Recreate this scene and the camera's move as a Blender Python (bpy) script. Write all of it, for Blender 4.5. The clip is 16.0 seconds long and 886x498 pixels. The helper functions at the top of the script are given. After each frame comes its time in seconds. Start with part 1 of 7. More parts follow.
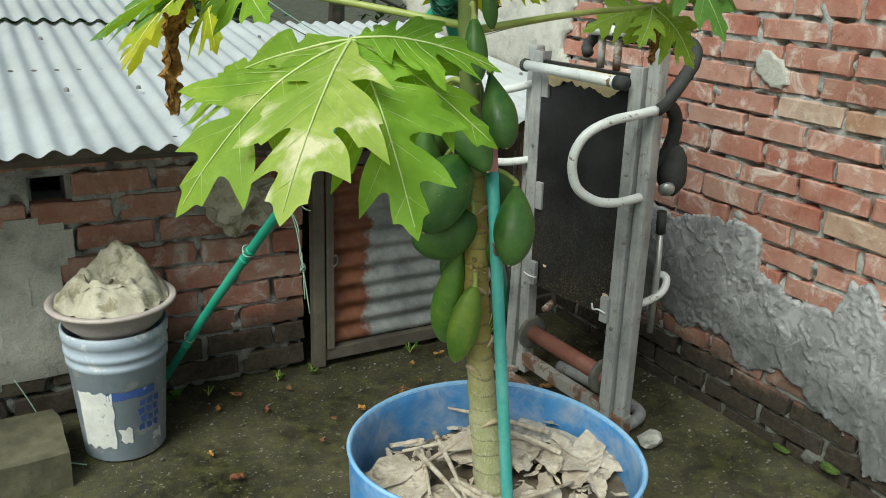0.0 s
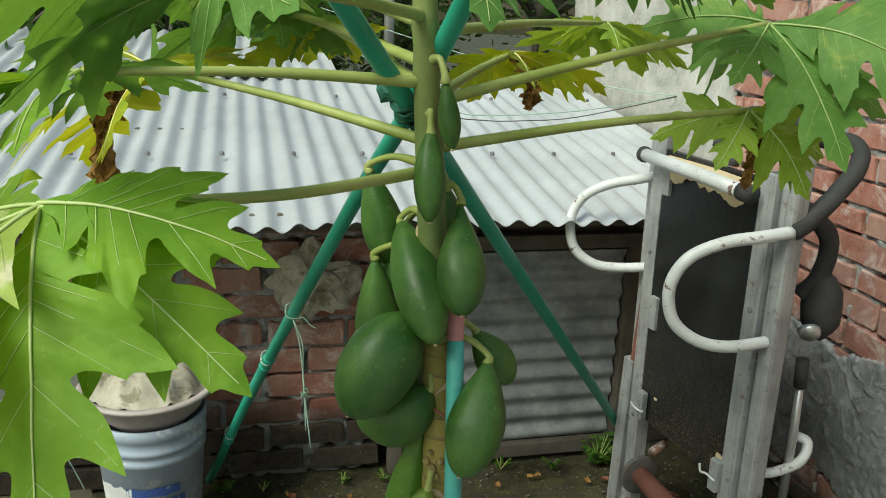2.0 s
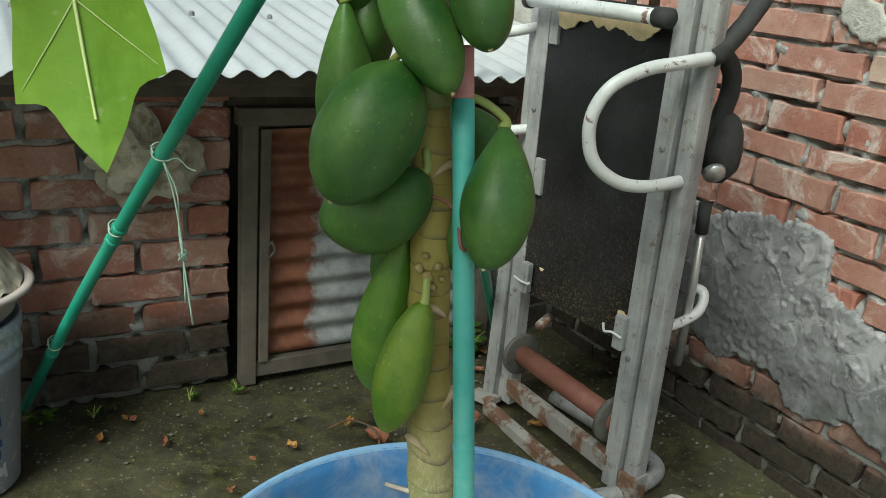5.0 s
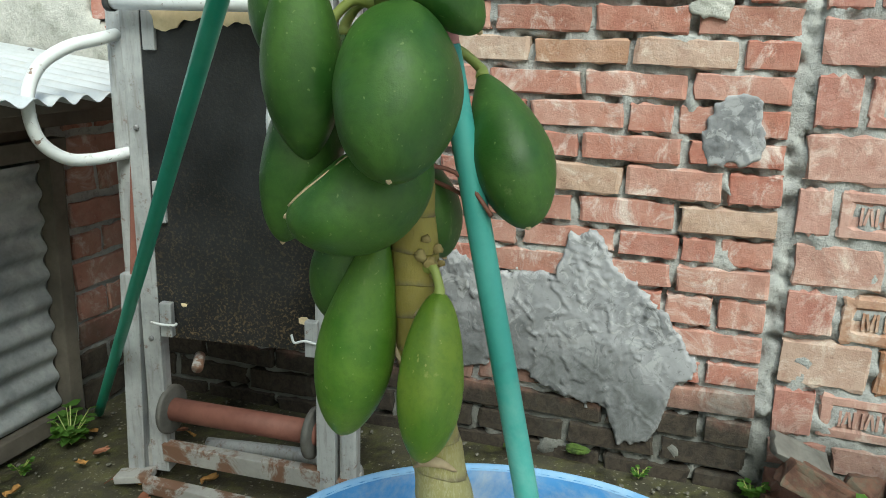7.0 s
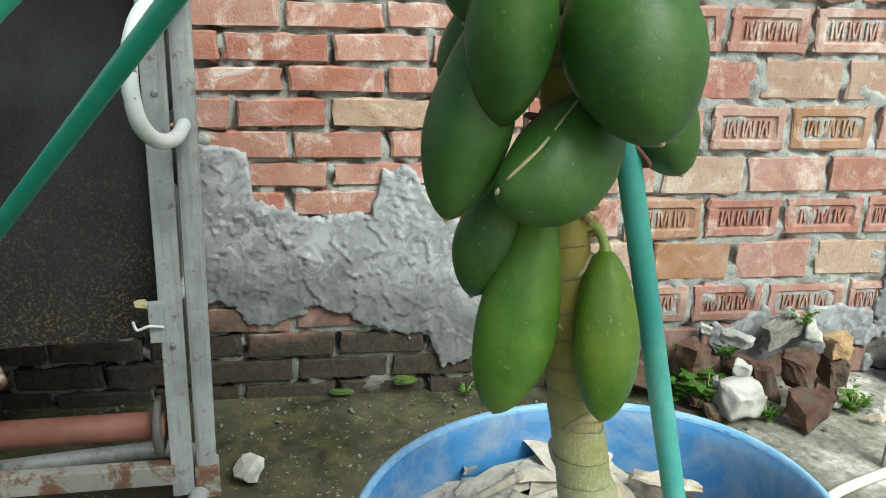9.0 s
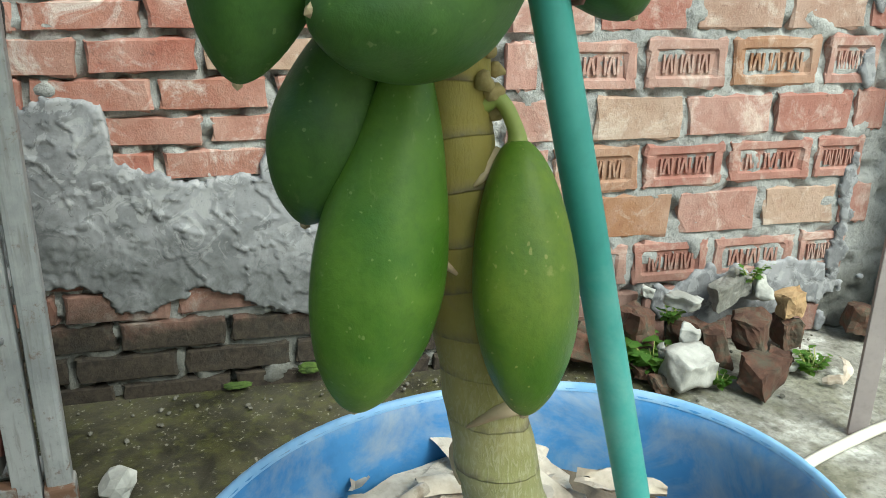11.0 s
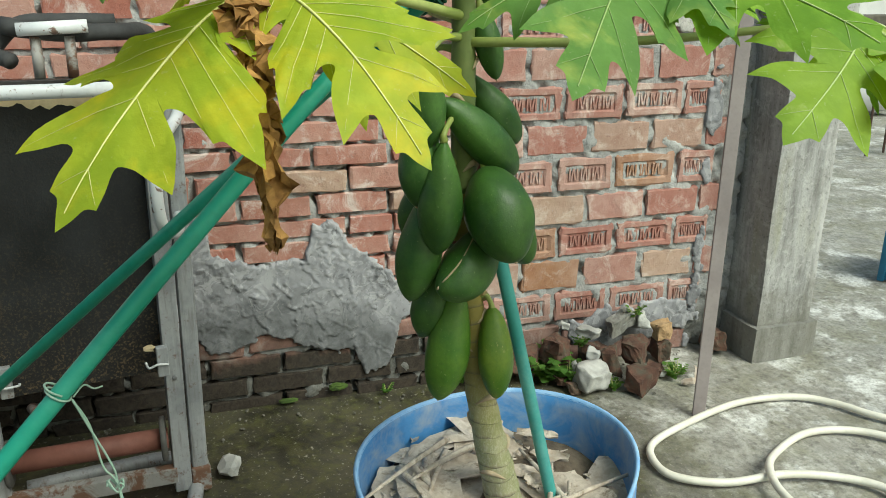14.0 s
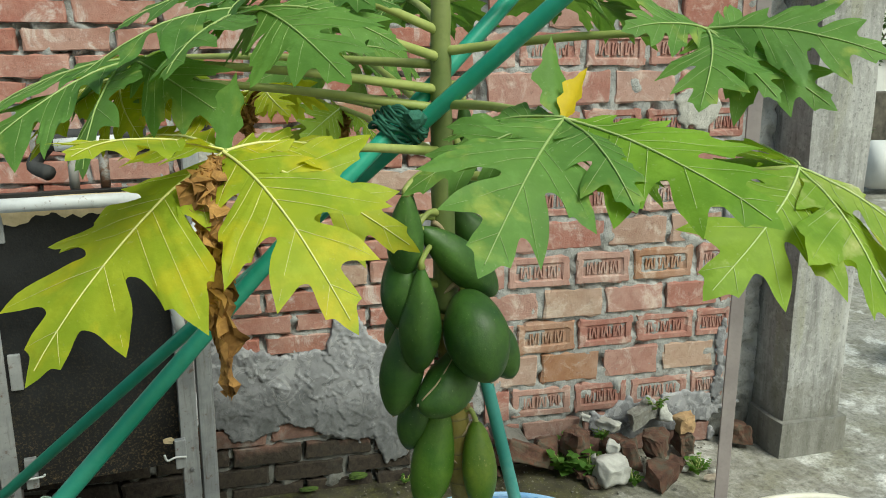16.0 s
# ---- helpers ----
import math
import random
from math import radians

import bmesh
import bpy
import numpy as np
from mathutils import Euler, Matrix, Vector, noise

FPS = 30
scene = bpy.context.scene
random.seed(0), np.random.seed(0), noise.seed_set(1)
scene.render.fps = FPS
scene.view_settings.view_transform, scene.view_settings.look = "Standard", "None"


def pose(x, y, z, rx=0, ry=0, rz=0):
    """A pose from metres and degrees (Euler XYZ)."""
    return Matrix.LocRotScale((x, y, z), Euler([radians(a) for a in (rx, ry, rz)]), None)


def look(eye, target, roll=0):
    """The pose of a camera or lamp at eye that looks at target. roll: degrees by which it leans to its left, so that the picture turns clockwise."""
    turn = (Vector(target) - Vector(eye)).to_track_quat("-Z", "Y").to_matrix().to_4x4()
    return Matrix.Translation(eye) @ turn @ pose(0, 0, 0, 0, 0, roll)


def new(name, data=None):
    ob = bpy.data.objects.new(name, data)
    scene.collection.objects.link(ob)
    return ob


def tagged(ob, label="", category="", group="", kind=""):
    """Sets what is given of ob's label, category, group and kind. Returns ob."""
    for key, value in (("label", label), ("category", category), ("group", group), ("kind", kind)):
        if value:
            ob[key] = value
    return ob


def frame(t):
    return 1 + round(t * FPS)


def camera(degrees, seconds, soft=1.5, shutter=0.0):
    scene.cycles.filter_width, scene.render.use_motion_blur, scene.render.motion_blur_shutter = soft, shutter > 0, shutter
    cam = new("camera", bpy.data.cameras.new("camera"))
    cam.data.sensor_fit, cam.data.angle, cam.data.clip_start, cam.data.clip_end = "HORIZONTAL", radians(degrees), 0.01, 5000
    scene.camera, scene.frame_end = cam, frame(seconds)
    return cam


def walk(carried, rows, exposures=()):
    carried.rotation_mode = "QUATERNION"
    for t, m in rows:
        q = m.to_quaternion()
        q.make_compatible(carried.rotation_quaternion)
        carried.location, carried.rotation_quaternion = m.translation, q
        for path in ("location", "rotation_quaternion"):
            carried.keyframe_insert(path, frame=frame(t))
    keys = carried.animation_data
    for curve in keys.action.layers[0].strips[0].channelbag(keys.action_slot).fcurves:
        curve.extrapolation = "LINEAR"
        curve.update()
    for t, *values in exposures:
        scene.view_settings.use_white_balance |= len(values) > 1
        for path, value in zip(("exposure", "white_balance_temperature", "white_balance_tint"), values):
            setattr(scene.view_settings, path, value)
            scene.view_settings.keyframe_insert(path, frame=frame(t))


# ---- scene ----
cam = camera(56.4, 16.0, 0.95)
PATH = [
    (0, (-0.017, 0.21, 1.504), (0.934, 1.845, 0.856), 2.2),
    (0.5, (0.145, 0.302, 1.486), (1.06, 1.963, 0.85), 1.8),
    (1, (0.324, 0.441, 1.489), (1.123, 2.161, 0.856), 1.6),
    (1.5, (0.461, 0.481, 1.519), (1.078, 2.274, 0.884), 1.8),
    (2, (0.558, 0.488, 1.584), (1.026, 2.343, 1.002), 2.7),
    (2.5, (0.564, 0.522, 1.616), (1.003, 2.404, 1.098), 3.5),
    (3, (0.556, 0.632, 1.558), (1.058, 2.486, 1.0), 4.6),
    (3.5, (0.546, 0.686, 1.448), (1.125, 2.476, 0.769), 5.2),
    (3.7, (0.529, 0.65, 1.421), (1.146, 2.416, 0.711), 5.0),
    (5.8, (0.221, 0.914, 1.2), (1.543, 2.31, 0.648), 5.3),
    (6, (0.169, 0.967, 1.187), (1.595, 2.265, 0.656), 5.1),
    (6.5, (0.095, 1.099, 1.155), (1.751, 2.105, 0.661), 3.0),
    (7, (0.096, 1.257, 1.142), (1.936, 1.864, 0.645), 1.6),
    (7.3, (0.074, 1.346, 1.149), (1.978, 1.67, 0.629), 0.9),
    (7.5, (0.039, 1.385, 1.166), (1.953, 1.588, 0.623), 0.0),
    (8, (-0.06, 1.563, 1.206), (1.853, 1.54, 0.623), -1.3),
    (8.5, (-0.018, 1.685, 1.197), (1.884, 1.578, 0.591), -0.8),
    (9, (0.103, 1.749, 1.152), (1.977, 1.476, 0.511), 1.5),
    (9.5, (0.286, 1.737, 1.063), (2.118, 1.264, 0.415), 3.3),
    (9.7, (0.356, 1.709, 1.017), (2.183, 1.208, 0.375), 2.8),
    (11.8, (0.358, 1.637, 1.008), (2.2, 1.258, 0.327), -0.8),
    (12, (0.265, 1.684, 1.027), (2.109, 1.295, 0.358), -0.9),
    (12.5, (0.079, 1.762, 1.14), (1.908, 1.299, 0.474), -0.6),
    (13, (-0.115, 1.831, 1.258), (1.708, 1.326, 0.608), 0.1),
    (13.5, (-0.337, 1.902, 1.362), (1.487, 1.391, 0.719), 0.4),
    (14, (-0.447, 1.972, 1.469), (1.362, 1.411, 0.826), 0.3),
    (14.5, (-0.497, 2.014, 1.572), (1.308, 1.389, 0.979), 0.3),
    (15, (-0.543, 1.997, 1.632), (1.291, 1.401, 1.102), 0.5),
    (15.5, (-0.571, 1.949, 1.633), (1.298, 1.437, 1.138), 0.1),
    (16, (-0.522, 1.87, 1.574), (1.365, 1.418, 1.089), -0.4),
]
walk(cam, [(t, look(eye, target, roll)) for t, eye, target, roll in PATH],
     [(0, 0.45, 6750, -6), (2.5, 0.34, 6950, -6), (3.0, 0.26, 6900, -6), (3.7, 0.38, 6850, -6), (6, 0.55, 6550, -6), (7, 0.77, 6450, -6), (8, 0.91, 6450, -6), (9.0, 0.97, 6450, -6), (9.5, 0.90, 6450, -6), (12.0, 0.94, 6450, -6), (12.5, 0.84, 6450, -6), (14, 0.52, 6750, -6), (16, 0.37, 6850, -6)])

# ---- light ----
world = bpy.data.worlds.new("sky")
scene.world = world
world.use_nodes = True
wn = world.node_tree
sky = wn.nodes.new("ShaderNodeTexSky")
sky.sky_type = "NISHITA"
sky.sun_disc = False
sky.sun_elevation = radians(49)
sky.sun_rotation = radians(240)
sky.air_density = 1.6
sky.dust_density = 3.0
sky.ozone_density = 0.6
bg = wn.nodes["Background"]
wn.links.new(sky.outputs["Color"], bg.inputs["Color"])
bg.inputs["Strength"].default_value = 0.083
sun = new("sun", bpy.data.lights.new("sun", "SUN"))
sun.data.energy = 2.6
sun.data.angle = radians(32)
sun.data.color = (1.0, 0.995, 0.985)
sun.matrix_world = look((0, 0, 0), (0.72, 0.42, -0.95))

# ---- materials ----
def mat(name, rough=0.7, metal=0.0):
    m = bpy.data.materials.new(name)
    m.use_nodes = True
    nt = m.node_tree
    p = nt.nodes["Principled BSDF"]
    p.inputs["Roughness"].default_value = rough
    p.inputs["Metallic"].default_value = metal
    return m, nt, p


def node(nt, kind, **kw):
    n = nt.nodes.new(kind)
    for k, v in kw.items():
        n.inputs[k].default_value = v
    return n


def coords(nt, space="Object"):
    return nt.nodes.new("ShaderNodeTexCoord").outputs[space]


def world_pos(nt):
    return nt.nodes.new("ShaderNodeNewGeometry").outputs["Position"]


def noise_tex(nt, vec, scale, detail=4.0, rough=0.55, distortion=0.0):
    n = node(nt, "ShaderNodeTexNoise", Scale=scale, Detail=detail, Roughness=rough, Distortion=distortion)
    nt.links.new(vec, n.inputs["Vector"])
    return n.outputs["Fac"]


def ramp(nt, fac, stops):
    r = nt.nodes.new("ShaderNodeValToRGB")
    nt.links.new(fac, r.inputs["Fac"])
    el = r.color_ramp.elements
    while len(el) < len(stops):
        el.new(0.5)
    for e, (pos, c) in zip(el, stops):
        e.position = pos
        e.color = (*c, 1) if len(c) == 3 else c
    return r.outputs["Color"]


def grey(nt, fac, lo, hi):
    """A ramp from black at lo to white at hi, which may lie below lo."""
    return ramp(nt, fac, sorted([(lo, (0, 0, 0)), (hi, (1, 1, 1))]))


def mix(nt, fac, a, b, blend="MIX"):
    m = nt.nodes.new("ShaderNodeMix")
    m.data_type = "RGBA"
    m.blend_type = blend
    for sock, v in ((m.inputs[0], fac), (m.inputs[6], a), (m.inputs[7], b)):
        if isinstance(v, (int, float)):
            sock.default_value = v
        elif isinstance(v, tuple):
            sock.default_value = (*v, 1)
        else:
            nt.links.new(v, sock)
    return m.outputs[2]


def math_node(nt, op, a, b):
    m = nt.nodes.new("ShaderNodeMath")
    m.operation = op
    for sock, v in zip(m.inputs, (a, b)):
        if isinstance(v, (int, float)):
            sock.default_value = v
        else:
            nt.links.new(v, sock)
    return m.outputs[0]


def bump(nt, p, height, strength=0.4, distance=0.01):
    b = node(nt, "ShaderNodeBump", Strength=strength, Distance=distance)
    nt.links.new(height, b.inputs["Height"])
    nt.links.new(b.outputs["Normal"], p.inputs["Normal"])


def paint(nt, p, col):
    nt.links.new(col, p.inputs["Base Color"])


def m_brick(name, dark=0.0, pink=0.0, stops=None):
    m, nt, p = mat(name, 0.92)
    pos = world_pos(nt)
    rnd = nt.nodes.new("ShaderNodeObjectInfo").outputs["Random"]
    if stops:
        pass
    elif pink:
        stops = [(0.0, (0.54, 0.24, 0.20)), (0.22, (0.63, 0.36, 0.31)), (0.42, (0.57, 0.27, 0.23)), (0.58, (0.68, 0.47, 0.41)), (0.75, (0.58, 0.29, 0.25)), (1.0, (0.56, 0.25, 0.21))]
    else:
        stops = [(0.0, (0.48, 0.165, 0.12)), (0.2, (0.56, 0.235, 0.175)), (0.38, (0.66, 0.36, 0.29)), (0.52, (0.55, 0.205, 0.155)), (0.66, (0.66, 0.42, 0.35)), (0.80, (0.60, 0.27, 0.205)), (0.92, (0.62, 0.31, 0.24)), (1.0, (0.40, 0.19, 0.14))]
    base = ramp(nt, rnd, stops)
    shift = nt.nodes.new("ShaderNodeVectorMath")
    shift.operation = "ADD"
    nt.links.new(pos, shift.inputs[0])
    spread = nt.nodes.new("ShaderNodeCombineXYZ")
    nt.links.new(math_node(nt, "MULTIPLY", rnd, 31.0), spread.inputs[0])
    nt.links.new(spread.outputs[0], shift.inputs[1])
    own = shift.outputs[0]
    n1 = noise_tex(nt, own, 18, 7, 0.70)
    n2 = noise_tex(nt, pos, 190, 4, 0.7)
    n3 = noise_tex(nt, own, 55, 5, 0.7, 0.6)
    col = mix(nt, math_node(nt, "MULTIPLY", grey(nt, n1, 0.49, 0.70), 0.5), base, (0.74, 0.54, 0.45))
    col = mix(nt, math_node(nt, "MULTIPLY", grey(nt, n1, 0.52, 0.30), 0.4), mix(nt, 0.24, col, (0.30, 0.085, 0.055)), (0.26, 0.075, 0.05))
    col = mix(nt, math_node(nt, "MULTIPLY", grey(nt, n2, 0.58, 0.78), 0.4), col, (0.70, 0.54, 0.45))
    col = mix(nt, math_node(nt, "MULTIPLY", grey(nt, n3, 0.42, 0.28), 0.6), mix(nt, 0.47, col, (0.15, 0.06, 0.045)), (0.10, 0.042, 0.032))
    smear = noise_tex(nt, pos, 9, 7, 0.75, 0.7)
    col = mix(nt, math_node(nt, "MULTIPLY", grey(nt, smear, 0.51 if pink else 0.52, 0.66), 0.5 if pink else 0.65), col, (0.72, 0.66, 0.60) if pink else (0.66, 0.63, 0.60))
    dust = grey(nt, noise_tex(nt, own, 3.0, 6, 0.72), 0.44, 0.64)
    col = mix(nt, math_node(nt, "MULTIPLY", dust, 0.18), col, (0.70, 0.58, 0.53))
    soot = noise_tex(nt, pos, 6, 5, 0.65)
    sx = nt.nodes.new("ShaderNodeSeparateXYZ")
    nt.links.new(pos, sx.inputs[0])
    low = math_node(nt, "ADD", math_node(nt, "MULTIPLY", sx.outputs["Z"], 2.6), math_node(nt, "MULTIPLY", soot, -0.55))
    damp = ramp(nt, low, [(0.18, (1, 1, 1)), (0.46 if pink else 0.56, (0, 0, 0))])
    col = mix(nt, math_node(nt, "MULTIPLY", damp, 0.42 if pink else 0.97), col, mix(nt, grey(nt, n3, 0.40, 0.60), (0.009, 0.009, 0.007), (0.034, 0.029, 0.020)))
    if dark:
        col = mix(nt, math_node(nt, "MULTIPLY", grey(nt, soot, 0.42, 0.65), dark), col, (0.14, 0.11, 0.085))
    paint(nt, p, col)
    bump(nt, p, mix(nt, 0.45, n1, mix(nt, 0.5, n2, n3)), 0.9, 0.008)
    return m


def m_mortar(name, c0, c1, green=0.0, corner_dark=0.0, pit_shade=0.0):
    m, nt, p = mat(name, 0.95)
    pos = world_pos(nt)
    n1 = noise_tex(nt, pos, 9, 7, 0.7)
    n2 = noise_tex(nt, pos, 85, 5, 0.75)
    n3 = noise_tex(nt, pos, 2.2, 4, 0.6)
    col = ramp(nt, n1, [(0.3, c0), (0.7, c1)])
    col = mix(nt, math_node(nt, "MULTIPLY", grey(nt, n2, 0.5, 0.75), 0.45), col, tuple(x * 0.55 for x in c0))
    col = mix(nt, math_node(nt, "MULTIPLY", grey(nt, n3, 0.52, 0.66), 0.5), col, (c1[0] * 1.25, c1[1] * 1.25, c1[2] * 1.25))
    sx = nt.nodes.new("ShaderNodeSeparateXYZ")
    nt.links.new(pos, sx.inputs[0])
    # Darker towards the ground; on the render coat also towards the shed corner.
    low = math_node(nt, "ADD", math_node(nt, "MULTIPLY", sx.outputs["Z"], 3.6 if corner_dark else 2.6), math_node(nt, "MULTIPLY", n1, -0.5))
    if corner_dark:
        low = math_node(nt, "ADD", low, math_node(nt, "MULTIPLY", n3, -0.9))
        low = math_node(nt, "ADD", low, math_node(nt, "MULTIPLY", math_node(nt, "ADD", sx.outputs["Y"], -1.3), -corner_dark))
    damp = ramp(nt, low, [(0.08, (1, 1, 1)), (0.36 + 0.25 * (corner_dark > 0), (0, 0, 0))])
    col = mix(nt, math_node(nt, "MULTIPLY", math_node(nt, "MULTIPLY", damp, grey(nt, noise_tex(nt, pos, 16, 6, 0.7, 0.8), 0.70, 0.34)) if corner_dark else damp, 0.80 if corner_dark else 0.66), col, (0.065, 0.07, 0.068) if corner_dark else (0.045, 0.045, 0.032))
    if pit_shade:
        # Noise-placed dark pockets put the shade of cavities into the mortar's colour.
        pits = grey(nt, noise_tex(nt, pos, 42, 6, 0.75, 0.5), 0.47, 0.36)
        col = mix(nt, math_node(nt, "MULTIPLY", pits, pit_shade), col, (0.085, 0.078, 0.068))
    if corner_dark:
        dry = grey(nt, damp, 0.95, 0.25)
        pale = math_node(nt, "MULTIPLY", grey(nt, noise_tex(nt, pos, 5.5, 6, 0.62, 0.6), 0.47, 0.60), dry)
        col = mix(nt, math_node(nt, "MULTIPLY", pale, 0.62), col, (0.37, 0.373, 0.400))
        scab = math_node(nt, "MULTIPLY", grey(nt, noise_tex(nt, pos, 15, 6, 0.62, 1.6), 0.53, 0.57), dry)
        col = mix(nt, math_node(nt, "MULTIPLY", scab, 0.5), col, (0.42, 0.423, 0.44))
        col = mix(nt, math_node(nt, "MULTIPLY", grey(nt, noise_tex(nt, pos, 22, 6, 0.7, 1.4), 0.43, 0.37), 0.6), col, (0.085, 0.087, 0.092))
        # Mesh crests paled as worn crust; hollows darkened, crease shade put into the colour.
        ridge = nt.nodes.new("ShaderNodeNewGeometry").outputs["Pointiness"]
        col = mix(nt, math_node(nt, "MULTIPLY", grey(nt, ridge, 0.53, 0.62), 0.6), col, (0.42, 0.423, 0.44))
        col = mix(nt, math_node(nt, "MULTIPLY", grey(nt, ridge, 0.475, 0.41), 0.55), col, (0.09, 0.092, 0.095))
    if green:
        col = mix(nt, math_node(nt, "MULTIPLY", grey(nt, noise_tex(nt, pos, 11, 4), 0.55, 0.7), green), col, (0.06, 0.08, 0.03))
    paint(nt, p, col)
    if corner_dark:
        n2 = mix(nt, math_node(nt, "MULTIPLY", grey(nt, n3, 0.42, 0.58), 0.75), n3, mix(nt, 0.4, noise_tex(nt, pos, 38, 8, 0.72, 0.8), n2))
    bump(nt, p, mix(nt, 0.7 if corner_dark else 0.45, n1, n2), 0.45 if corner_dark else 1.0, 0.010 if corner_dark else 0.014)
    return m


def m_floor():
    m, nt, p = mat("wet_concrete", 0.6)
    pos = world_pos(nt)
    sx = nt.nodes.new("ShaderNodeSeparateXYZ")
    nt.links.new(pos, sx.inputs[0])
    n1 = noise_tex(nt, pos, 3.2, 6, 0.65)
    n2 = noise_tex(nt, pos, 38, 5, 0.7)
    n3 = noise_tex(nt, pos, 9, 5, 0.6, 0.6)
    wet = mix(nt, grey(nt, n1, 0.35, 0.65), (0.014, 0.013, 0.008), (0.066, 0.059, 0.036))
    wet = mix(nt, math_node(nt, "MULTIPLY", grey(nt, n3, 0.5, 0.7), 0.6), wet, (0.105, 0.098, 0.040))
    wet = mix(nt, math_node(nt, "MULTIPLY", grey(nt, noise_tex(nt, pos, 21, 7, 0.75), 0.48, 0.64), 0.65), wet, (0.088, 0.090, 0.026))
    dry = mix(nt, grey(nt, n3, 0.4, 0.62), (0.26, 0.25, 0.22), (0.44, 0.43, 0.40))
    dry = mix(nt, math_node(nt, "MULTIPLY", grey(nt, noise_tex(nt, pos, 3.2, 6, 0.68, 0.3), 0.54, 0.61), 0.85), dry, (0.72, 0.72, 0.70))
    dry = mix(nt, math_node(nt, "MULTIPLY", grey(nt, noise_tex(nt, pos, 4.5, 6, 0.7), 0.46, 0.62), 0.6), dry, (0.155, 0.148, 0.080))
    dry = mix(nt, math_node(nt, "MULTIPLY", grey(nt, noise_tex(nt, pos, 75, 6, 0.8), 0.46, 0.62), 0.5), dry, (0.11, 0.105, 0.085))
    edge = math_node(nt, "ADD", sx.outputs["Y"], math_node(nt, "MULTIPLY", n1, 0.9))
    zone = ramp(nt, math_node(nt, "MULTIPLY", edge, 0.5), [(0.44, (1, 1, 1)), (0.62, (0, 0, 0))])
    col = mix(nt, zone, wet, dry)
    col = mix(nt, math_node(nt, "MULTIPLY", grey(nt, n2, 0.50, 0.70), 0.6), col, (0.028, 0.026, 0.02))
    col = mix(nt, math_node(nt, "MULTIPLY", grey(nt, noise_tex(nt, pos, 90, 2), 0.64, 0.72), 0.65), col, (0.33, 0.31, 0.26))
    paint(nt, p, col)
    nt.links.new(ramp(nt, n1, [(0.35, (0.42, 0.42, 0.42)), (0.62, (0.85, 0.85, 0.85))]), p.inputs["Roughness"])
    bump(nt, p, mix(nt, 0.5, n3, n2), 0.9, 0.010)
    return m


def m_plain(name, c0, c1, scale=12.0, rough=0.6, metal=0.0, fine=90.0, relief=0.2, lo=0.35, hi=0.65, spots=None, spot_range=(0.62, 0.68), spot_scale=18.0, spot_mix=0.9):
    """Two tones in large noise, fine grain, and an optional third tone in patches."""
    m, nt, p = mat(name, rough, metal)
    pos = coords(nt)
    n1 = noise_tex(nt, pos, scale, 5, 0.6)
    n2 = noise_tex(nt, pos, fine, 4, 0.65)
    col = mix(nt, grey(nt, n1, lo, hi), c0, c1)
    col = mix(nt, math_node(nt, "MULTIPLY", grey(nt, n2, 0.5, 0.8), 0.3), col, tuple(x * 0.6 for x in c0))
    if spots:
        f = grey(nt, noise_tex(nt, pos, spot_scale, 6, 0.7, 0.4), *spot_range)
        col = mix(nt, math_node(nt, "MULTIPLY", f, spot_mix), col, spots)
    paint(nt, p, col)
    if relief:
        bump(nt, p, mix(nt, 0.5, n1, n2), relief, 0.004)
    return m


def m_leaf(name, a, b, patch=None, patch_range=(0.5, 0.62), rough=0.56):
    m, nt, p = mat(name, rough)
    p.inputs["Specular IOR Level"].default_value = 0.26
    pos = coords(nt)
    n1 = noise_tex(nt, pos, 9, 4, 0.55)
    n2 = noise_tex(nt, pos, 70, 3, 0.6)
    col = mix(nt, grey(nt, n1, 0.35, 0.68), a, b)
    if patch:
        col = mix(nt, grey(nt, noise_tex(nt, pos, 13, 5, 0.6, 0.5), *patch_range), col, patch)
    col = mix(nt, math_node(nt, "MULTIPLY", grey(nt, n2, 0.45, 0.75), 0.25), col, tuple(x * 0.7 for x in a))
    paint(nt, p, col)
    col = mix(nt, math_node(nt, "MULTIPLY", grey(nt, noise_tex(nt, pos, 30, 5, 0.7), 0.50, 0.64), 0.26), col, tuple(min(x * 1.5 + 0.03, 1) for x in b))
    col = mix(nt, math_node(nt, "MULTIPLY", grey(nt, noise_tex(nt, pos, 170, 2), 0.67, 0.72), 0.25), col, (0.50, 0.50, 0.30))
    paint(nt, p, col)
    bump(nt, p, mix(nt, 0.45, noise_tex(nt, pos, 22, 3, 0.5), noise_tex(nt, pos, 95, 3, 0.6)), 0.40, 0.006)
    tr = nt.nodes.new("ShaderNodeBsdfTranslucent")
    tr.inputs["Color"].default_value = (min(b[0] * 1.9, 1), min(b[1] * 1.7, 1), b[2] * 0.9, 1)
    ms = nt.nodes.new("ShaderNodeMixShader")
    ms.inputs[0].default_value = 0.32
    nt.links.new(p.outputs[0], ms.inputs[1])
    nt.links.new(tr.outputs[0], ms.inputs[2])
    nt.links.new(ms.outputs[0], nt.nodes["Material Output"].inputs["Surface"])
    return m


M_BRICK = m_brick("fired_brick")
M_BRICK_OLD = m_brick("sooty_brick", 0.32)
M_BRICK_PINK = m_brick("pinkish_pressed_brick", 0.0, 1.0)
M_BRICK_CREAM = m_brick("pale_cream_brick", 0.0, 1.0, [(0.0, (0.66, 0.54, 0.41)), (0.35, (0.72, 0.62, 0.49)), (0.7, (0.64, 0.50, 0.40)), (1.0, (0.70, 0.60, 0.50))])
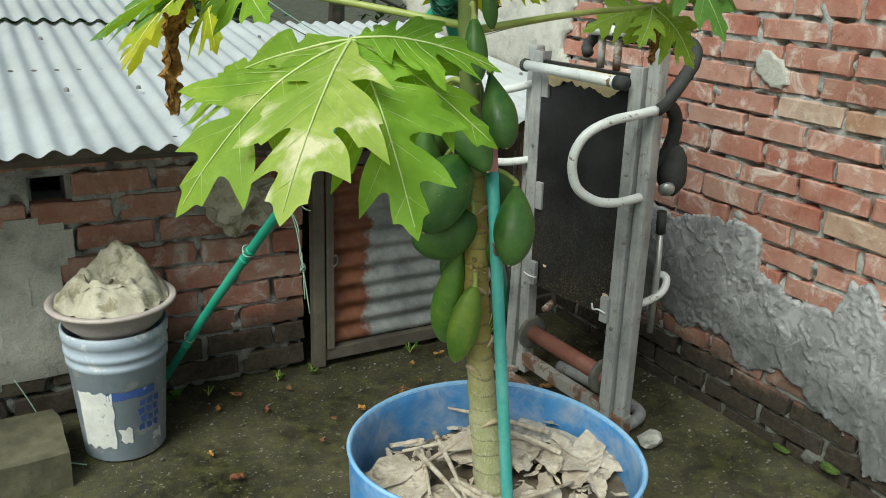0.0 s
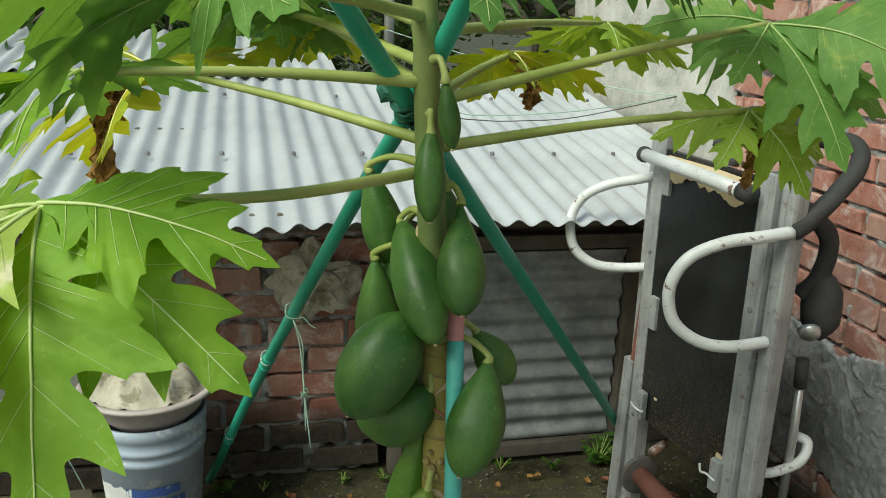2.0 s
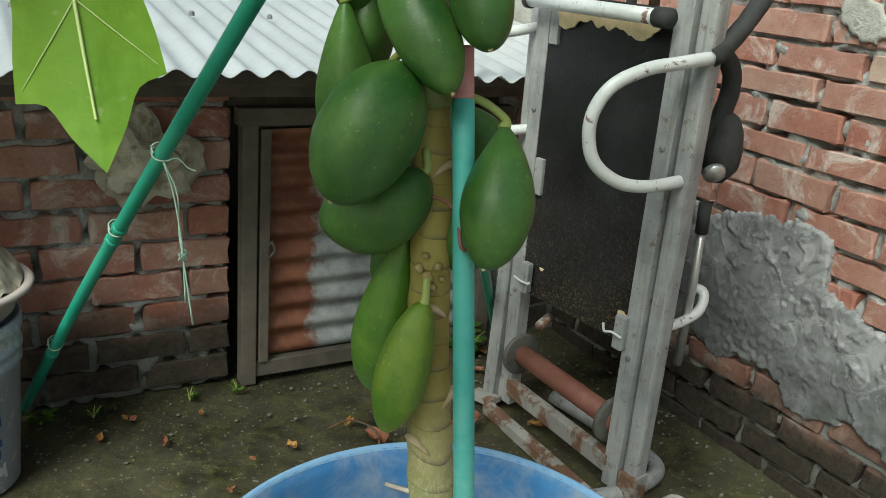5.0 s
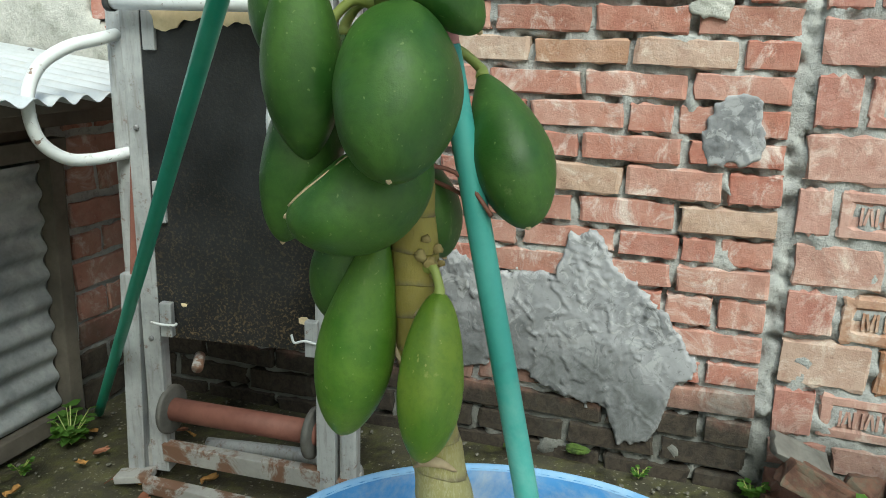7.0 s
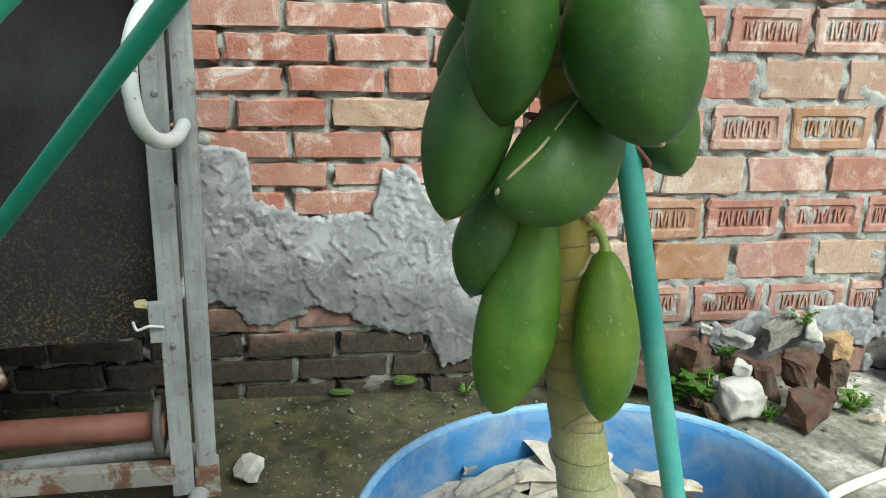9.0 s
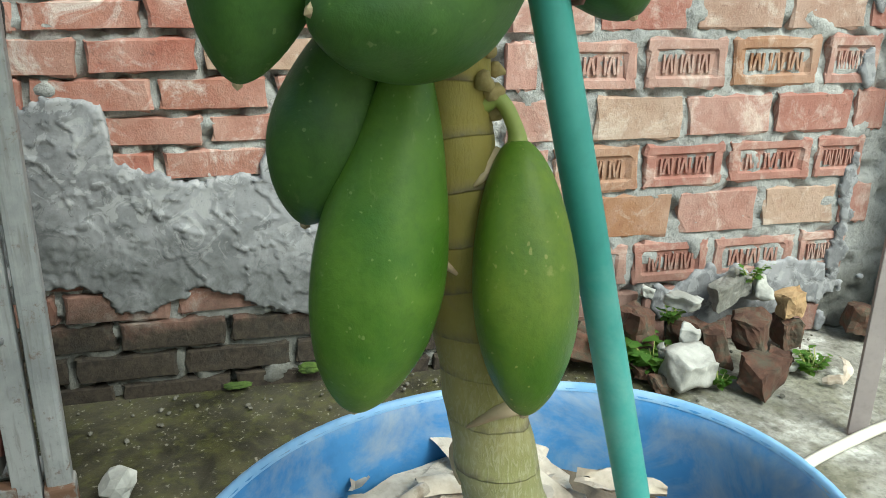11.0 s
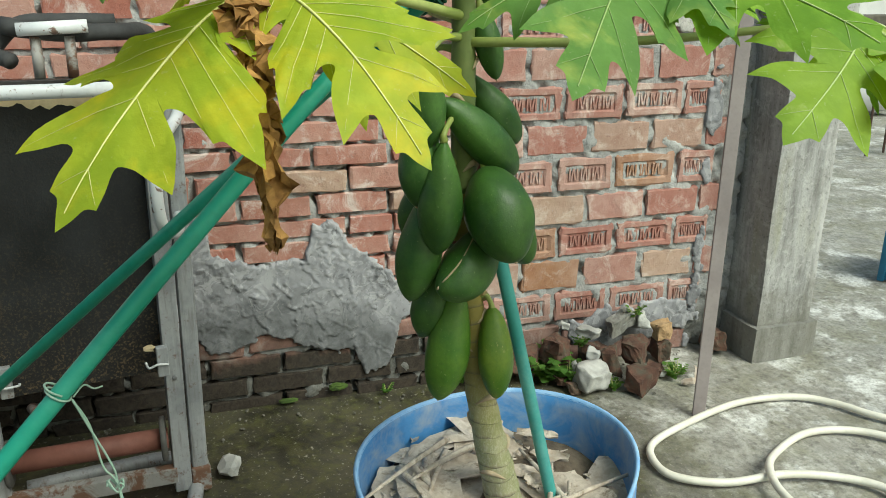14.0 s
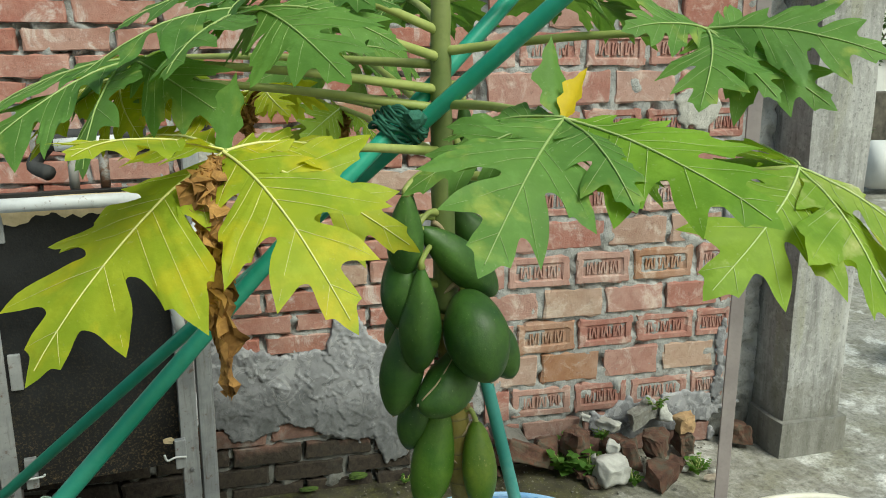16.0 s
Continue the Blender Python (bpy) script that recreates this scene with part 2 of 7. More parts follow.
M_BRICK_TAN = m_brick("tan_brick", 0.0, 1.0, [(0.0, (0.56, 0.36, 0.20)), (0.5, (0.52, 0.31, 0.15)), (1.0, (0.58, 0.40, 0.26))])
M_MORTAR = m_mortar("wall_mortar", (0.26, 0.263, 0.263), (0.43, 0.433, 0.43), pit_shade=0.42)
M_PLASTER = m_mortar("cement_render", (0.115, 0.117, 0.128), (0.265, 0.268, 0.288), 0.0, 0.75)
M_PALE = m_mortar("pale_render", (0.34, 0.335, 0.31), (0.56, 0.55, 0.52), 0.35)


def m_pillar():
    """Board-marked concrete with upright streaks, pits and a mossy stain."""
    m, nt, p = mat("pillar_concrete", 0.9)
    pos = world_pos(nt)
    mp_ = nt.nodes.new("ShaderNodeMapping")
    mp_.inputs["Scale"].default_value = (22, 22, 2.6)
    nt.links.new(pos, mp_.inputs["Vector"])
    n1 = noise_tex(nt, mp_.outputs[0], 1.0, 6, 0.65)
    n2 = noise_tex(nt, pos, 70, 5, 0.7)
    n3 = noise_tex(nt, pos, 7, 5, 0.65)
    col = ramp(nt, n1, [(0.30, (0.15, 0.15, 0.145)), (0.5, (0.33, 0.33, 0.325)), (0.72, (0.48, 0.48, 0.475))])
    col = mix(nt, math_node(nt, "MULTIPLY", grey(nt, n3, 0.48, 0.68), 0.55), col, (0.19, 0.185, 0.16))
    col = mix(nt, math_node(nt, "MULTIPLY", grey(nt, noise_tex(nt, mp_.outputs[0], 0.5, 4), 0.56, 0.66), 0.5), col, (0.20, 0.20, 0.11))
    col = mix(nt, math_node(nt, "MULTIPLY", grey(nt, n2, 0.55, 0.68), 0.7), col, (0.10, 0.10, 0.095))
    col = mix(nt, math_node(nt, "MULTIPLY", grey(nt, noise_tex(nt, pos, 30, 6, 0.75), 0.52, 0.68), 0.5), col, (0.58, 0.58, 0.57))
    sx = nt.nodes.new("ShaderNodeSeparateXYZ")
    nt.links.new(pos, sx.inputs[0])
    foot = ramp(nt, math_node(nt, "ADD", sx.outputs["Z"], math_node(nt, "MULTIPLY", n3, -0.35)), [(0.0, (1, 1, 1)), (0.16, (0, 0, 0))])
    col = mix(nt, math_node(nt, "MULTIPLY", foot, 0.6), col, (0.10, 0.095, 0.07))
    paint(nt, p, col)
    bump(nt, p, mix(nt, 0.5, n1, n2), 0.7, 0.008)
    return m


M_PILLAR = m_pillar()
M_FLOOR = m_floor()
M_ZINC = m_plain("galvanised_sheet", (0.52, 0.54, 0.565), (0.63, 0.65, 0.68), 4, 0.42, 0.35, 60, 0.1, spots=(0.55, 0.55, 0.54), spot_scale=7)


def m_steel():
    """Dull grey painted steel with grime and rust running down it, chipped at two scales."""
    m, nt, p = mat("grey_painted_steel", 0.5, 0.15)
    pos = world_pos(nt)
    run = nt.nodes.new("ShaderNodeMapping")
    run.inputs["Scale"].default_value = (75, 75, 6)
    nt.links.new(pos, run.inputs["Vector"])
    n1 = noise_tex(nt, pos, 9, 5, 0.65)
    n2 = noise_tex(nt, run.outputs[0], 1.0, 5, 0.65)
    n3 = noise_tex(nt, pos, 85, 5, 0.7)
    col = mix(nt, grey(nt, n1, 0.36, 0.64), (0.27, 0.28, 0.295), (0.41, 0.42, 0.435))
    col = mix(nt, math_node(nt, "MULTIPLY", grey(nt, n2, 0.52, 0.68), 0.55), col, (0.17, 0.155, 0.14))
    col = mix(nt, math_node(nt, "MULTIPLY", grey(nt, n2, 0.40, 0.28), 0.45), col, (0.50, 0.51, 0.52))
    col = mix(nt, math_node(nt, "MULTIPLY", grey(nt, noise_tex(nt, pos, 26, 7, 0.75), 0.58, 0.66), 0.75), col, (0.15, 0.075, 0.042))
    col = mix(nt, math_node(nt, "MULTIPLY", grey(nt, n3, 0.60, 0.70), 0.4), col, (0.10, 0.085, 0.075))
    paint(nt, p, col)
    bump(nt, p, mix(nt, 0.5, n2, n3), 0.25, 0.003)
    return m


M_STEEL = m_steel()
M_RUSTBAR = m_plain("grey_steel_with_rust", (0.27, 0.265, 0.26), (0.38, 0.37, 0.36), 7, 0.65, 0.1, 80, 0.4, spots=(0.15, 0.066, 0.032), spot_range=(0.48, 0.55), spot_scale=9)
M_WHITE_TUBE = m_plain("white_tube_with_rust", (0.58, 0.60, 0.62), (0.70, 0.72, 0.74), 9, 0.4, 0.0, 60, 0.15, spots=(0.13, 0.055, 0.03), spot_range=(0.60, 0.64), spot_scale=30)
M_CHROME = m_plain("bright_steel_tube", (0.55, 0.56, 0.57), (0.66, 0.67, 0.68), 9, 0.3, 0.7, 60, 0.05)
M_FOAM = m_plain("black_foam", (0.022, 0.023, 0.024), (0.045, 0.046, 0.048), 14, 0.8, 0, 120, 0.4)


def m_deck():
    """Black board, glossy and scuffed, its skin worn off in brown flecks towards the foot."""
    m, nt, p = mat("black_deck_board", 0.36)
    p.inputs["Specular IOR Level"].default_value = 0.38
    pos = world_pos(nt)
    n1 = noise_tex(nt, pos, 5, 5, 0.6)
    n2 = noise_tex(nt, pos, 150, 4, 0.7)
    n3 = noise_tex(nt, pos, 9, 5, 0.7)
    col = mix(nt, grey(nt, n1, 0.35, 0.65), (0.010, 0.011, 0.0125), (0.024, 0.026, 0.029))
    sx = nt.nodes.new("ShaderNodeSeparateXYZ")
    nt.links.new(pos, sx.inputs[0])
    worn = ramp(nt, math_node(nt, "ADD", sx.outputs["Z"], math_node(nt, "MULTIPLY", n3, -0.7)), [(0.02, (1, 1, 1)), (0.22, (0.32, 0.32, 0.32)), (0.50, (0.05, 0.05, 0.05))])
    fleck = math_node(nt, "MULTIPLY", grey(nt, n2, 0.52, 0.60), worn)
    col = mix(nt, math_node(nt, "MULTIPLY", fleck, 0.8), col, (0.20, 0.14, 0.08))
    paint(nt, p, col)
    bump(nt, p, mix(nt, 0.6, n2, noise_tex(nt, pos, 45, 4, 0.65)), 0.5, 0.004)
    return m


M_DECK = m_deck()
M_TAN = m_plain("tan_brick_piece", (0.30, 0.19, 0.10), (0.42, 0.29, 0.16), 20, 0.95, 0, 90, 1.0)
M_WOOD = m_plain("raw_board_edge", (0.58, 0.46, 0.28), (0.70, 0.58, 0.38), 30, 0.9)
M_ROLLER = m_plain("rusty_red_roller", (0.17, 0.065, 0.05), (0.26, 0.11, 0.085), 9, 0.65, 0.1, 70, 0.3)
M_WHEEL = m_plain("grimy_flange", (0.075, 0.072, 0.068), (0.14, 0.135, 0.125), 14, 0.7, 0.1)
M_PIPE = m_plain("green_plastic_pipe", (0.018, 0.27, 0.185), (0.040, 0.36, 0.26), 4, 0.36, 0, 40, 0.05, spots=(0.10, 0.40, 0.31), spot_range=(0.55, 0.75), spot_scale=5, spot_mix=0.5)
M_STAKE = m_plain("teal_plastic_pipe", (0.045, 0.31, 0.29), (0.10, 0.42, 0.39), 5, 0.5, 0, 50, 0.1, spots=(0.25, 0.52, 0.48), spot_range=(0.50, 0.70), spot_scale=7, spot_mix=0.6)
M_PINK = m_plain("pink_pipe_end", (0.42, 0.16, 0.17), (0.52, 0.25, 0.25), 15, 0.6)
M_BLUE = m_plain("blue_plastic_drum", (0.050, 0.215, 0.54), (0.095, 0.310, 0.66), 6, 0.45, 0, 50, 0.15, spots=(0.42, 0.46, 0.52), spot_range=(0.44, 0.72), spot_scale=11, spot_mix=0.8)
M_RIM = m_plain("worn_pale_blue_rim", (0.20, 0.42, 0.74), (0.34, 0.54, 0.80), 14, 0.5)
M_SOIL = m_plain("dark_pot_soil", (0.09, 0.068, 0.048), (0.21, 0.165, 0.12), 25, 0.95, 0, 120, 1.0)
M_STRAW = m_plain("dry_bleached_leaves", (0.42, 0.345, 0.275), (0.73, 0.65, 0.565), 22, 0.85, 0, 90, 0.5, spots=(0.22, 0.16, 0.105), spot_range=(0.52, 0.66), spot_scale=22)
M_BUCKET = m_plain("grey_plastic_bucket", (0.30, 0.36, 0.46), (0.40, 0.47, 0.58), 5, 0.45, 0, 60, 0.1, spots=(0.60, 0.62, 0.65), spot_range=(0.56, 0.60), spot_scale=13, spot_mix=0.75)
M_LABEL_W = m_plain("scuffed_white_label", (0.55, 0.56, 0.57), (0.70, 0.71, 0.72), 12, 0.6, spots=(0.28, 0.33, 0.38), spot_range=(0.6, 0.63))
M_LABEL_B = m_plain("scuffed_blue_label", (0.03, 0.075, 0.26), (0.05, 0.10, 0.32), 12, 0.5, spots=(0.45, 0.50, 0.56), spot_range=(0.64, 0.67), spot_scale=35)
M_BASIN = m_plain("faded_pink_basin", (0.40, 0.345, 0.34), (0.50, 0.45, 0.44), 8, 0.55)
M_BAG = m_plain("dirty_sack_cloth", (0.34, 0.315, 0.25), (0.50, 0.47, 0.40), 14, 0.85, 0, 150, 0.5, spots=(0.17, 0.15, 0.09), spot_range=(0.52, 0.62), spot_scale=16, spot_mix=0.8)
def m_trunk():
    """Grey-green bark, yellower higher up, with fine upright crackle and uneven ring scars."""
    m, nt, p = mat("papaya_bark", 0.72)
    pos = world_pos(nt)
    sx = nt.nodes.new("ShaderNodeSeparateXYZ")
    nt.links.new(pos, sx.inputs[0])
    n1 = noise_tex(nt, pos, 11, 5, 0.6)
    n2 = noise_tex(nt, pos, 120, 4, 0.65)
    mp_ = nt.nodes.new("ShaderNodeMapping")
    mp_.inputs["Scale"].default_value = (300, 300, 85)
    nt.links.new(pos, mp_.inputs["Vector"])
    crackle = noise_tex(nt, mp_.outputs[0], 1.0, 3, 0.6, 1.2)
    h = math_node(nt, "ADD", math_node(nt, "MULTIPLY", sx.outputs["Z"], 30.0), math_node(nt, "MULTIPLY", noise_tex(nt, pos, 5, 2), 1.6))
    ring = math_node(nt, "FRACT", h, 0.0)
    line = ramp(nt, ring, [(0.0, (1, 1, 1)), (0.12, (0.35, 0.35, 0.35)), (0.22, (0, 0, 0)), (0.97, (0, 0, 0)), (1.0, (1, 1, 1))])
    col = mix(nt, grey(nt, n1, 0.35, 0.65), (0.23, 0.185, 0.040), (0.34, 0.285, 0.085))
    low = ramp(nt, sx.outputs["Z"], [(0.62, (1, 1, 1)), (0.80, (0, 0, 0))])
    col = mix(nt, math_node(nt, "MULTIPLY", low, 0.85), col, mix(nt, grey(nt, n1, 0.38, 0.62), (0.30, 0.33, 0.16), (0.44, 0.42, 0.28)))
    col = mix(nt, math_node(nt, "MULTIPLY", math_node(nt, "MULTIPLY", grey(nt, crackle, 0.50, 0.62), low), 0.55), col, (0.56, 0.52, 0.40))
    col = mix(nt, math_node(nt, "MULTIPLY", math_node(nt, "MULTIPLY", line, grey(nt, noise_tex(nt, pos, 22, 5, 0.7), 0.42, 0.56)), 0.85), col, (0.12, 0.095, 0.07))
    col = mix(nt, math_node(nt, "MULTIPLY", grey(nt, n2, 0.5, 0.75), 0.30), col, (0.24, 0.20, 0.10))
    paint(nt, p, col)
    bump(nt, p, mix(nt, 0.5, line, mix(nt, 0.5, crackle, n2)), 0.6, 0.004)
    return m


M_TRUNK = m_trunk()
M_TRUNK_TOP = m_plain("green_stem", (0.12, 0.17, 0.05), (0.20, 0.24, 0.08), 10, 0.55, 0, 110, 0.2)
M_SCAR = m_plain("leaf_scar", (0.40, 0.30, 0.19), (0.52, 0.42, 0.29), 30, 0.85)
M_KNOB = m_plain("brown_stalk_knob", (0.22, 0.165, 0.07), (0.34, 0.27, 0.12), 40, 0.8, 0, 120, 0.6)
M_PETIOLE = m_plain("pale_green_stalk", (0.24, 0.30, 0.07), (0.37, 0.41, 0.14), 8, 0.5, 0, 60, 0.05)
def m_fruit(name, a, b, pale):
    """Waxy skin: clouded green, fine pale dots, thin dried latex streaks and scuffs; duller where it is scuffed."""
    m, nt, p = mat(name, 0.5)
    pos = coords(nt)
    cloud = noise_tex(nt, pos, 16, 4, 0.6, 0.4)
    fine = noise_tex(nt, pos, 120, 4, 0.7)
    col = mix(nt, grey(nt, cloud, 0.36, 0.64), a, b)
    col = mix(nt, math_node(nt, "MULTIPLY", grey(nt, noise_tex(nt, pos, 7, 3, 0.5), 0.52, 0.66), 0.5), col, tuple(x * 1.5 for x in b))
    col = mix(nt, math_node(nt, "MULTIPLY", grey(nt, fine, 0.45, 0.75), 0.35), col, tuple(x * 0.55 for x in a))
    stretch = nt.nodes.new("ShaderNodeMapping")
    stretch.inputs["Scale"].default_value = (60, 60, 7)
    nt.links.new(pos, stretch.inputs["Vector"])
    streak = grey(nt, noise_tex(nt, stretch.outputs[0], 1.0, 5, 0.7, 0.3), 0.64, 0.74)
    col = mix(nt, math_node(nt, "MULTIPLY", streak, 0.45), col, pale)
    dots = grey(nt, noise_tex(nt, pos, 230, 1, 0.5), 0.72, 0.77)
    col = mix(nt, math_node(nt, "MULTIPLY", dots, 0.6), col, pale)
    col = mix(nt, math_node(nt, "MULTIPLY", grey(nt, noise_tex(nt, pos, 34, 6, 0.75), 0.64, 0.72), 0.45), col, pale)
    paint(nt, p, col)
    nt.links.new(ramp(nt, cloud, [(0.35, (0.36, 0.36, 0.36)), (0.65, (0.60, 0.60, 0.60))]), p.inputs["Roughness"])
    bump(nt, p, mix(nt, 0.5, cloud, fine), 0.30, 0.004)
    return m


M_FRUIT = m_fruit("dark_green_fruit_skin", (0.026, 0.086, 0.015), (0.060, 0.140, 0.024), (0.20, 0.27, 0.11))
M_FRUIT_LIGHT = m_fruit("light_green_fruit_skin", (0.055, 0.150, 0.015), (0.115, 0.225, 0.026), (0.26, 0.34, 0.12))
M_FRUIT_TURNING = m_fruit("turning_fruit_skin", (0.075, 0.165, 0.016), (0.160, 0.240, 0.026), (0.36, 0.36, 0.12))
M_LEAF = m_leaf("green_leaf", (0.062, 0.155, 0.034), (0.105, 0.225, 0.052), (0.20, 0.30, 0.08), (0.60, 0.80))
M_LEAF_MID = m_leaf("mid_green_leaf", (0.085, 0.195, 0.040), (0.135, 0.270, 0.058), (0.36, 0.42, 0.09), (0.58, 0.72))
M_LEAF_LIGHT = m_leaf("light_green_leaf", (0.150, 0.270, 0.028), (0.255, 0.375, 0.045), (0.56, 0.56, 0.24), (0.58, 0.72))
M_LEAF_YELLOW = m_leaf("yellowing_leaf", (0.19, 0.305, 0.022), (0.38, 0.43, 0.030), (0.56, 0.48, 0.028), (0.48, 0.68))
M_LEAF_FRESH = m_leaf("fresh_green_leaf", (0.115, 0.245, 0.022), (0.205, 0.360, 0.034), (0.40, 0.46, 0.10), (0.66, 0.76))
M_LEAF_WORN = m_leaf("pale_blotched_leaf", (0.20, 0.315, 0.045), (0.37, 0.455, 0.11), (0.70, 0.66, 0.46), (0.52, 0.62))
M_LEAF_GOLD = m_leaf("golden_leaf", (0.55, 0.38, 0.02), (0.70, 0.50, 0.03))
M_VEIN = m_plain("leaf_vein", (0.25, 0.36, 0.11), (0.35, 0.45, 0.17), 20, 0.5, relief=0)
M_VEIN_PALE = m_plain("pale_leaf_vein", (0.40, 0.50, 0.18), (0.50, 0.58, 0.26), 20, 0.5, relief=0)
M_VEIN_YELLOW = m_plain("yellow_leaf_vein", (0.62, 0.62, 0.22), (0.70, 0.68, 0.30), 20, 0.5, relief=0)
M_DRY = m_plain("brown_dry_leaf", (0.15, 0.070, 0.020), (0.46, 0.25, 0.075), 30, 0.85, 0, 90, 0.8)
M_SCREW = m_plain("grey_screw_head", (0.16, 0.16, 0.17), (0.24, 0.24, 0.25), 30, 0.5, 0.3)
M_GRIT = m_plain("grey_brown_grit", (0.085, 0.08, 0.065), (0.19, 0.18, 0.155), 30, 0.95)
M_MOSSY = m_plain("mossy_old_concrete", (0.055, 0.052, 0.034), (0.13, 0.12, 0.08), 9, 0.9, 0, 60, 0.9)
M_DARKSTONE = m_plain("dark_stone_parapet", (0.055, 0.05, 0.042), (0.14, 0.125, 0.10), 7, 0.95, 0, 30, 1.0)
M_RED_LEAF = m_plain("red_brown_fallen_leaf", (0.17, 0.062, 0.036), (0.25, 0.10, 0.055), 20, 0.7)
M_STONE = m_plain("pale_rubble_stone", (0.30, 0.30, 0.285), (0.50, 0.50, 0.48), 14, 0.9, 0, 90, 0.8)
M_BRICKBIT = m_plain("broken_brick", (0.058, 0.029, 0.021), (0.145, 0.068, 0.045), 18, 0.95, 0, 90, 1.0, spots=(0.075, 0.068, 0.05), spot_range=(0.46, 0.6))
M_HOSE = m_plain("cream_rubber_hose", (0.62, 0.60, 0.52), (0.72, 0.70, 0.62), 9, 0.5, 0, 60, 0.05)
M_STAKEWOOD = m_plain("weathered_flat_bar", (0.25, 0.215, 0.215), (0.33, 0.29, 0.285), 6, 0.7, 0, 70, 0.2)
M_TIMBER = m_plain("dark_old_timber", (0.075, 0.065, 0.055), (0.14, 0.12, 0.10), 8, 0.9, 0, 60, 0.5)
M_WEED = m_leaf("weed_leaf", (0.050, 0.125, 0.022), (0.10, 0.20, 0.038))
M_MOSS = m_plain("moss", (0.030, 0.055, 0.010), (0.065, 0.11, 0.016), 40, 0.95, 0, 200, 1.0)
M_STRING = m_plain("pale_green_string", (0.26, 0.42, 0.34), (0.40, 0.52, 0.44), 30, 0.9)
M_GREENSTRING = m_plain("green_string", (0.012, 0.085, 0.058), (0.030, 0.15, 0.105), 60, 0.8, 0, 90, 0.8)
M_CRATE = m_plain("blue_crate_plastic", (0.012, 0.12, 0.22), (0.02, 0.16, 0.28), 9, 0.45)
M_FARWALL = m_plain("far_whitewash", (0.55, 0.56, 0.56), (0.68, 0.69, 0.69), 1.5, 0.9)
M_FARTREE = m_leaf("far_foliage", (0.022, 0.055, 0.014), (0.05, 0.10, 0.022))
M_REBAR = m_plain("rusty_rebar", (0.07, 0.045, 0.035), (0.12, 0.075, 0.055), 20, 0.8, 0.3)


def m_rust_sheet():
    """Corrugated door sheet: grey zinc with one rust-brown streak."""
    m, nt, p = mat("zinc_door_with_rust", 0.6, 0.15)
    pos = world_pos(nt)
    sx = nt.nodes.new("ShaderNodeSeparateXYZ")
    nt.links.new(pos, sx.inputs[0])
    n1 = noise_tex(nt, pos, 8, 5, 0.65)
    n2 = noise_tex(nt, pos, 45, 4, 0.65)
    col = mix(nt, grey(nt, n1, 0.35, 0.65), (0.19, 0.20, 0.215), (0.40, 0.415, 0.43))
    col = mix(nt, math_node(nt, "MULTIPLY", grey(nt, n2, 0.55, 0.8), 0.4), col, (0.10, 0.09, 0.08))
    d = math_node(nt, "ADD", math_node(nt, "SUBTRACT", sx.outputs["X"], 1.10), math_node(nt, "MULTIPLY", n1, 0.22))
    streak = ramp(nt, d, [(0.255, (1, 1, 1)), (0.285, (0, 0, 0))])
    rust = mix(nt, grey(nt, n1, 0.4, 0.7), (0.15, 0.052, 0.032), (0.30, 0.125, 0.07))
    col = mix(nt, streak, col, rust)
    paint(nt, p, col)
    bump(nt, p, n2, 0.3, 0.004)
    return m


M_DOOR = m_rust_sheet()

# ---- building helpers ----
def part(name, bm, material, parent=None, label="", smooth=False):
    me = bpy.data.meshes.new(name)
    if smooth:
        for f in bm.faces:
            f.smooth = True
    bm.to_mesh(me)
    bm.free()
    for m in (material if isinstance(material, (list, tuple)) else [material]):
        me.materials.append(m)
    ob = new(name, me)
    if parent:
        ob.parent = parent
    if label:
        ob["label"] = label
    return ob


def thing(name, loc, label, category, group="", kind=""):
    return tagged(put_empty(name, loc), label, category, group, kind)


def put_empty(name, loc):
    ob = new(name)
    ob.empty_display_size = 0.05
    return ob


def box(bm, c, s, m=None, bevel=0.0):
    g = bmesh.ops.create_cube(bm, size=1.0)
    vs = g["verts"]
    bmesh.ops.scale(bm, vec=s, verts=vs)
    if bevel:
        es = list({e for v in vs for e in v.link_edges})
        r = bmesh.ops.bevel(bm, geom=es, offset=bevel, segments=2, affect="EDGES", profile=0.6)
        vs = list({v for f in r["faces"] for v in f.verts} | {v for v in vs if v.is_valid})
    mm = Matrix.Translation(c) if m is None else m @ Matrix.Translation(c)
    bmesh.ops.transform(bm, matrix=mm, verts=vs)
    return vs


def beam(bm, a, b, w, d, up=(0, 0, 1), bevel=0.003):
    """A bar of section w by d from a to b; d lies along up as near as can be."""
    a, b = Vector(a), Vector(b)
    z = (b - a).normalized()
    y = (Vector(up) - z * z.dot(Vector(up)))
    y = y.normalized() if y.length > 1e-4 else z.orthogonal().normalized()
    x = y.cross(z)
    m = Matrix((x, y, z)).transposed().to_4x4()
    m.translation = (a + b) / 2
    return box(bm, (0, 0, 0), (w, d, (b - a).length), m, bevel)


def smooth_path(points, n=6):
    """Catmull-Rom points through the given ones."""
    P = [Vector(p) for p in points]
    if len(P) < 3:
        return [P[0].lerp(P[-1], i / n) for i in range(n + 1)]
    Q = [P[0] * 2 - P[1]] + P + [P[-1] * 2 - P[-2]]
    out = []
    for i in range(1, len(Q) - 2):
        p0, p1, p2, p3 = Q[i - 1:i + 3]
        for k in range(n):
            t = k / n
            out.append(0.5 * ((2 * p1) + (p2 - p0) * t + (2 * p0 - 5 * p1 + 4 * p2 - p3) * t * t + (3 * p1 - p0 - 3 * p2 + p3) * t ** 3))
    return out + [P[-1]]


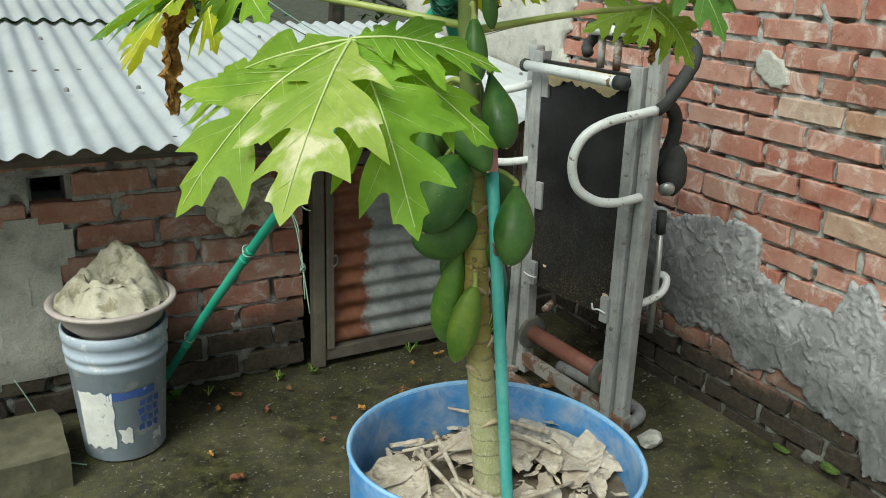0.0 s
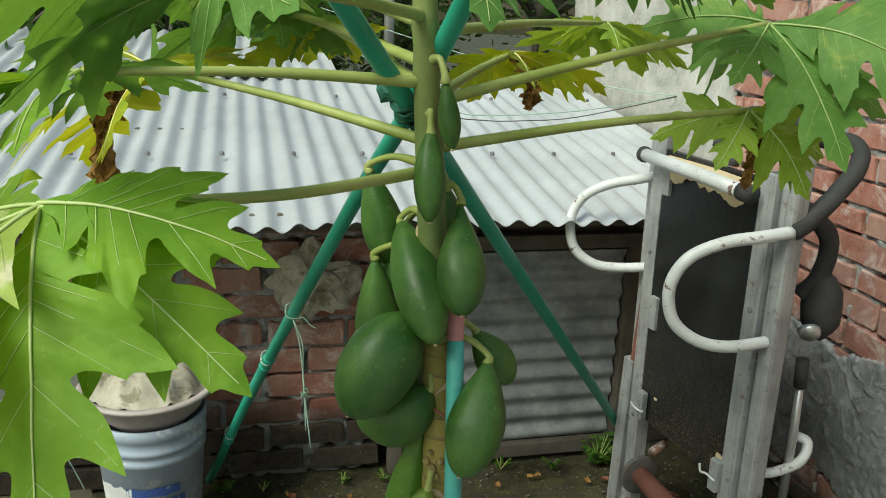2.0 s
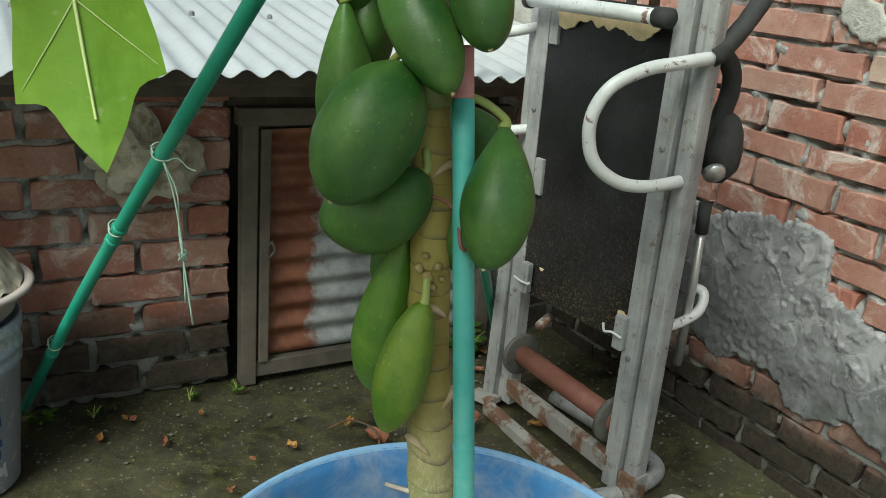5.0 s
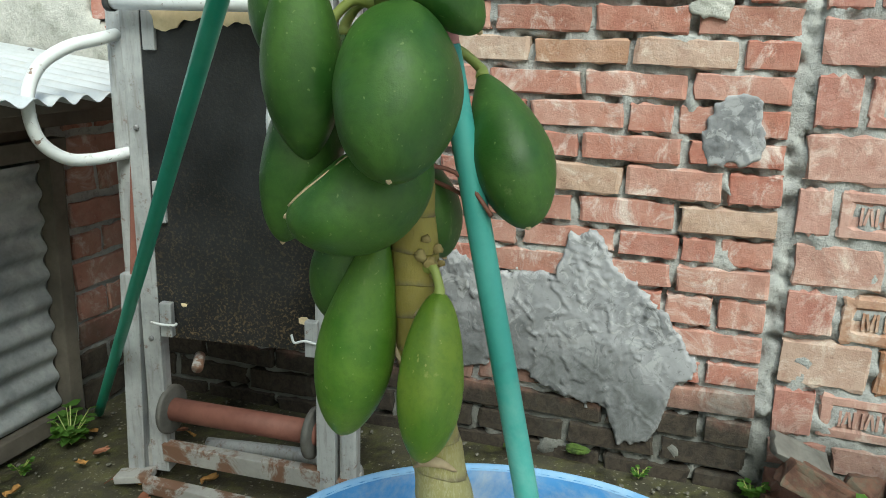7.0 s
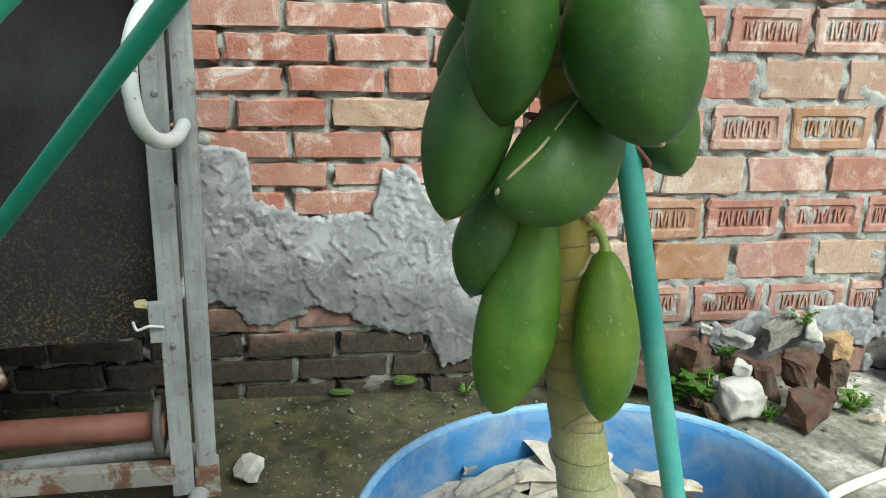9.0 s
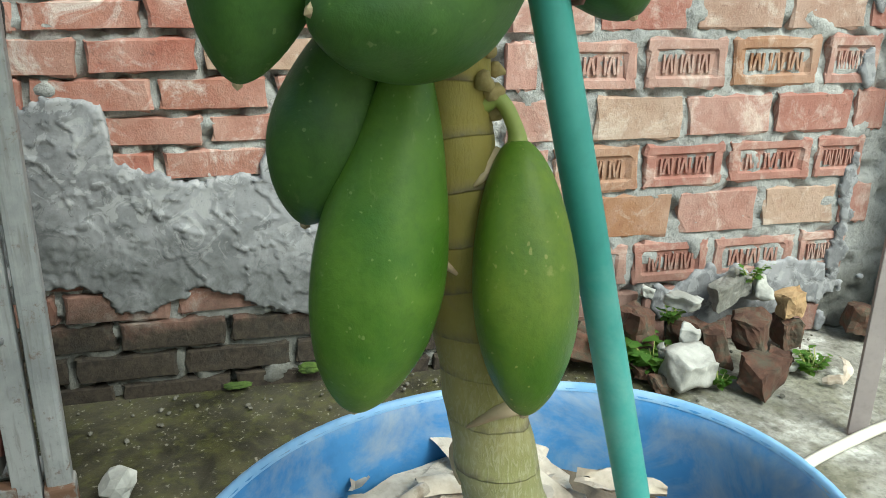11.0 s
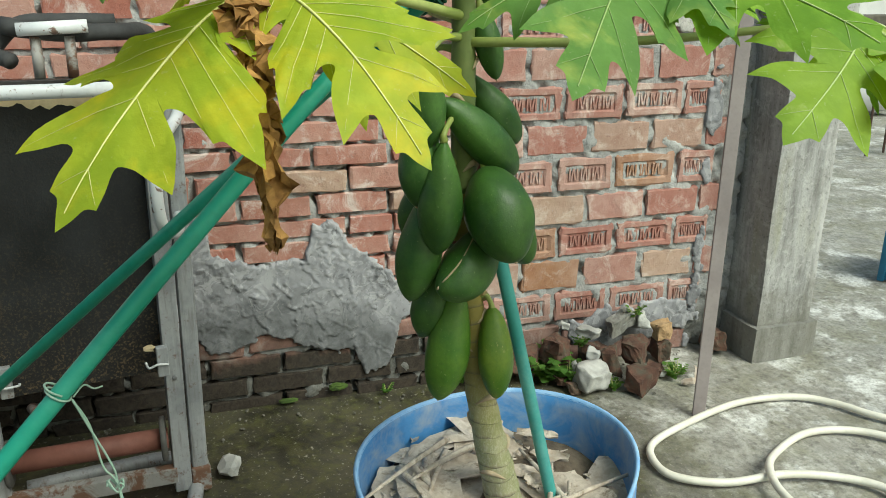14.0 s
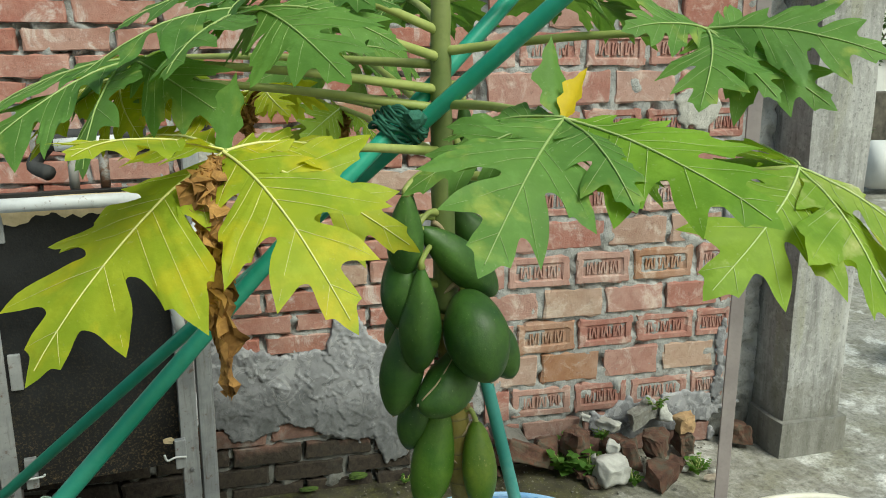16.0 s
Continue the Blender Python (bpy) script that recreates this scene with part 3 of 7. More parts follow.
def tube(bm, pts, rad, seg=12, cap=True, wobble=0.0, flat=1.0):
    """A round bar along pts; rad is a number or a list."""
    pts = [Vector(p) for p in pts]
    n = len(pts)
    rings = []
    ref = None
    for i, p in enumerate(pts):
        d = (pts[min(i + 1, n - 1)] - pts[max(i - 1, 0)]).normalized()
        if ref is None:
            ref = d.orthogonal().normalized()
        ref = (ref - d * d.dot(ref)).normalized()
        side = d.cross(ref)
        r = rad[i] if isinstance(rad, (list, tuple)) else rad
        ring = []
        for k in range(seg):
            a = 2 * math.pi * k / seg
            rr = r * (1 + wobble * noise.noise(p * 40 + Vector((math.cos(a), math.sin(a), 0)) * 2))
            ring.append(bm.verts.new(p + ref * math.cos(a) * rr + side * math.sin(a) * rr * flat))
        rings.append(ring)
    for r0, r1 in zip(rings, rings[1:]):
        for k in range(seg):
            bm.faces.new((r0[k], r0[(k + 1) % seg], r1[(k + 1) % seg], r1[k]))
    if cap:
        bm.faces.new(rings[0][::-1])
        bm.faces.new(rings[-1])
    return rings


def lathe(bm, profile, seg=40, centre=(0, 0, 0), warp=None):
    """A turned shape; profile is (radius, height) points."""
    rings = []
    for r, z in profile:
        ring = []
        for k in range(seg):
            a = 2 * math.pi * k / seg
            q = 1.0 if warp is None else warp(a, z)
            ring.append(bm.verts.new((centre[0] + r * q * math.cos(a), centre[1] + r * q * math.sin(a), centre[2] + z)))
        rings.append(ring)
    for r0, r1 in zip(rings, rings[1:]):
        for k in range(seg):
            bm.faces.new((r0[k], r0[(k + 1) % seg], r1[(k + 1) % seg], r1[k]))
    return rings


def rough_lump(bm, c, s, seed=0, subdiv=2, amount=0.35, turn=0.0):
    g = bmesh.ops.create_icosphere(bm, subdivisions=subdiv, radius=1.0)
    rot = Matrix.Rotation(turn, 3, "Z")
    for v in g["verts"]:
        n = noise.noise(v.co * 1.3 + Vector((seed * 7.3, seed * 1.7, 0)))
        n2 = noise.noise(v.co * 3.1 + Vector((seed * 3.1, 0, seed)))
        v.co *= 1 + amount * n + amount * 0.4 * n2
        v.co = rot @ Vector((v.co.x * s[0], v.co.y * s[1], v.co.z * s[2])) + Vector(c)
    return g["verts"]


def brick_mesh(name, size, seed, frog=False, material=None):
    """One worn brick lying with its face in the YZ plane at x=0 (facing -x); size is depth, length, height."""
    bm = bmesh.new()
    d, l, h = size
    rnd = random.Random(seed)
    if frog:
        us = [-0.5, -0.47, -0.385, -0.35, 0.0, 0.35, 0.385, 0.47, 0.5]
        vs = [-0.5, -0.45, -0.29, -0.235, 0.235, 0.29, 0.45, 0.5]
    else:
        us = [-0.5, -0.47, -0.34, -0.2, -0.07, 0.07, 0.2, 0.34, 0.47, 0.5] if l > 0.15 else [-0.5, -0.46, -0.15, 0.15, 0.46, 0.5]
        vs = [-0.5, -0.44, 0.0, 0.44, 0.5]
    ny, nz = len(us) - 1, len(vs) - 1
    grid = []
    for j in range(nz + 1):
        row = []
        for i in range(ny + 1):
            y, z = us[i] * l, vs[j] * h
            edge_u = i in (0, ny)
            edge_v = j in (0, nz)
            x = rnd.uniform(-0.0008, 0.0008)
            if edge_u or edge_v:
                x += rnd.uniform(0.003, 0.0065)
                y -= (1 if us[i] > 0 else -1) * (rnd.uniform(-0.002, 0.007) if edge_u else 0)
                z -= (1 if vs[j] > 0 else -1) * (rnd.uniform(-0.003, 0.006) if edge_v else 0)
            else:
                y += rnd.uniform(-0.006, 0.006)
            if edge_u and edge_v:
                x += rnd.uniform(0.0, 0.004)
                z -= (1 if vs[j] > 0 else -1) * rnd.uniform(0, 0.006)
            if rnd.random() < 0.05 and (i in (0, 1, ny - 1, ny) and j in (0, 1, nz - 1, nz)):
                x += 0.006
            if frog and abs(us[i]) < 0.36 and abs(vs[j]) < 0.24:
                x += 0.0075
            row.append(bm.verts.new((x, y, z)))
        grid.append(row)
    for j in range(nz):
        for i in range(ny):
            bm.faces.new((grid[j][i], grid[j + 1][i], grid[j + 1][i + 1], grid[j][i + 1]))
    loop = [grid[0][i] for i in range(ny + 1)] + [grid[j][ny] for j in range(1, nz + 1)] + [grid[nz][i] for i in range(ny - 1, -1, -1)] + [grid[j][0] for j in range(nz - 1, 0, -1)]
    back = [bm.verts.new((d, v.co.y, v.co.z)) for v in loop]
    for i in range(len(loop)):
        k = (i + 1) % len(loop)
        bm.faces.new((loop[i], loop[k], back[k], back[i]))
    if frog:
        # worn raised strokes in the sunk panel
        fl, fh = l * 0.70, h * 0.48
        for k in (-1, 0, 1):
            for off, tilt in ((-0.017, 0.0), (-0.006, 0.30), (0.005, -0.30), (0.016, 0.0)):
                box(bm, (0.0042, 0, 0), (0.0085, 0.0062, fh * 0.74), Matrix.Translation((0, k * fl * 0.31 + off, 0)) @ Matrix.Rotation(tilt, 4, "X"))
    bmesh.ops.recalc_face_normals(bm, faces=bm.faces)
    me = bpy.data.meshes.new(name)
    bm.to_mesh(me)
    bm.free()
    me.materials.append(material or M_BRICK)
    return me


# ---- setting ----
WALL_X = 2.22      # face of the long brick wall
SHED_Y = 3.0       # face of the shed's front wall


def ground():
    bm = bmesh.new()
    xs = [-40, -12, -5, -2.5] + [-2 + 0.1 * i for i in range(46)] + [3, 4, 6, 12, 40]
    ys = [-40, -12, -5, -3] + [-2.5 + 0.1 * i for i in range(57)] + [4, 6, 12, 40]
    rows = [[bm.verts.new((x, y, 0.008 * noise.noise(Vector((x * 1.3, y * 1.3, 0.0))) - 0.006 if abs(x) < 3 and abs(y) < 4 else -0.01)) for x in xs] for y in ys]
    for r0, r1 in zip(rows, rows[1:]):
        for i in range(len(xs) - 1):
            bm.faces.new((r0[i], r0[i + 1], r1[i + 1], r1[i]))
    ob = part("ground", bm, M_FLOOR, smooth=True)
    return tagged(ob, "damp mossy concrete yard floor, drier and pale by the pillar", "ground", kind="structure")


ground()


def slab(name, lo, hi, material, label, category, bevel=0.004):
    bm = bmesh.new()
    box(bm, [(a + b) / 2 for a, b in zip(lo, hi)], [b - a for a, b in zip(lo, hi)], None, bevel)
    return tagged(part(name, bm, material), label, category, kind="structure")


wall_east = slab("wall_east", (WALL_X + 0.045, -0.084, -0.05), (WALL_X + 0.25, 4.62, 2.6), M_MORTAR, "old red brick wall with rough mortar and flaked cement render", "wall")
bm = bmesh.new()
for lo, hi in (((-1.2, SHED_Y + 0.045, -0.05), (0.115, SHED_Y + 0.22, 1.02)), ((0.215, SHED_Y + 0.045, -0.05), (1.0, SHED_Y + 0.22, 1.02)), ((0.115, SHED_Y + 0.045, -0.05), (0.215, SHED_Y + 0.22, 0.735)), ((0.115, SHED_Y + 0.045, 0.825), (0.215, SHED_Y + 0.22, 1.02))):
    box(bm, [(a + b) / 2 for a, b in zip(lo, hi)], [b - a for a, b in zip(lo, hi)])
shed_left = tagged(part("wall_north", bm, M_MORTAR), "low sooty brick shed wall with a dark vent hole under the tin roof", "wall", kind="structure")
shed_right = slab("wall_north_end", (1.90, SHED_Y + 0.007, -0.05), (WALL_X + 0.01, SHED_Y + 0.22, 1.02), M_MORTAR, "short brick pier of the shed beside its door", "wall")
slab("wall_lintel", (1.0, SHED_Y + 0.030, 0.84), (1.90, SHED_Y + 0.22, 1.02), M_TIMBER, "dark timber lintel over the shed door", "wall")
slab("wall_back", (-1.2, 4.35, -0.05), (WALL_X, 4.5, 1.05), M_MORTAR, "plain rear wall of the shed", "wall")
slab("wall_west", (-1.2, 3.22, -0.05), (-1.05, 4.35, 1.02), M_MORTAR, "plain side wall of the shed", "wall")


def flake_sheet(name, y0, y1, z0, z1, inside, material, parent, label, thick=0.012, step=0.0056, x=WALL_X, rough=0.0060):
    """A ragged coat of render on the long wall; inside(y, z) is above zero where the coat still holds."""
    bm = bmesh.new()
    ny, nz = int((y1 - y0) / step), int((z1 - z0) / step)
    vs = {}

    def vert(i, j):
        if (i, j) not in vs:
            y, z = y0 + i * step, z0 + j * step
            f = inside(y, z)
            if f < 0:
                e = 0.003
                gy, gz = (inside(y + e, z) - f) / e, (inside(y, z + e) - f) / e
                g = max(math.hypot(gy, gz), 0.5)
                k = min(-f / g, step * 1.3) / g
                y, z = y + gy * k, z + gz * k
            q = Vector((y * 8, z * 8, 3.0))
            steps = 0.0
            for turn_, off in ((2.7, 0.0), (2.1, 31.0)):
                w = q + Vector((off, off * 0.7, 0))
                field = noise.noise(w * 0.45) + 0.55 * noise.noise(w * 1.15) + 0.18 * noise.noise(w * 2.9) + 0.07 * noise.noise(w * 6.5)
                layer = field * turn_ + 20
                frac = layer - math.floor(layer)
                steps += 0.85 * frac ** 10 + 0.65 * noise.noise(Vector((math.floor(layer) * 3.71, off, 9.0)))
            rough_zone = max(noise.noise(q * 0.6 + Vector((0, 0, 8))) - 0.22, 0) * 2.6
            lift = thick + rough * (steps + rough_zone * (0.9 * noise.noise(q * 5.7) + 0.9 * noise.noise(q * 11.1)))
            lift = max(lift, 0.0075)
            lift = min(lift, 0.0045 + max(f, 0) * 2.5)
            vs[i, j] = bm.verts.new((x - lift, y, z))
        return vs[i, j]

    for i in range(ny):
        for j in range(nz):
            if max(inside(y0 + (i + di) * step, z0 + (j + dj) * step) for di in (0, 1) for dj in (0, 1)) > 0:
                bm.faces.new((vert(i, j), vert(i, j + 1), vert(i + 1, j + 1), vert(i + 1, j)))
    rim = [e for e in bm.edges if len(e.link_faces) == 1]
    r = bmesh.ops.extrude_edge_only(bm, edges=rim)
    for v in r["geom"]:
        if isinstance(v, bmesh.types.BMVert):
            v.co.x = x + 0.012
    for f in bm.faces:
        f.smooth = True
    return part(name, bm, material, parent, label)


def ragged(y, z, amp=0.05):
    q = Vector((y * 7, z * 7, 1.0))
    return amp * noise.noise(q) + amp * 0.6 * noise.noise(q * 2.6) + amp * 0.35 * noise.noise(q * 6)


def lerp_table(table, y):
    for (a, va), (b, vb) in zip(table, table[1:]):
        if a <= y <= b:
            return va + (vb - va) * (y - a) / (b - a)
    return table[0][1] if y < table[0][0] else table[-1][1]


TOP = [(1.235, 0.30), (1.25, 0.335), (1.32, 0.434), (1.37, 0.50), (1.47, 0.56), (1.54, 0.635), (1.605, 0.64), (1.64, 0.53), (1.83, 0.52), (1.94, 0.585), (1.955, 0.70), (2.065, 0.725), (2.24, 0.66), (2.95, 0.66)]
BOT = [(1.235, 0.33), (1.30, 0.265), (1.335, 0.13), (1.36, 0.085), (1.44, 0.07), (1.475, 0.19), (1.60, 0.20), (1.73, 0.245), (1.90, 0.235), (2.17, 0.29), (2.95, 0.20)]


def coat(y, z):
    r = ragged(y, z, 0.036) + 0.012 * noise.noise(Vector((y * 70, z * 70, 4)))
    return min(lerp_table(TOP, y) - z, z - lerp_table(BOT, y), y - 1.25) + r


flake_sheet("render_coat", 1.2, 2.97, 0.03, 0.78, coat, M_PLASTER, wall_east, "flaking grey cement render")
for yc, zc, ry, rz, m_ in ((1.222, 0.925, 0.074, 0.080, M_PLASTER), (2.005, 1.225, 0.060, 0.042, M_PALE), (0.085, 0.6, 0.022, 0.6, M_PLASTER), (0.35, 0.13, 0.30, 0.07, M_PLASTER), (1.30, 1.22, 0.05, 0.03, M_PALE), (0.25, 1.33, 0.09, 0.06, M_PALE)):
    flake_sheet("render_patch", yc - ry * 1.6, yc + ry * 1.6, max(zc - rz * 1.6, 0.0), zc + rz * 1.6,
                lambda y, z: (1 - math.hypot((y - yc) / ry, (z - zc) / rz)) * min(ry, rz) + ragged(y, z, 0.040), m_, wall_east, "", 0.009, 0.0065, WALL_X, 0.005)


def over_roof(y, z):
    return min(4.6 - y, y - 3.02, z - 1.0, 1.75 - z + 0.3 * (y - 3.0)) + ragged(y, z, 0.10) - 0.02


flake_sheet("upper_render", 3.0, 4.62, 0.95, 2.3, over_roof, M_PALE, wall_east, "pale stained render above the roof", 0.014, 0.020)

def mortar_bed(parent, along, u0, u1, z0, z1, plane, amp, seed, skip=None, step=0.0105):
    """The uneven face of the mortar, smeared over the brick edges here and there; along is "y" or "x"."""
    bm = bmesh.new()
    nu, nz = int((u1 - u0) / step), int((z1 - z0) / step)
    rows = []
    for j in range(nz + 1):
        row = []
        for i in range(nu + 1):
            u, z = u0 + i * step, z0 + j * step
            q = Vector((u * 16, z * 16, seed))
            d = amp * (noise.noise(q) + 0.7 * noise.noise(q * 2.4) + 0.6 * noise.noise(q * 5.1))
            d += 0.014 * max(noise.noise(q * 0.9 + Vector((0, 0, 20))) - 0.20, 0) / 0.4
            d -= 0.034 * max(noise.noise(q * 1.4 + Vector((0, 0, 40))) - 0.02, 0) / 0.4
            c = plane - d * (0.55 if along == "y" and u < 1.06 else 1.0) - (0.0068 if along == "y" and u < 1.06 else 0.0)
            row.append(bm.verts.new((c, u, z) if along == "y" else (u, c, z)))
        rows.append(row)
    for j in range(nz):
        for i in range(nu):
            if skip and skip(u0 + (i + 0.5) * step, z0 + (j + 0.5) * step):
                continue
            f = (rows[j][i], rows[j + 1][i], rows[j + 1][i + 1], rows[j][i + 1])
            bm.faces.new(f if along == "y" else f[::-1])
    part("mortar", bm, M_MORTAR, parent, "", smooth=True)


mortar_bed(wall_east, "y", -0.082, 3.3, 0.0, 2.0, WALL_X + 0.0125, 0.0055, 2.0)
mortar_bed(shed_left, "x", -0.6, 0.99, 0.0, 0.95, SHED_Y + 0.0130, 0.0048, 7.0, lambda x, z: 0.10 < x < 0.225 and 0.725 < z < 0.835)

# grey cement smeared over the shed's corner pier
bmp = bmesh.new()
for i in range(20):
    for j in range(26):
        x, z = -0.25 + i * 0.024, 0.12 + j * 0.024
        if min(0.21 - x, 0.70 - z, z - 0.16) + 0.05 * noise.noise(Vector((x * 9, z * 9, 5))) > 0:
            t = 0.012 + 0.006 * noise.noise(Vector((x * 14, z * 14, 2)))
            box(bmp, (x, SHED_Y - t / 2 + 0.004, z), (0.0243, t + 0.004, 0.0243))
part("render_smear", bmp, M_PALE, shed_left, "grey cement smeared on bricks")

# ---- shed roof, door ----
def corrugated(bm, x0, x1, fn, v0, v1, pitch=0.076, amp=0.0095, nv=6, thick=0.0012, drop=0.0):
    """Sheet with waves across x; fn(v) gives (y, z)."""
    n = int((x1 - x0) / pitch * 8)
    for side in (0, 1):
        rows = []
        for j in range(nv + 1):
            y, z = fn(v0 + (v1 - v0) * j / nv)
            rows.append([bm.verts.new((x0 + (x1 - x0) * i / n, y + (0.004 * math.sin(i * 0.21) if j in (0, nv) else 0), z + amp * math.sin(2 * math.pi * (x1 - x0) * i / n / pitch) - side * thick + 0.004 * math.sin(i * 0.05 + j))) for i in range(n + 1)])
        for r0, r1 in zip(rows, rows[1:]):
            for i in range(n):
                f = (r0[i], r0[i + 1], r1[i + 1], r1[i])
                bm.faces.new(f if side == 0 else f[::-1])


roof = tagged(put_empty("shed_roof", (0, 0, 0)), "corrugated galvanised iron roof sheets, pale grey, over the shed", "roof", kind="structure")


def slope(y):
    return (y, 0.985 + 0.118 * (y - 2.6))


bm = bmesh.new()
corrugated(bm, -1.3, 0.72, slope, 2.61, 4.42)
part("roof_sheet", bm, M_ZINC, roof, smooth=True)
bm = bmesh.new()
corrugated(bm, 0.68, 2.16, lambda y: (y, slope(y)[1] + 0.006), 2.60, 4.40)
part("roof_sheet", bm, M_ZINC, roof, smooth=True)
bm = bmesh.new()
corrugated(bm, -1.3, 1.0, lambda y: (y, slope(y)[1] + 0.02), 4.36, 5.4)
part("roof_sheet", bm, M_ZINC, roof, smooth=True)
for yy in (3.22, 4.02):
    for k in range(15):
        x = -1.1 + k * 0.228
        if x < 2.1:
            bm = bmesh.new()
            tube(bm, [(x, yy, slope(yy)[1] + 0.006), (x, yy, slope(yy)[1] + 0.016), (x, yy, slope(yy)[1] + 0.020)], [0.009, 0.008, 0.003], 8)
            part("roof_screw", bm, M_SCREW, roof)
for yy in (2.75, 3.6, 4.3):
    bm = bmesh.new()
    box(bm, (0.5, yy, slope(yy)[1] - 0.034), (3.3, 0.045, 0.045), None, 0.003)
    part("purlin", bm, M_TIMBER, roof)
bm = bmesh.new()
box(bm, (0.5, 2.95, 0.935), (3.4, 0.06, 0.10), None, 0.004)
part("wall_plate", bm, M_TIMBER, roof)

door = tagged(put_empty("door_1", (0, 0, 0)), "low shed door of rusty corrugated sheet in a worn timber frame, closed", "door", kind="structure")
bm = bmesh.new()
n = 90
for side in (0, 1):
    rows = []
    for j in range(n + 1):
        z = 0.075 + 0.71 * j / n
        rows.append([bm.verts.new((1.075 + 0.765 * i / 12, SHED_Y - 0.012 - 0.010 * math.sin(z * 2 * math.pi / 0.076) + side * 0.002, z)) for i in range(13)])
    for r0, r1 in zip(rows, rows[1:]):
        for i in range(12):
            f = (r0[i], r0[i + 1], r1[i + 1], r1[i])
            bm.faces.new(f if side == 0 else f[::-1])
part("door_sheet", bm, M_DOOR, door, "grey corrugated sheet with a rust-brown strip", smooth=True)
for c, s in (((1.045, SHED_Y - 0.025, 0.42), (0.045, 0.05, 0.84)), ((1.872, SHED_Y - 0.025, 0.42), (0.05, 0.05, 0.84)), ((1.46, SHED_Y - 0.028, 0.825), (0.90, 0.05, 0.05)), ((1.46, SHED_Y - 0.024, 0.045), (0.80, 0.035, 0.05)), ((1.09, SHED_Y - 0.040, 0.43), (0.03, 0.02, 0.72))):
    bm = bmesh.new()
    box(bm, c, s, None, 0.004)
    part("frame_bar", bm, M_TIMBER, door)
bm = bmesh.new()
tube(bm, smooth_path([(1.10, SHED_Y - 0.05, 0.45), (1.108, SHED_Y - 0.06, 0.46), (1.115, SHED_Y - 0.06, 0.435), (1.10, SHED_Y - 0.055, 0.415), (1.09, SHED_Y - 0.05, 0.44)], 5), 0.004, 6)
part("wire_latch", bm, M_WHEEL, door)

# ---- concrete pillar, flat bar, hose, rubble ----
pillar = tagged(put_empty("pillar_1", (0, 0, 0)), "square grey concrete pillar with board marks", "pillar", kind="structure")


def concrete_prism(bm, x0, x1, y0, y1, z0, z1, seed, n=10):
    corners = [(x0, y0), (x1, y0), (x1, y1), (x0, y1)]
    rings = []
    for j in range(n + 1):
        z = z0 + (z1 - z0) * j / n
        ring = []
        for k in range(4):
            a, b = Vector(corners[k]), Vector(corners[(k + 1) % 4])
            for i in range(5):
                p = a.lerp(b, i / 5 if i else 0.03)
                w = 0.004 * noise.noise(Vector((p.x * 9, p.y * 9, z * 5 + seed)))
                ring.append(bm.verts.new((p.x + w, p.y + w, z)))
        rings.append(ring)
    m_ = len(rings[0])
    for r0, r1 in zip(rings, rings[1:]):
        for k in range(m_):
            bm.faces.new((r0[k], r0[(k + 1) % m_], r1[(k + 1) % m_], r1[k]))
    bm.faces.new(rings[-1])
    bm.faces.new(rings[0][::-1])


bm = bmesh.new()
concrete_prism(bm, 2.035, 2.29, -0.345, -0.085, 0.0, 2.6, 1, 24)
part("shaft", bm, M_PILLAR, pillar)
bm = bmesh.new()
concrete_prism(bm, 2.010, 2.31, -0.365, -0.065, -0.02, 0.14, 4, 5)
part("plinth", bm, M_PILLAR, pillar)

bm = bmesh.new()
beam(bm, (1.715, 0.368, 0.0), (1.735, 0.345, 1.95), 0.014, 0.042, (0.4, 1, 0), 0.002)
tagged(part("upright_bar", bm, M_STAKEWOOD), "weathered grey-brown flat upright bar standing on the concrete", "post")

HOSE = [(1.15, -0.75, 0.014), (1.32, -0.42, 0.014), (1.50, -0.22, 0.014), (1.63, -0.13, 0.014), (1.71, -0.02, 0.014), (1.73, 0.2, 0.014), (1.65, 0.48, 0.014), (1.57, 0.64, 0.014), (1.46, 0.68, 0.014), (1.385, 0.645, 0.014), (1.325, 0.52, 0.014), (1.30, 0.34, 0.024), (1.25, 0.18, 0.014), (1.16, 0.09, 0.014), (1.03, 0.1, 0.014), (0.99, 0.22, 0.014), (1.06, 0.38, 0.014), (1.2, 0.42, 0.03), (1.32, 0.385, 0.04), (1.424, 0.27, 0.016), (1.49, 0.11, 0.014), (1.47, -0.035, 0.014), (1.39, -0.145, 0.014), (1.2, -0.3, 0.014), (0.9, -0.5, 0.014)]
bm = bmesh.new()
tube(bm, smooth_path(HOSE, 6), 0.0125, 10)
tagged(part("garden_hose", bm, M_HOSE, smooth=True), "cream rubber garden hose lying in loops on concrete", "hose")

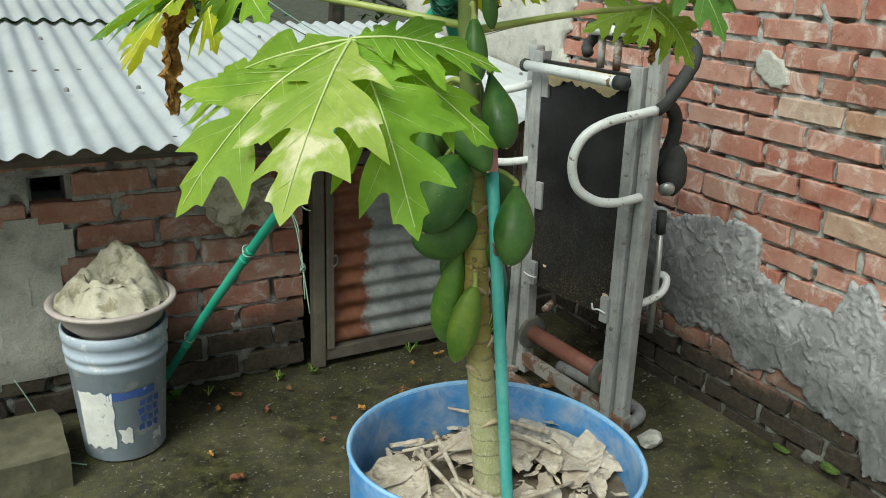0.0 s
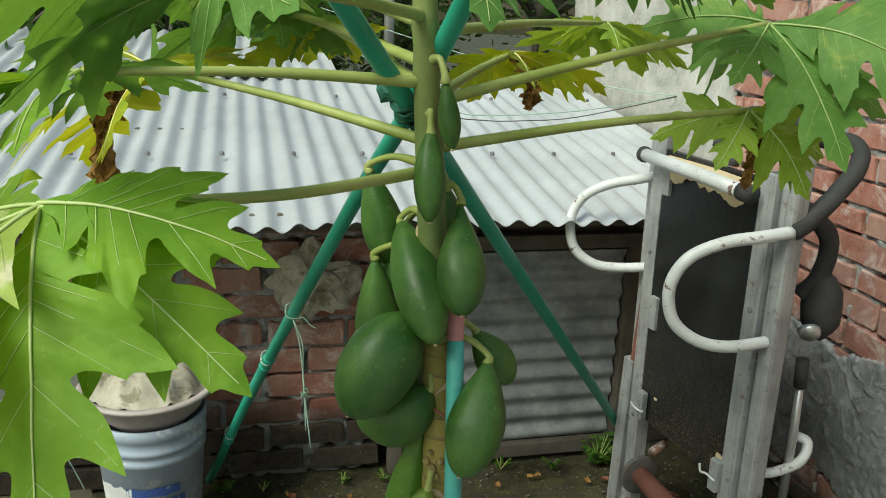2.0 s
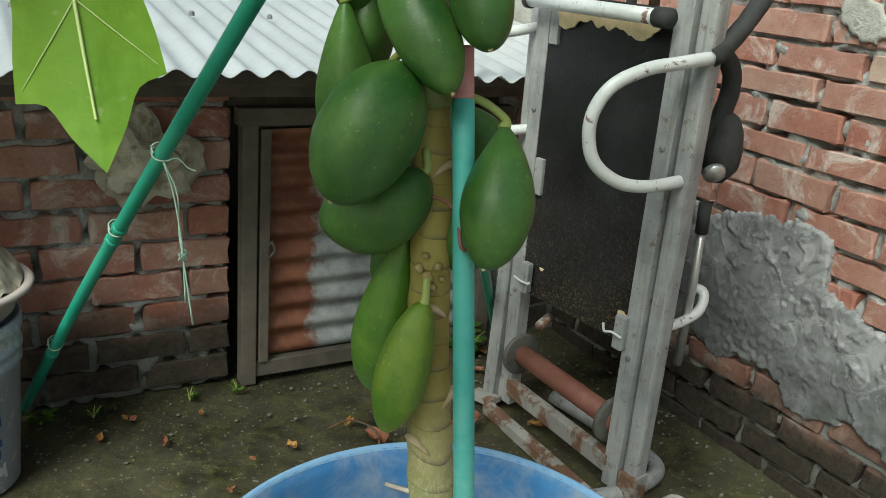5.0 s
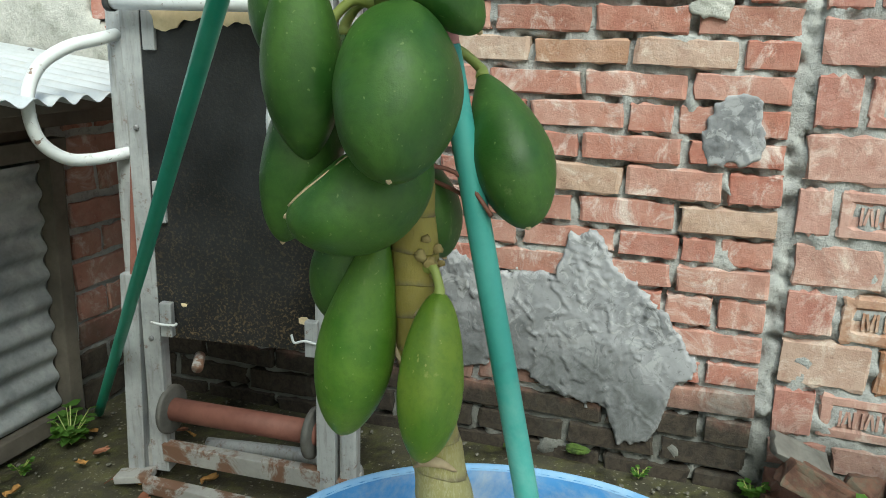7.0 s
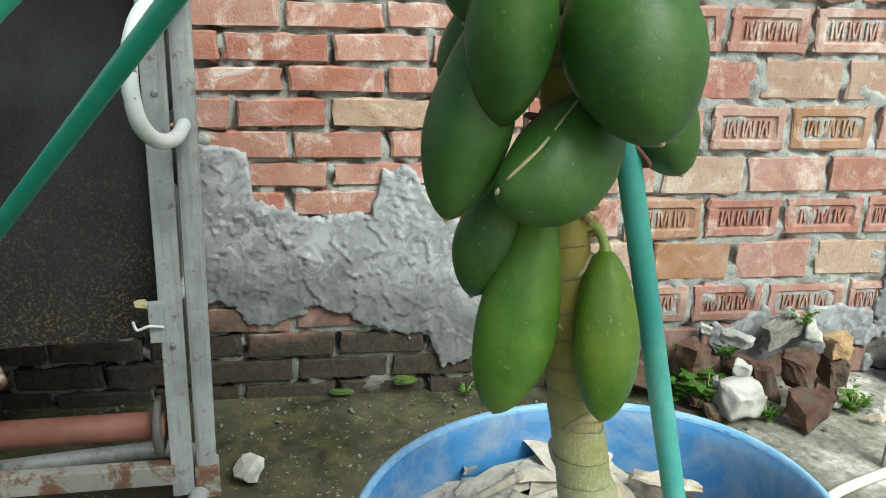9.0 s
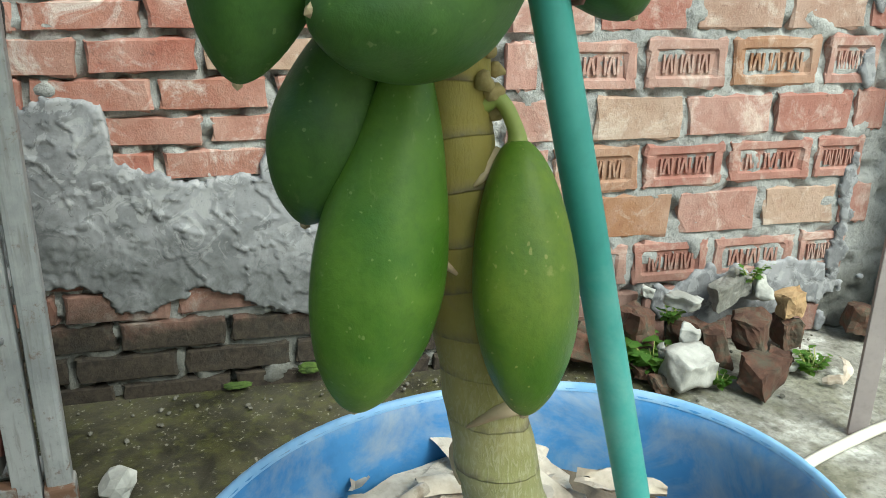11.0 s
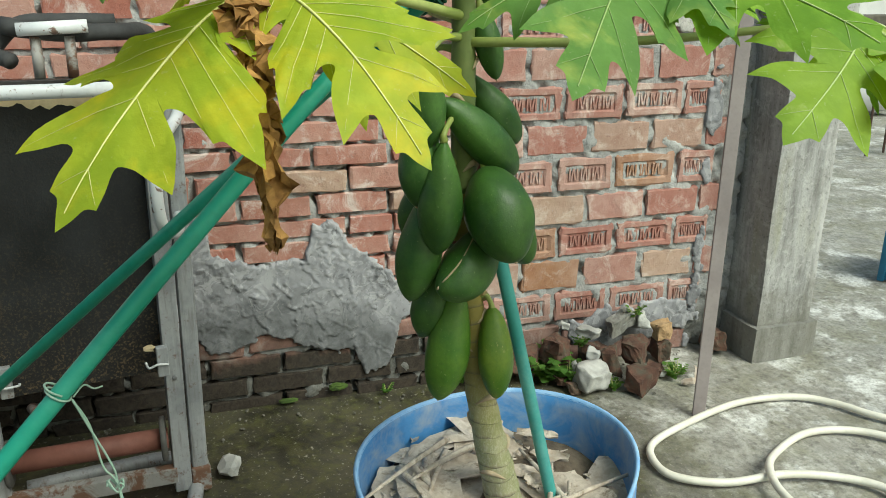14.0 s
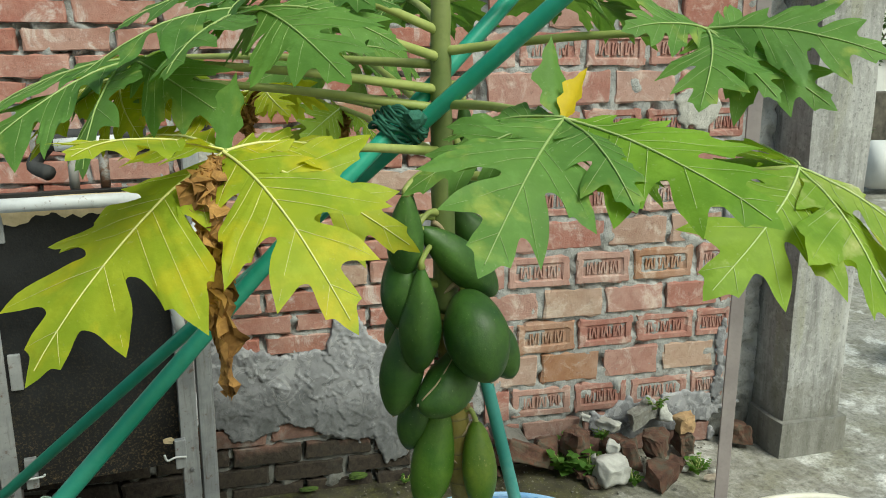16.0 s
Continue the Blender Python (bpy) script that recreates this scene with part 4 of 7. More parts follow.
def broken_lump(bm, c, s, seed, turn):
    """A broken angular piece: the hull of scattered points."""
    rl = random.Random(seed)
    rot = Matrix.Rotation(turn, 3, "Z") @ Matrix.Rotation(rl.uniform(-0.4, 0.4), 3, "X")
    for sx_ in (-1, 1):
        for sy_ in (-1, 1):
            for sz_ in (-1, 1):
                for _ in range(2):
                    p = Vector((sx_ * s[0] * rl.uniform(0.45, 1.05), sy_ * s[1] * rl.uniform(0.45, 1.05), sz_ * s[2] * rl.uniform(0.5, 1.05)))
                    bm.verts.new(rot @ p + Vector(c))
    r = bmesh.ops.convex_hull(bm, input=bm.verts)
    bmesh.ops.delete(bm, geom=[v for v in bm.verts if not v.link_faces], context="VERTS")
    bmesh.ops.subdivide_edges(bm, edges=bm.edges[:], cuts=5, use_grid_fill=True)
    for v in bm.verts:
        p = v.co.copy()
        v.co += Vector((noise.noise(p * 28), noise.noise(p * 28 + Vector((5, 0, 0))), noise.noise(p * 28 + Vector((0, 5, 0))))) * 0.010
        v.co += Vector((noise.noise(p * 90), noise.noise(p * 90 + Vector((5, 0, 0))), noise.noise(p * 90 + Vector((0, 5, 0))))) * 0.003


rnd = random.Random(5)
RUBBLE = [("stone", (1.975, 0.645, 0.062), (0.075, 0.062, 0.058), M_STONE), ("broken_brick", (1.935, 0.478, 0.050), (0.085, 0.060, 0.048), M_BRICKBIT), ("broken_brick", (2.055, 0.435, 0.105), (0.070, 0.060, 0.058), M_BRICKBIT),
          ("broken_brick", (2.03, 0.545, 0.085), (0.045, 0.038, 0.075), M_BRICKBIT), ("stone", (2.11, 0.61, 0.180), (0.030, 0.062, 0.030), M_STONE), ("stone", (2.185, 0.665, 0.178), (0.022, 0.024, 0.022), M_STONE),
          ("broken_brick", (2.125, 0.275, 0.135), (0.045, 0.050, 0.048), M_TAN), ("broken_brick", (2.13, 0.27, 0.050), (0.050, 0.060, 0.050), M_BRICKBIT), ("broken_brick", (2.15, 0.02, 0.055), (0.050, 0.060, 0.055), M_BRICKBIT), ("broken_brick", (2.12, 0.73, 0.110), (0.060, 0.062, 0.070), M_BRICKBIT),
          ("broken_brick", (2.15, 0.845, 0.080), (0.055, 0.060, 0.065), M_BRICKBIT), ("stone", (2.16, 0.445, 0.175), (0.040, 0.085, 0.040), M_PILLAR), ("stone", (2.17, 0.35, 0.170), (0.035, 0.050, 0.045), M_STONE), ("stone", (2.05, 0.605, 0.110), (0.035, 0.032, 0.028), M_STONE),
          ("broken_brick", (2.04, 0.735, 0.028), (0.030, 0.032, 0.026), M_BRICKBIT), ("broken_brick", (1.985, 0.715, 0.020), (0.032, 0.030, 0.020), M_BRICKBIT), ("broken_brick", (2.15, 1.045, 0.022), (0.030, 0.030, 0.022), M_BRICKBIT),
          ("broken_brick", (2.14, 0.56, 0.060), (0.060, 0.090, 0.060), M_BRICKBIT), ("broken_brick", (2.02, 0.36, 0.030), (0.040, 0.040, 0.030), M_BRICKBIT), ("stone", (2.035, 0.690, 0.080), (0.016, 0.016, 0.015), M_STONE), ("stone", (2.0, 0.33, 0.015), (0.020, 0.018, 0.014), M_STONE)]
for i, (nm, c, s, m_) in enumerate(RUBBLE):
    bm = bmesh.new()
    broken_lump(bm, c, [x * (0.76 if m_ is M_STONE else 0.80) for x in s], i + 3, rnd.uniform(0, 3))
    tagged(part(nm, bm, m_, smooth=m_ is M_STONE), "pale broken stone in the rubble heap" if m_ is M_STONE else "broken red-brown brick lump in the rubble heap", "rubble", "rubble by the wall")
# a long broken brick and a slate-grey slab leaning on the heap
for c, size, turn, m_, lab in (((2.105, 0.935, 0.105), (0.062, 0.200, 0.070), (24, 8, 12), M_BRICKBIT, "long broken red brick leaning on the rubble heap"), ((2.150, 0.985, 0.160), (0.085, 0.165, 0.022), (26, -22, 10), M_WHEEL, "slate-grey concrete slab leaning on the rubble heap")):
    bm = bmesh.new()
    box(bm, (0, 0, 0), size, pose(*c, *turn), 0.006)
    bmesh.ops.subdivide_edges(bm, edges=bm.edges[:], cuts=3, use_grid_fill=True)
    for v in bm.verts:
        p = v.co.copy()
        v.co += Vector((noise.noise(p * 30), noise.noise(p * 30 + Vector((5, 0, 0))), noise.noise(p * 30 + Vector((0, 5, 0))))) * 0.009
    tagged(part("rubble_piece", bm, m_), lab, "rubble", "rubble by the wall")
bm = bmesh.new()
rough_lump(bm, (1.825, 1.945, 0.028), (0.048, 0.036, 0.03), 40, 2, 0.3)
tagged(part("stone", bm, M_STONE), "single pale stone lying on the damp floor", "stone")
bm = bmesh.new()
tube(bm, smooth_path([(1.93, 0.30, 0.01), (1.90, 0.26, 0.03), (1.95, 0.22, 0.04), (2.0, 0.20, 0.03)], 4), [0.006, 0.014, 0.012, 0.014, 0.008, 0.012, 0.014, 0.013, 0.011, 0.009, 0.007, 0.006, 0.004], 6, True, 0.4, 0.4)
tagged(part("dry_husk", bm, M_STRAW), "curled pale dry husk on the floor", "debris")

# ---- drum planter ----
PX, PY, PZ, PR = 0.852, 1.452, 0.560, 0.288


def drum_warp(a, z):
    k = 0.35 + 0.65 * z / 0.56
    return 1 + k * (-0.070 * math.sin(2 * a) - 0.028 * math.cos(3 * a) + 0.015 * math.sin(3 * a))


planter = tagged(put_empty("drum_planter", (0, 0, 0)), "cut-down blue plastic drum used as a tree planter", "planter")
bm = bmesh.new()
R = PR
rings = lathe(bm, [(R * 0.96, 0.0), (R * 0.985, 0.02), (R * 0.99, 0.20), (R * 1.012, 0.215), (R * 1.012, 0.235), (R * 0.99, 0.25), (R * 0.995, PZ - 0.03), (R, PZ - 0.004), (R - 0.003, PZ), (R - 0.007, PZ - 0.003), (R - 0.010, PZ - 0.03), (R - 0.012, 0.30), (R - 0.012, 0.22)], 72, (PX, PY, 0.0), drum_warp)
bm.faces.new(rings[0][::-1])
drum = part("drum", bm, M_BLUE, planter, smooth=True)
bm = bmesh.new()
lathe(bm, [(R + 0.0010, PZ - 0.006), (R + 0.0022, PZ - 0.001), (R - 0.0015, PZ + 0.0022), (R - 0.0060, PZ + 0.0010), (R - 0.0078, PZ - 0.006)], 96, (PX, PY, 0.0), drum_warp)
part("rim", bm, M_RIM, drum, "pale worn cut rim", smooth=True)
bm = bmesh.new()
vs = [[bm.verts.new((PX + r * math.cos(a) * drum_warp(a, 0.4), PY + r * math.sin(a) * drum_warp(a, 0.4), 0.415 + 0.012 * noise.noise(Vector((r * 9 * math.cos(a), r * 9 * math.sin(a), 0))) + 0.035 * (1 - r / R) + 0.045 * max(r * math.cos(a), 0) / R)) for a in [2 * math.pi * k / 48 for k in range(48)]] for r in [R - 0.011, R * 0.8, R * 0.6, R * 0.4, R * 0.2, 0.01]]
for r0, r1 in zip(vs, vs[1:]):
    for k in range(48):
        bm.faces.new((r0[k], r0[(k + 1) % 48], r1[(k + 1) % 48], r1[k]))
bm.faces.new(vs[-1])
part("soil", bm, M_SOIL, planter, smooth=True)


def curled_sheet(bm, c, length, width, turn, curl, tilt, seed, nl=8, nw=4):
    rows = []
    m_ = Matrix.Translation(c) @ Matrix.Rotation(turn, 4, "Z") @ Matrix.Rotation(tilt, 4, "Y")
    for i in range(nl + 1):
        u = i / nl
        w = width * (0.35 + 0.65 * math.sin(math.pi * min(max(u * 0.9 + 0.08, 0), 1)))
        row = []
        for j in range(nw + 1):
            v = j / nw - 0.5
            q = Vector((u * 3 + seed, v * 4, seed * 2.0))
            z = curl * (v * v * 4) * width + 0.007 * noise.noise(q) + 0.008 * math.sin(u * 3 + seed) * (length / 0.2)
            row.append(bm.verts.new(m_ @ Vector(((u - 0.5) * length, v * w + 0.01 * noise.noise(q * 2), z))))
        rows.append(row)
    for r0, r1 in zip(rows, rows[1:]):
        for j in range(nw):
            bm.faces.new((r0[j], r0[j + 1], r1[j + 1], r1[j]))



def litter_z(x, y, r):
    """Height of the litter: heaped round the stem and towards the wall."""
    return 0.436 + 0.030 * (1 - r / R) + 0.045 * max(x - PX, 0) / R


rnd = random.Random(11)
for k in range(44):
    a, r = rnd.uniform(0, 6.28), R * 0.84 * math.sqrt(rnd.uniform(0.08, 1))
    x, y = PX + r * math.cos(a), PY + r * math.sin(a)
    if math.hypot(x - 0.80, y - 1.42) < 0.09 and k % 3:
        continue
    bm = bmesh.new()
    big = k % 2 == 0
    curled_sheet(bm, (x, y, litter_z(x, y, r) + rnd.uniform(0.004, 0.030)), rnd.uniform(0.12, 0.22) if big else rnd.uniform(0.06, 0.13), rnd.uniform(0.065, 0.115) if big else rnd.uniform(0.025, 0.05), a + 1.57 + rnd.gauss(0, 0.5), rnd.uniform(-0.12, 0.22), rnd.uniform(-0.12, 0.12), k * 1.7, 12, 6)
    tagged(part("dry_leaf", bm, M_STRAW, smooth=True), "curled bleached dry leaf on the planter's soil", "dead leaf", "dry leaves in the planter")
bm = bmesh.new()
for k in range(110):
    a, r = rnd.uniform(0, 6.28), R * 0.93 * math.sqrt(rnd.uniform(0.02, 1))
    x, y = PX + r * math.cos(a), PY + r * math.sin(a)
    curled_sheet(bm, (x, y, litter_z(x, y, r) + rnd.uniform(-0.004, 0.012)), rnd.uniform(0.02, 0.06), rnd.uniform(0.004, 0.018), rnd.uniform(0, 6.28), rnd.uniform(-0.2, 0.3), rnd.uniform(-0.2, 0.2), k * 1.3, 4, 2)
tagged(part("leaf_litter", bm, M_STRAW), "bleached straw and leaf scraps covering the soil", "leaf litter", kind="stuff")
for k in range(17):
    a, r = rnd.uniform(0, 6.28), R * rnd.uniform(0.30, 0.68)
    t = a + 1.57 + rnd.gauss(0, 0.35)
    l = rnd.uniform(0.14, 0.30)
    x, y = PX + r * math.cos(a), PY + r * math.sin(a)
    c = Vector((x, y, litter_z(x, y, r) + rnd.uniform(0.028, 0.044)))
    d = Vector((math.cos(t), math.sin(t), rnd.uniform(-0.05, 0.05))) * l / 2
    bm = bmesh.new()
    tube(bm, smooth_path([c - d, c + Vector((0, 0, 0.004)) + d * rnd.uniform(-0.1, 0.1), c + d], 4), [0.0068, 0.0068, 0.0062, 0.0058, 0.0054, 0.0048, 0.0044, 0.004, 0.0034], 7)
    tagged(part("dry_stalk", bm, M_STRAW, smooth=True), "pale dry leaf stalk on the planter's soil", "dead stalk", "dry stalks in the planter")

# ---- papaya tree ----
tree = tagged(put_empty("papaya_tree", (0, 0, 0)), "young papaya tree with many green fruits and deeply lobed leaves", "tree")
STEM = [(0.842, 1.425, 0.40), (0.838, 1.452, 0.51), (0.834, 1.492, 0.68), (0.830, 1.520, 0.85), (0.827, 1.534, 1.02), (0.815, 1.547, 1.20), (0.795, 1.556, 1.48), (0.786, 1.558, 1.65), (0.780, 1.560, 1.88)]


STEM = [tuple(p) for p in smooth_path(STEM, 8)]


def stem_at(z):
    for a, b in zip(STEM, STEM[1:]):
        if a[2] <= z <= b[2]:
            return Vector(a).lerp(Vector(b), (z - a[2]) / (b[2] - a[2]))
    return Vector(STEM[-1])


def stem_r(z):
    pts = [(0.40, 0.038), (0.55, 0.0335), (0.75, 0.0265), (0.95, 0.0235), (1.4, 0.0185), (1.9, 0.013)]
    for (za, ra), (zb, rb_) in zip(pts, pts[1:]):
        if z <= zb:
            return ra + (rb_ - ra) * (z - za) / (zb - za)
    return 0.013


for nm, z0, z1, m_, seed in (("trunk", 0.42, 1.12, M_TRUNK, 0), ("trunk_top", 1.12, 1.85, M_TRUNK_TOP, 1)):
    bm = bmesh.new()
    n = int((z1 - z0) / 0.012)
    zs = [z0 + (z1 - z0) * i / n for i in range(n + 1)]
    tube(bm, [stem_at(z) for z in zs], [stem_r(z) * (1 + 0.03 * math.sin(z * 2 * math.pi / 0.055)) * (0.55 if z > 1.8 else 1) for z in zs], 18, True, 0.08)
    part(nm, bm, m_, tree, "ringed yellow-green stem" if seed == 0 else "green upper stem", smooth=True)
rnd = random.Random(3)
for k in range(16):
    z = 0.50 + k * 0.055
    a = k * 2.4
    c = stem_at(z)
    r = stem_r(z)
    bm = bmesh.new()
    pts = [c + Vector((math.cos(a + t) * r * 1.02, math.sin(a + t) * r * 1.02, 0.010 * math.cos(t * 2.2))) for t in [-0.9 + 0.18 * i for i in range(11)]]
    tube(bm, pts, [0.001, 0.0025, 0.0035, 0.0045, 0.0055, 0.006, 0.0055, 0.0045, 0.0035, 0.0025, 0.001], 6, True, 0.2)
    part("leaf_scar", bm, M_SCAR, tree, "", smooth=True)


def fruit(top, tip, width, material, seed, bend=0.0, bend_dir=(1, 0, 0), widest=0.55, blunt_top=0.6, blunt_tip=0.6, scar=None, stalk_z=None):
    """One hanging fruit from its stalk end to its free end; widest is how far down it is broadest, small blunt values round an end off, large ones point it."""
    top, tip = Vector(top), Vector(tip)
    ax = (tip - top).normalized()
    length = (tip - top).length
    bd = Vector(bend_dir)
    bd = (bd - ax * ax.dot(bd)).normalized()
    bm = bmesh.new()
    n, seg = 34, 32
    prof, pts = [], []
    power = math.log(0.5) / math.log(widest)
    for i in range(n + 1):
        u = 0.5 - 0.5 * math.cos(math.pi * i / n)
        r = max(math.sin(math.pi * u ** power), 0.0) ** (blunt_top if u < widest else blunt_tip)
        prof.append(max(r, 0.025) * width / 2)
        pts.append(top + ax * u * length + bd * bend * (1 - (2 * u - 1) ** 2))
    rings = tube(bm, pts, prof, seg, True)
    for ring, p, r0 in zip(rings, pts, prof):
        for k, v in enumerate(ring):
            d = v.co - p
            rib = 0.022 * math.cos(5 * 2 * math.pi * k / seg + seed)
            v.co = p + d * (1 + rib + 0.055 * noise.noise(v.co * 13 + Vector((seed, 0, 0))) + 0.018 * noise.noise(v.co * 34))
    ob = part("fruit", bm, material, tree, "yellow-green unripe fruit" if material is not M_FRUIT else "", smooth=True)
    if scar:
        sd = Vector(scar).normalized()
        bm = bmesh.new()
        line = []
        for i in range(9, n - 2):
            t = (pts[i + 1] - pts[i - 1]).normalized()
            o = (sd - t * t.dot(sd)).normalized()
            line.append(pts[i] + o * prof[i] * 1.005)
        tube(bm, line, [0.0016 + 0.0012 * abs(noise.noise(p * 60)) for p in line], 6, True, 0.5)
        part("scar_line", bm, M_SCAR, ob, "pale scar along the fruit", smooth=True)
    s = stem_at(min(max((stalk_z or top.z + 0.020), 0.5), 1.8))
    out = (top - s)
    out.z = 0
    s = s + out.normalized() * stem_r(s.z) * 0.8
    bm = bmesh.new()
    tube(bm, smooth_path([s, s.lerp(top, 0.55) + Vector((0, 0, 0.012)), top - ax * 0.004, top + ax * 0.008], 5), [0.0075, 0.007, 0.0062, 0.0055, 0.005, 0.0048, 0.0047, 0.0047, 0.0047, 0.0048, 0.005, 0.0055, 0.006, 0.0066, 0.007, 0.007], 9, True, 0.15)
    part("fruit_stalk", bm, M_PETIOLE, ob, "", smooth=True)
    bm = bmesh.new()
    rough_lump(bm, tip - ax * 0.0005, (0.0032, 0.0032, 0.0032), seed, 1, 0.4)
    part("blossom_end", bm, M_SCAR, ob, "")


# stalk end, free end, width, skin, bend, bend direction, place of the broadest girth, roundness of both ends
FRUITS = [
    ((0.779, 1.524, 1.166), (0.690, 1.499, 1.031), 0.108, M_FRUIT, 0.0, (1, 0, 0), 0.50, 0.50, 0.50),
    ((0.808, 1.522, 1.052), (0.732, 1.614, 0.984), 0.090, M_FRUIT, 0.026, (-0.2, -0.9, -1), 0.50, 0.46, 0.46),
    ((0.808, 1.552, 0.975), (0.799, 1.593, 0.745), 0.078, M_FRUIT_LIGHT, 0.003, (-1, 0, 0), 0.62, 0.58, 0.58),
    ((0.806, 1.494, 0.908), (0.768, 1.495, 0.748), 0.063, M_FRUIT_TURNING, 0.003, (-1, -1, 0), 0.57, 0.37, 0.55),
    ((0.880, 1.483, 1.112), (0.829, 1.416, 0.973), 0.078, M_FRUIT, 0.006, (1, -0.6, 0), 0.58, 0.62, 0.52),
    ((0.795, 1.600, 1.150), (0.784, 1.648, 0.946), 0.076, M_FRUIT, 0.0, (0, 1, 0), 0.60, 0.58, 0.58),
    ((0.740, 1.603, 1.228), (0.762, 1.608, 1.031), 0.070, M_FRUIT, 0.003, (-1, 0, 0), 0.60, 0.60, 0.62),
    ((0.790, 1.622, 1.270), (0.766, 1.640, 1.112), 0.068, M_FRUIT, 0.0, (1, 0, 0), 0.58, 0.65, 0.65),
    ((0.775, 1.598, 1.279), (0.799, 1.461, 1.147), 0.070, M_FRUIT, 0.004, (0, -1, -0.3), 0.56, 0.50, 0.50),
    ((0.846, 1.545, 1.322), (0.829, 1.446, 1.192), 0.066, M_FRUIT, 0.0, (1, 0, 0), 0.64, 0.68, 0.50),
    ((0.797, 1.530, 1.420), (0.793, 1.500, 1.303), 0.043, M_FRUIT, 0.0, (1, 0, 0), 0.55, 0.50, 0.55),
    ((0.810, 1.517, 1.488), (0.821, 1.504, 1.398), 0.029, M_FRUIT, 0.0, (1, 0, 0), 0.60, 0.60, 0.60),
    ((0.733, 1.628, 1.350), (0.772, 1.627, 1.196), 0.062, M_FRUIT, 0.0, (1, 0, 0), 0.58, 0.62, 0.60),
    ((0.889, 1.586, 1.112), (0.945, 1.566, 1.030), 0.058, M_FRUIT, 0.0, (1, 0, 0), 0.55, 0.65, 0.55),
    ((0.860, 1.545, 1.040), (0.868, 1.510, 0.925), 0.060, M_FRUIT, 0.0, (1, 0, 0), 0.58, 0.65, 0.6),
    ((0.840, 1.600, 1.330), (0.858, 1.620, 1.190), 0.058, M_FRUIT, 0.0, (1, 0, 0), 0.58, 0.65, 0.6),
    ((0.838, 1.605, 1.150), (0.850, 1.630, 1.030), 0.060, M_FRUIT, 0.0, (1, 0, 0), 0.58, 0.65, 0.6),
    ((0.822, 1.580, 0.990), (0.824, 1.616, 0.858), 0.066, M_FRUIT, 0.0, (0, 1, 0), 0.58, 0.65, 0.62),
]
for i, (p0, p1, w, m_, b, bd, wd, bt, bp) in enumerate(FRUITS):
    fruit(p0, p1, w, m_, i * 1.3, b, bd, wd, bt, bp, (-0.55, 0.35, 0.75) if i == 1 else None)

# knobby scar where older stalks broke off, over the turning fruit
knob_dir = Vector((0.806, 1.494, 0)) - Vector((stem_at(0.93).x, stem_at(0.93).y, 0))
bm = bmesh.new()
for i, (da, dz, s) in enumerate(((0.0, 0.018, 0.010), (0.45, 0.030, 0.008), (-0.4, 0.026, 0.009), (0.2, 0.006, 0.008), (-0.1, 0.042, 0.007), (0.7, 0.014, 0.006))):
    dd = Matrix.Rotation(da, 3, "Z") @ knob_dir.normalized()
    rough_lump(bm, stem_at(0.915 + dz) + dd * (stem_r(0.93) + 0.002), (s * 0.7, s * 0.7, s * 0.6), i, 2, 0.5)
part("stalk_scar", bm, M_KNOB, tree, "knobby yellow-brown stalk scar", smooth=True)

# half outline of one lobe: along, across, place on the midrib it springs from, which side lobe it belongs to, 1 for a sharp tip
OUTLINE = [
    (0.03, 0.026, 0.02, 0, 0), (0.09, 0.052, 0.05, 0, 0), (0.15, 0.072, 0.09, 0, 0), (0.205, 0.125, 0.12, 0, 0), (0.325, 0.225, 0.15, 0, 1), (0.320, 0.172, 0.18, 0, 0), (0.315, 0.120, 0.205, 0, 0), (0.330, 0.085, 0.23, 0, 0),
    (0.350, 0.112, 0.25, 1, 0), (0.385, 0.185, 0.265, 1, 0), (0.430, 0.250, 0.28, 1, 0), (0.500, 0.292, 0.30, 1, 1), (0.515, 0.278, 0.32, 1, 0), (0.575, 0.322, 0.335, 1, 0), (0.672, 0.372, 0.36, 1, 1), (0.655, 0.300, 0.40, 1, 0), (0.640, 0.258, 0.425, 1, 0), (0.652, 0.236, 0.44, 1, 1), (0.612, 0.180, 0.465, 1, 0), (0.585, 0.122, 0.49, 1, 0), (0.592, 0.088, 0.51, 1, 0),
    (0.615, 0.092, 0.53, 2, 0), (0.665, 0.142, 0.55, 2, 0), (0.735, 0.188, 0.575, 2, 0), (0.835, 0.218, 0.60, 2, 1), (0.812, 0.160, 0.64, 2, 0), (0.790, 0.108, 0.67, 2, 0), (0.796, 0.074, 0.70, 2, 0),
    (0.822, 0.070, 0.74, 3, 0), (0.868, 0.078, 0.79, 3, 0), (0.915, 0.082, 0.83, 3, 1), (0.925, 0.050, 0.88, 3, 0), (0.960, 0.030, 0.93, 3, 0), (0.990, 0.008, 0.98, 3, 0)]


def fine_lobe():
    """The outline rounded between its sharp tips; gives the points and the places of the tips."""
    tips = [i for i, p in enumerate(OUTLINE) if p[4]]
    out, marks = [], []
    for a, b in zip([0] + tips, tips + [len(OUTLINE) - 1]):
        run = smooth_path([Vector(p[:3]) for p in OUTLINE[a:b + 1]], 3) if b - a > 1 else [Vector(OUTLINE[a][:3]), Vector(OUTLINE[b][:3])]
        g = [OUTLINE[min(a + (k + 1) // 3, b)][3] for k in range(len(run))]
        if out:
            run, g = run[1:], g[1:]
        out += [(v.x, v.y, v.z, q) for v, q in zip(run, g)]
        marks.append(len(out) - 1)
    return out, marks[:-1]


LOBE, TIPS = fine_lobe()
MAIN = [LOBE[i][1] for i in TIPS if LOBE[i][1] in (0.225, 0.372, 0.218)]


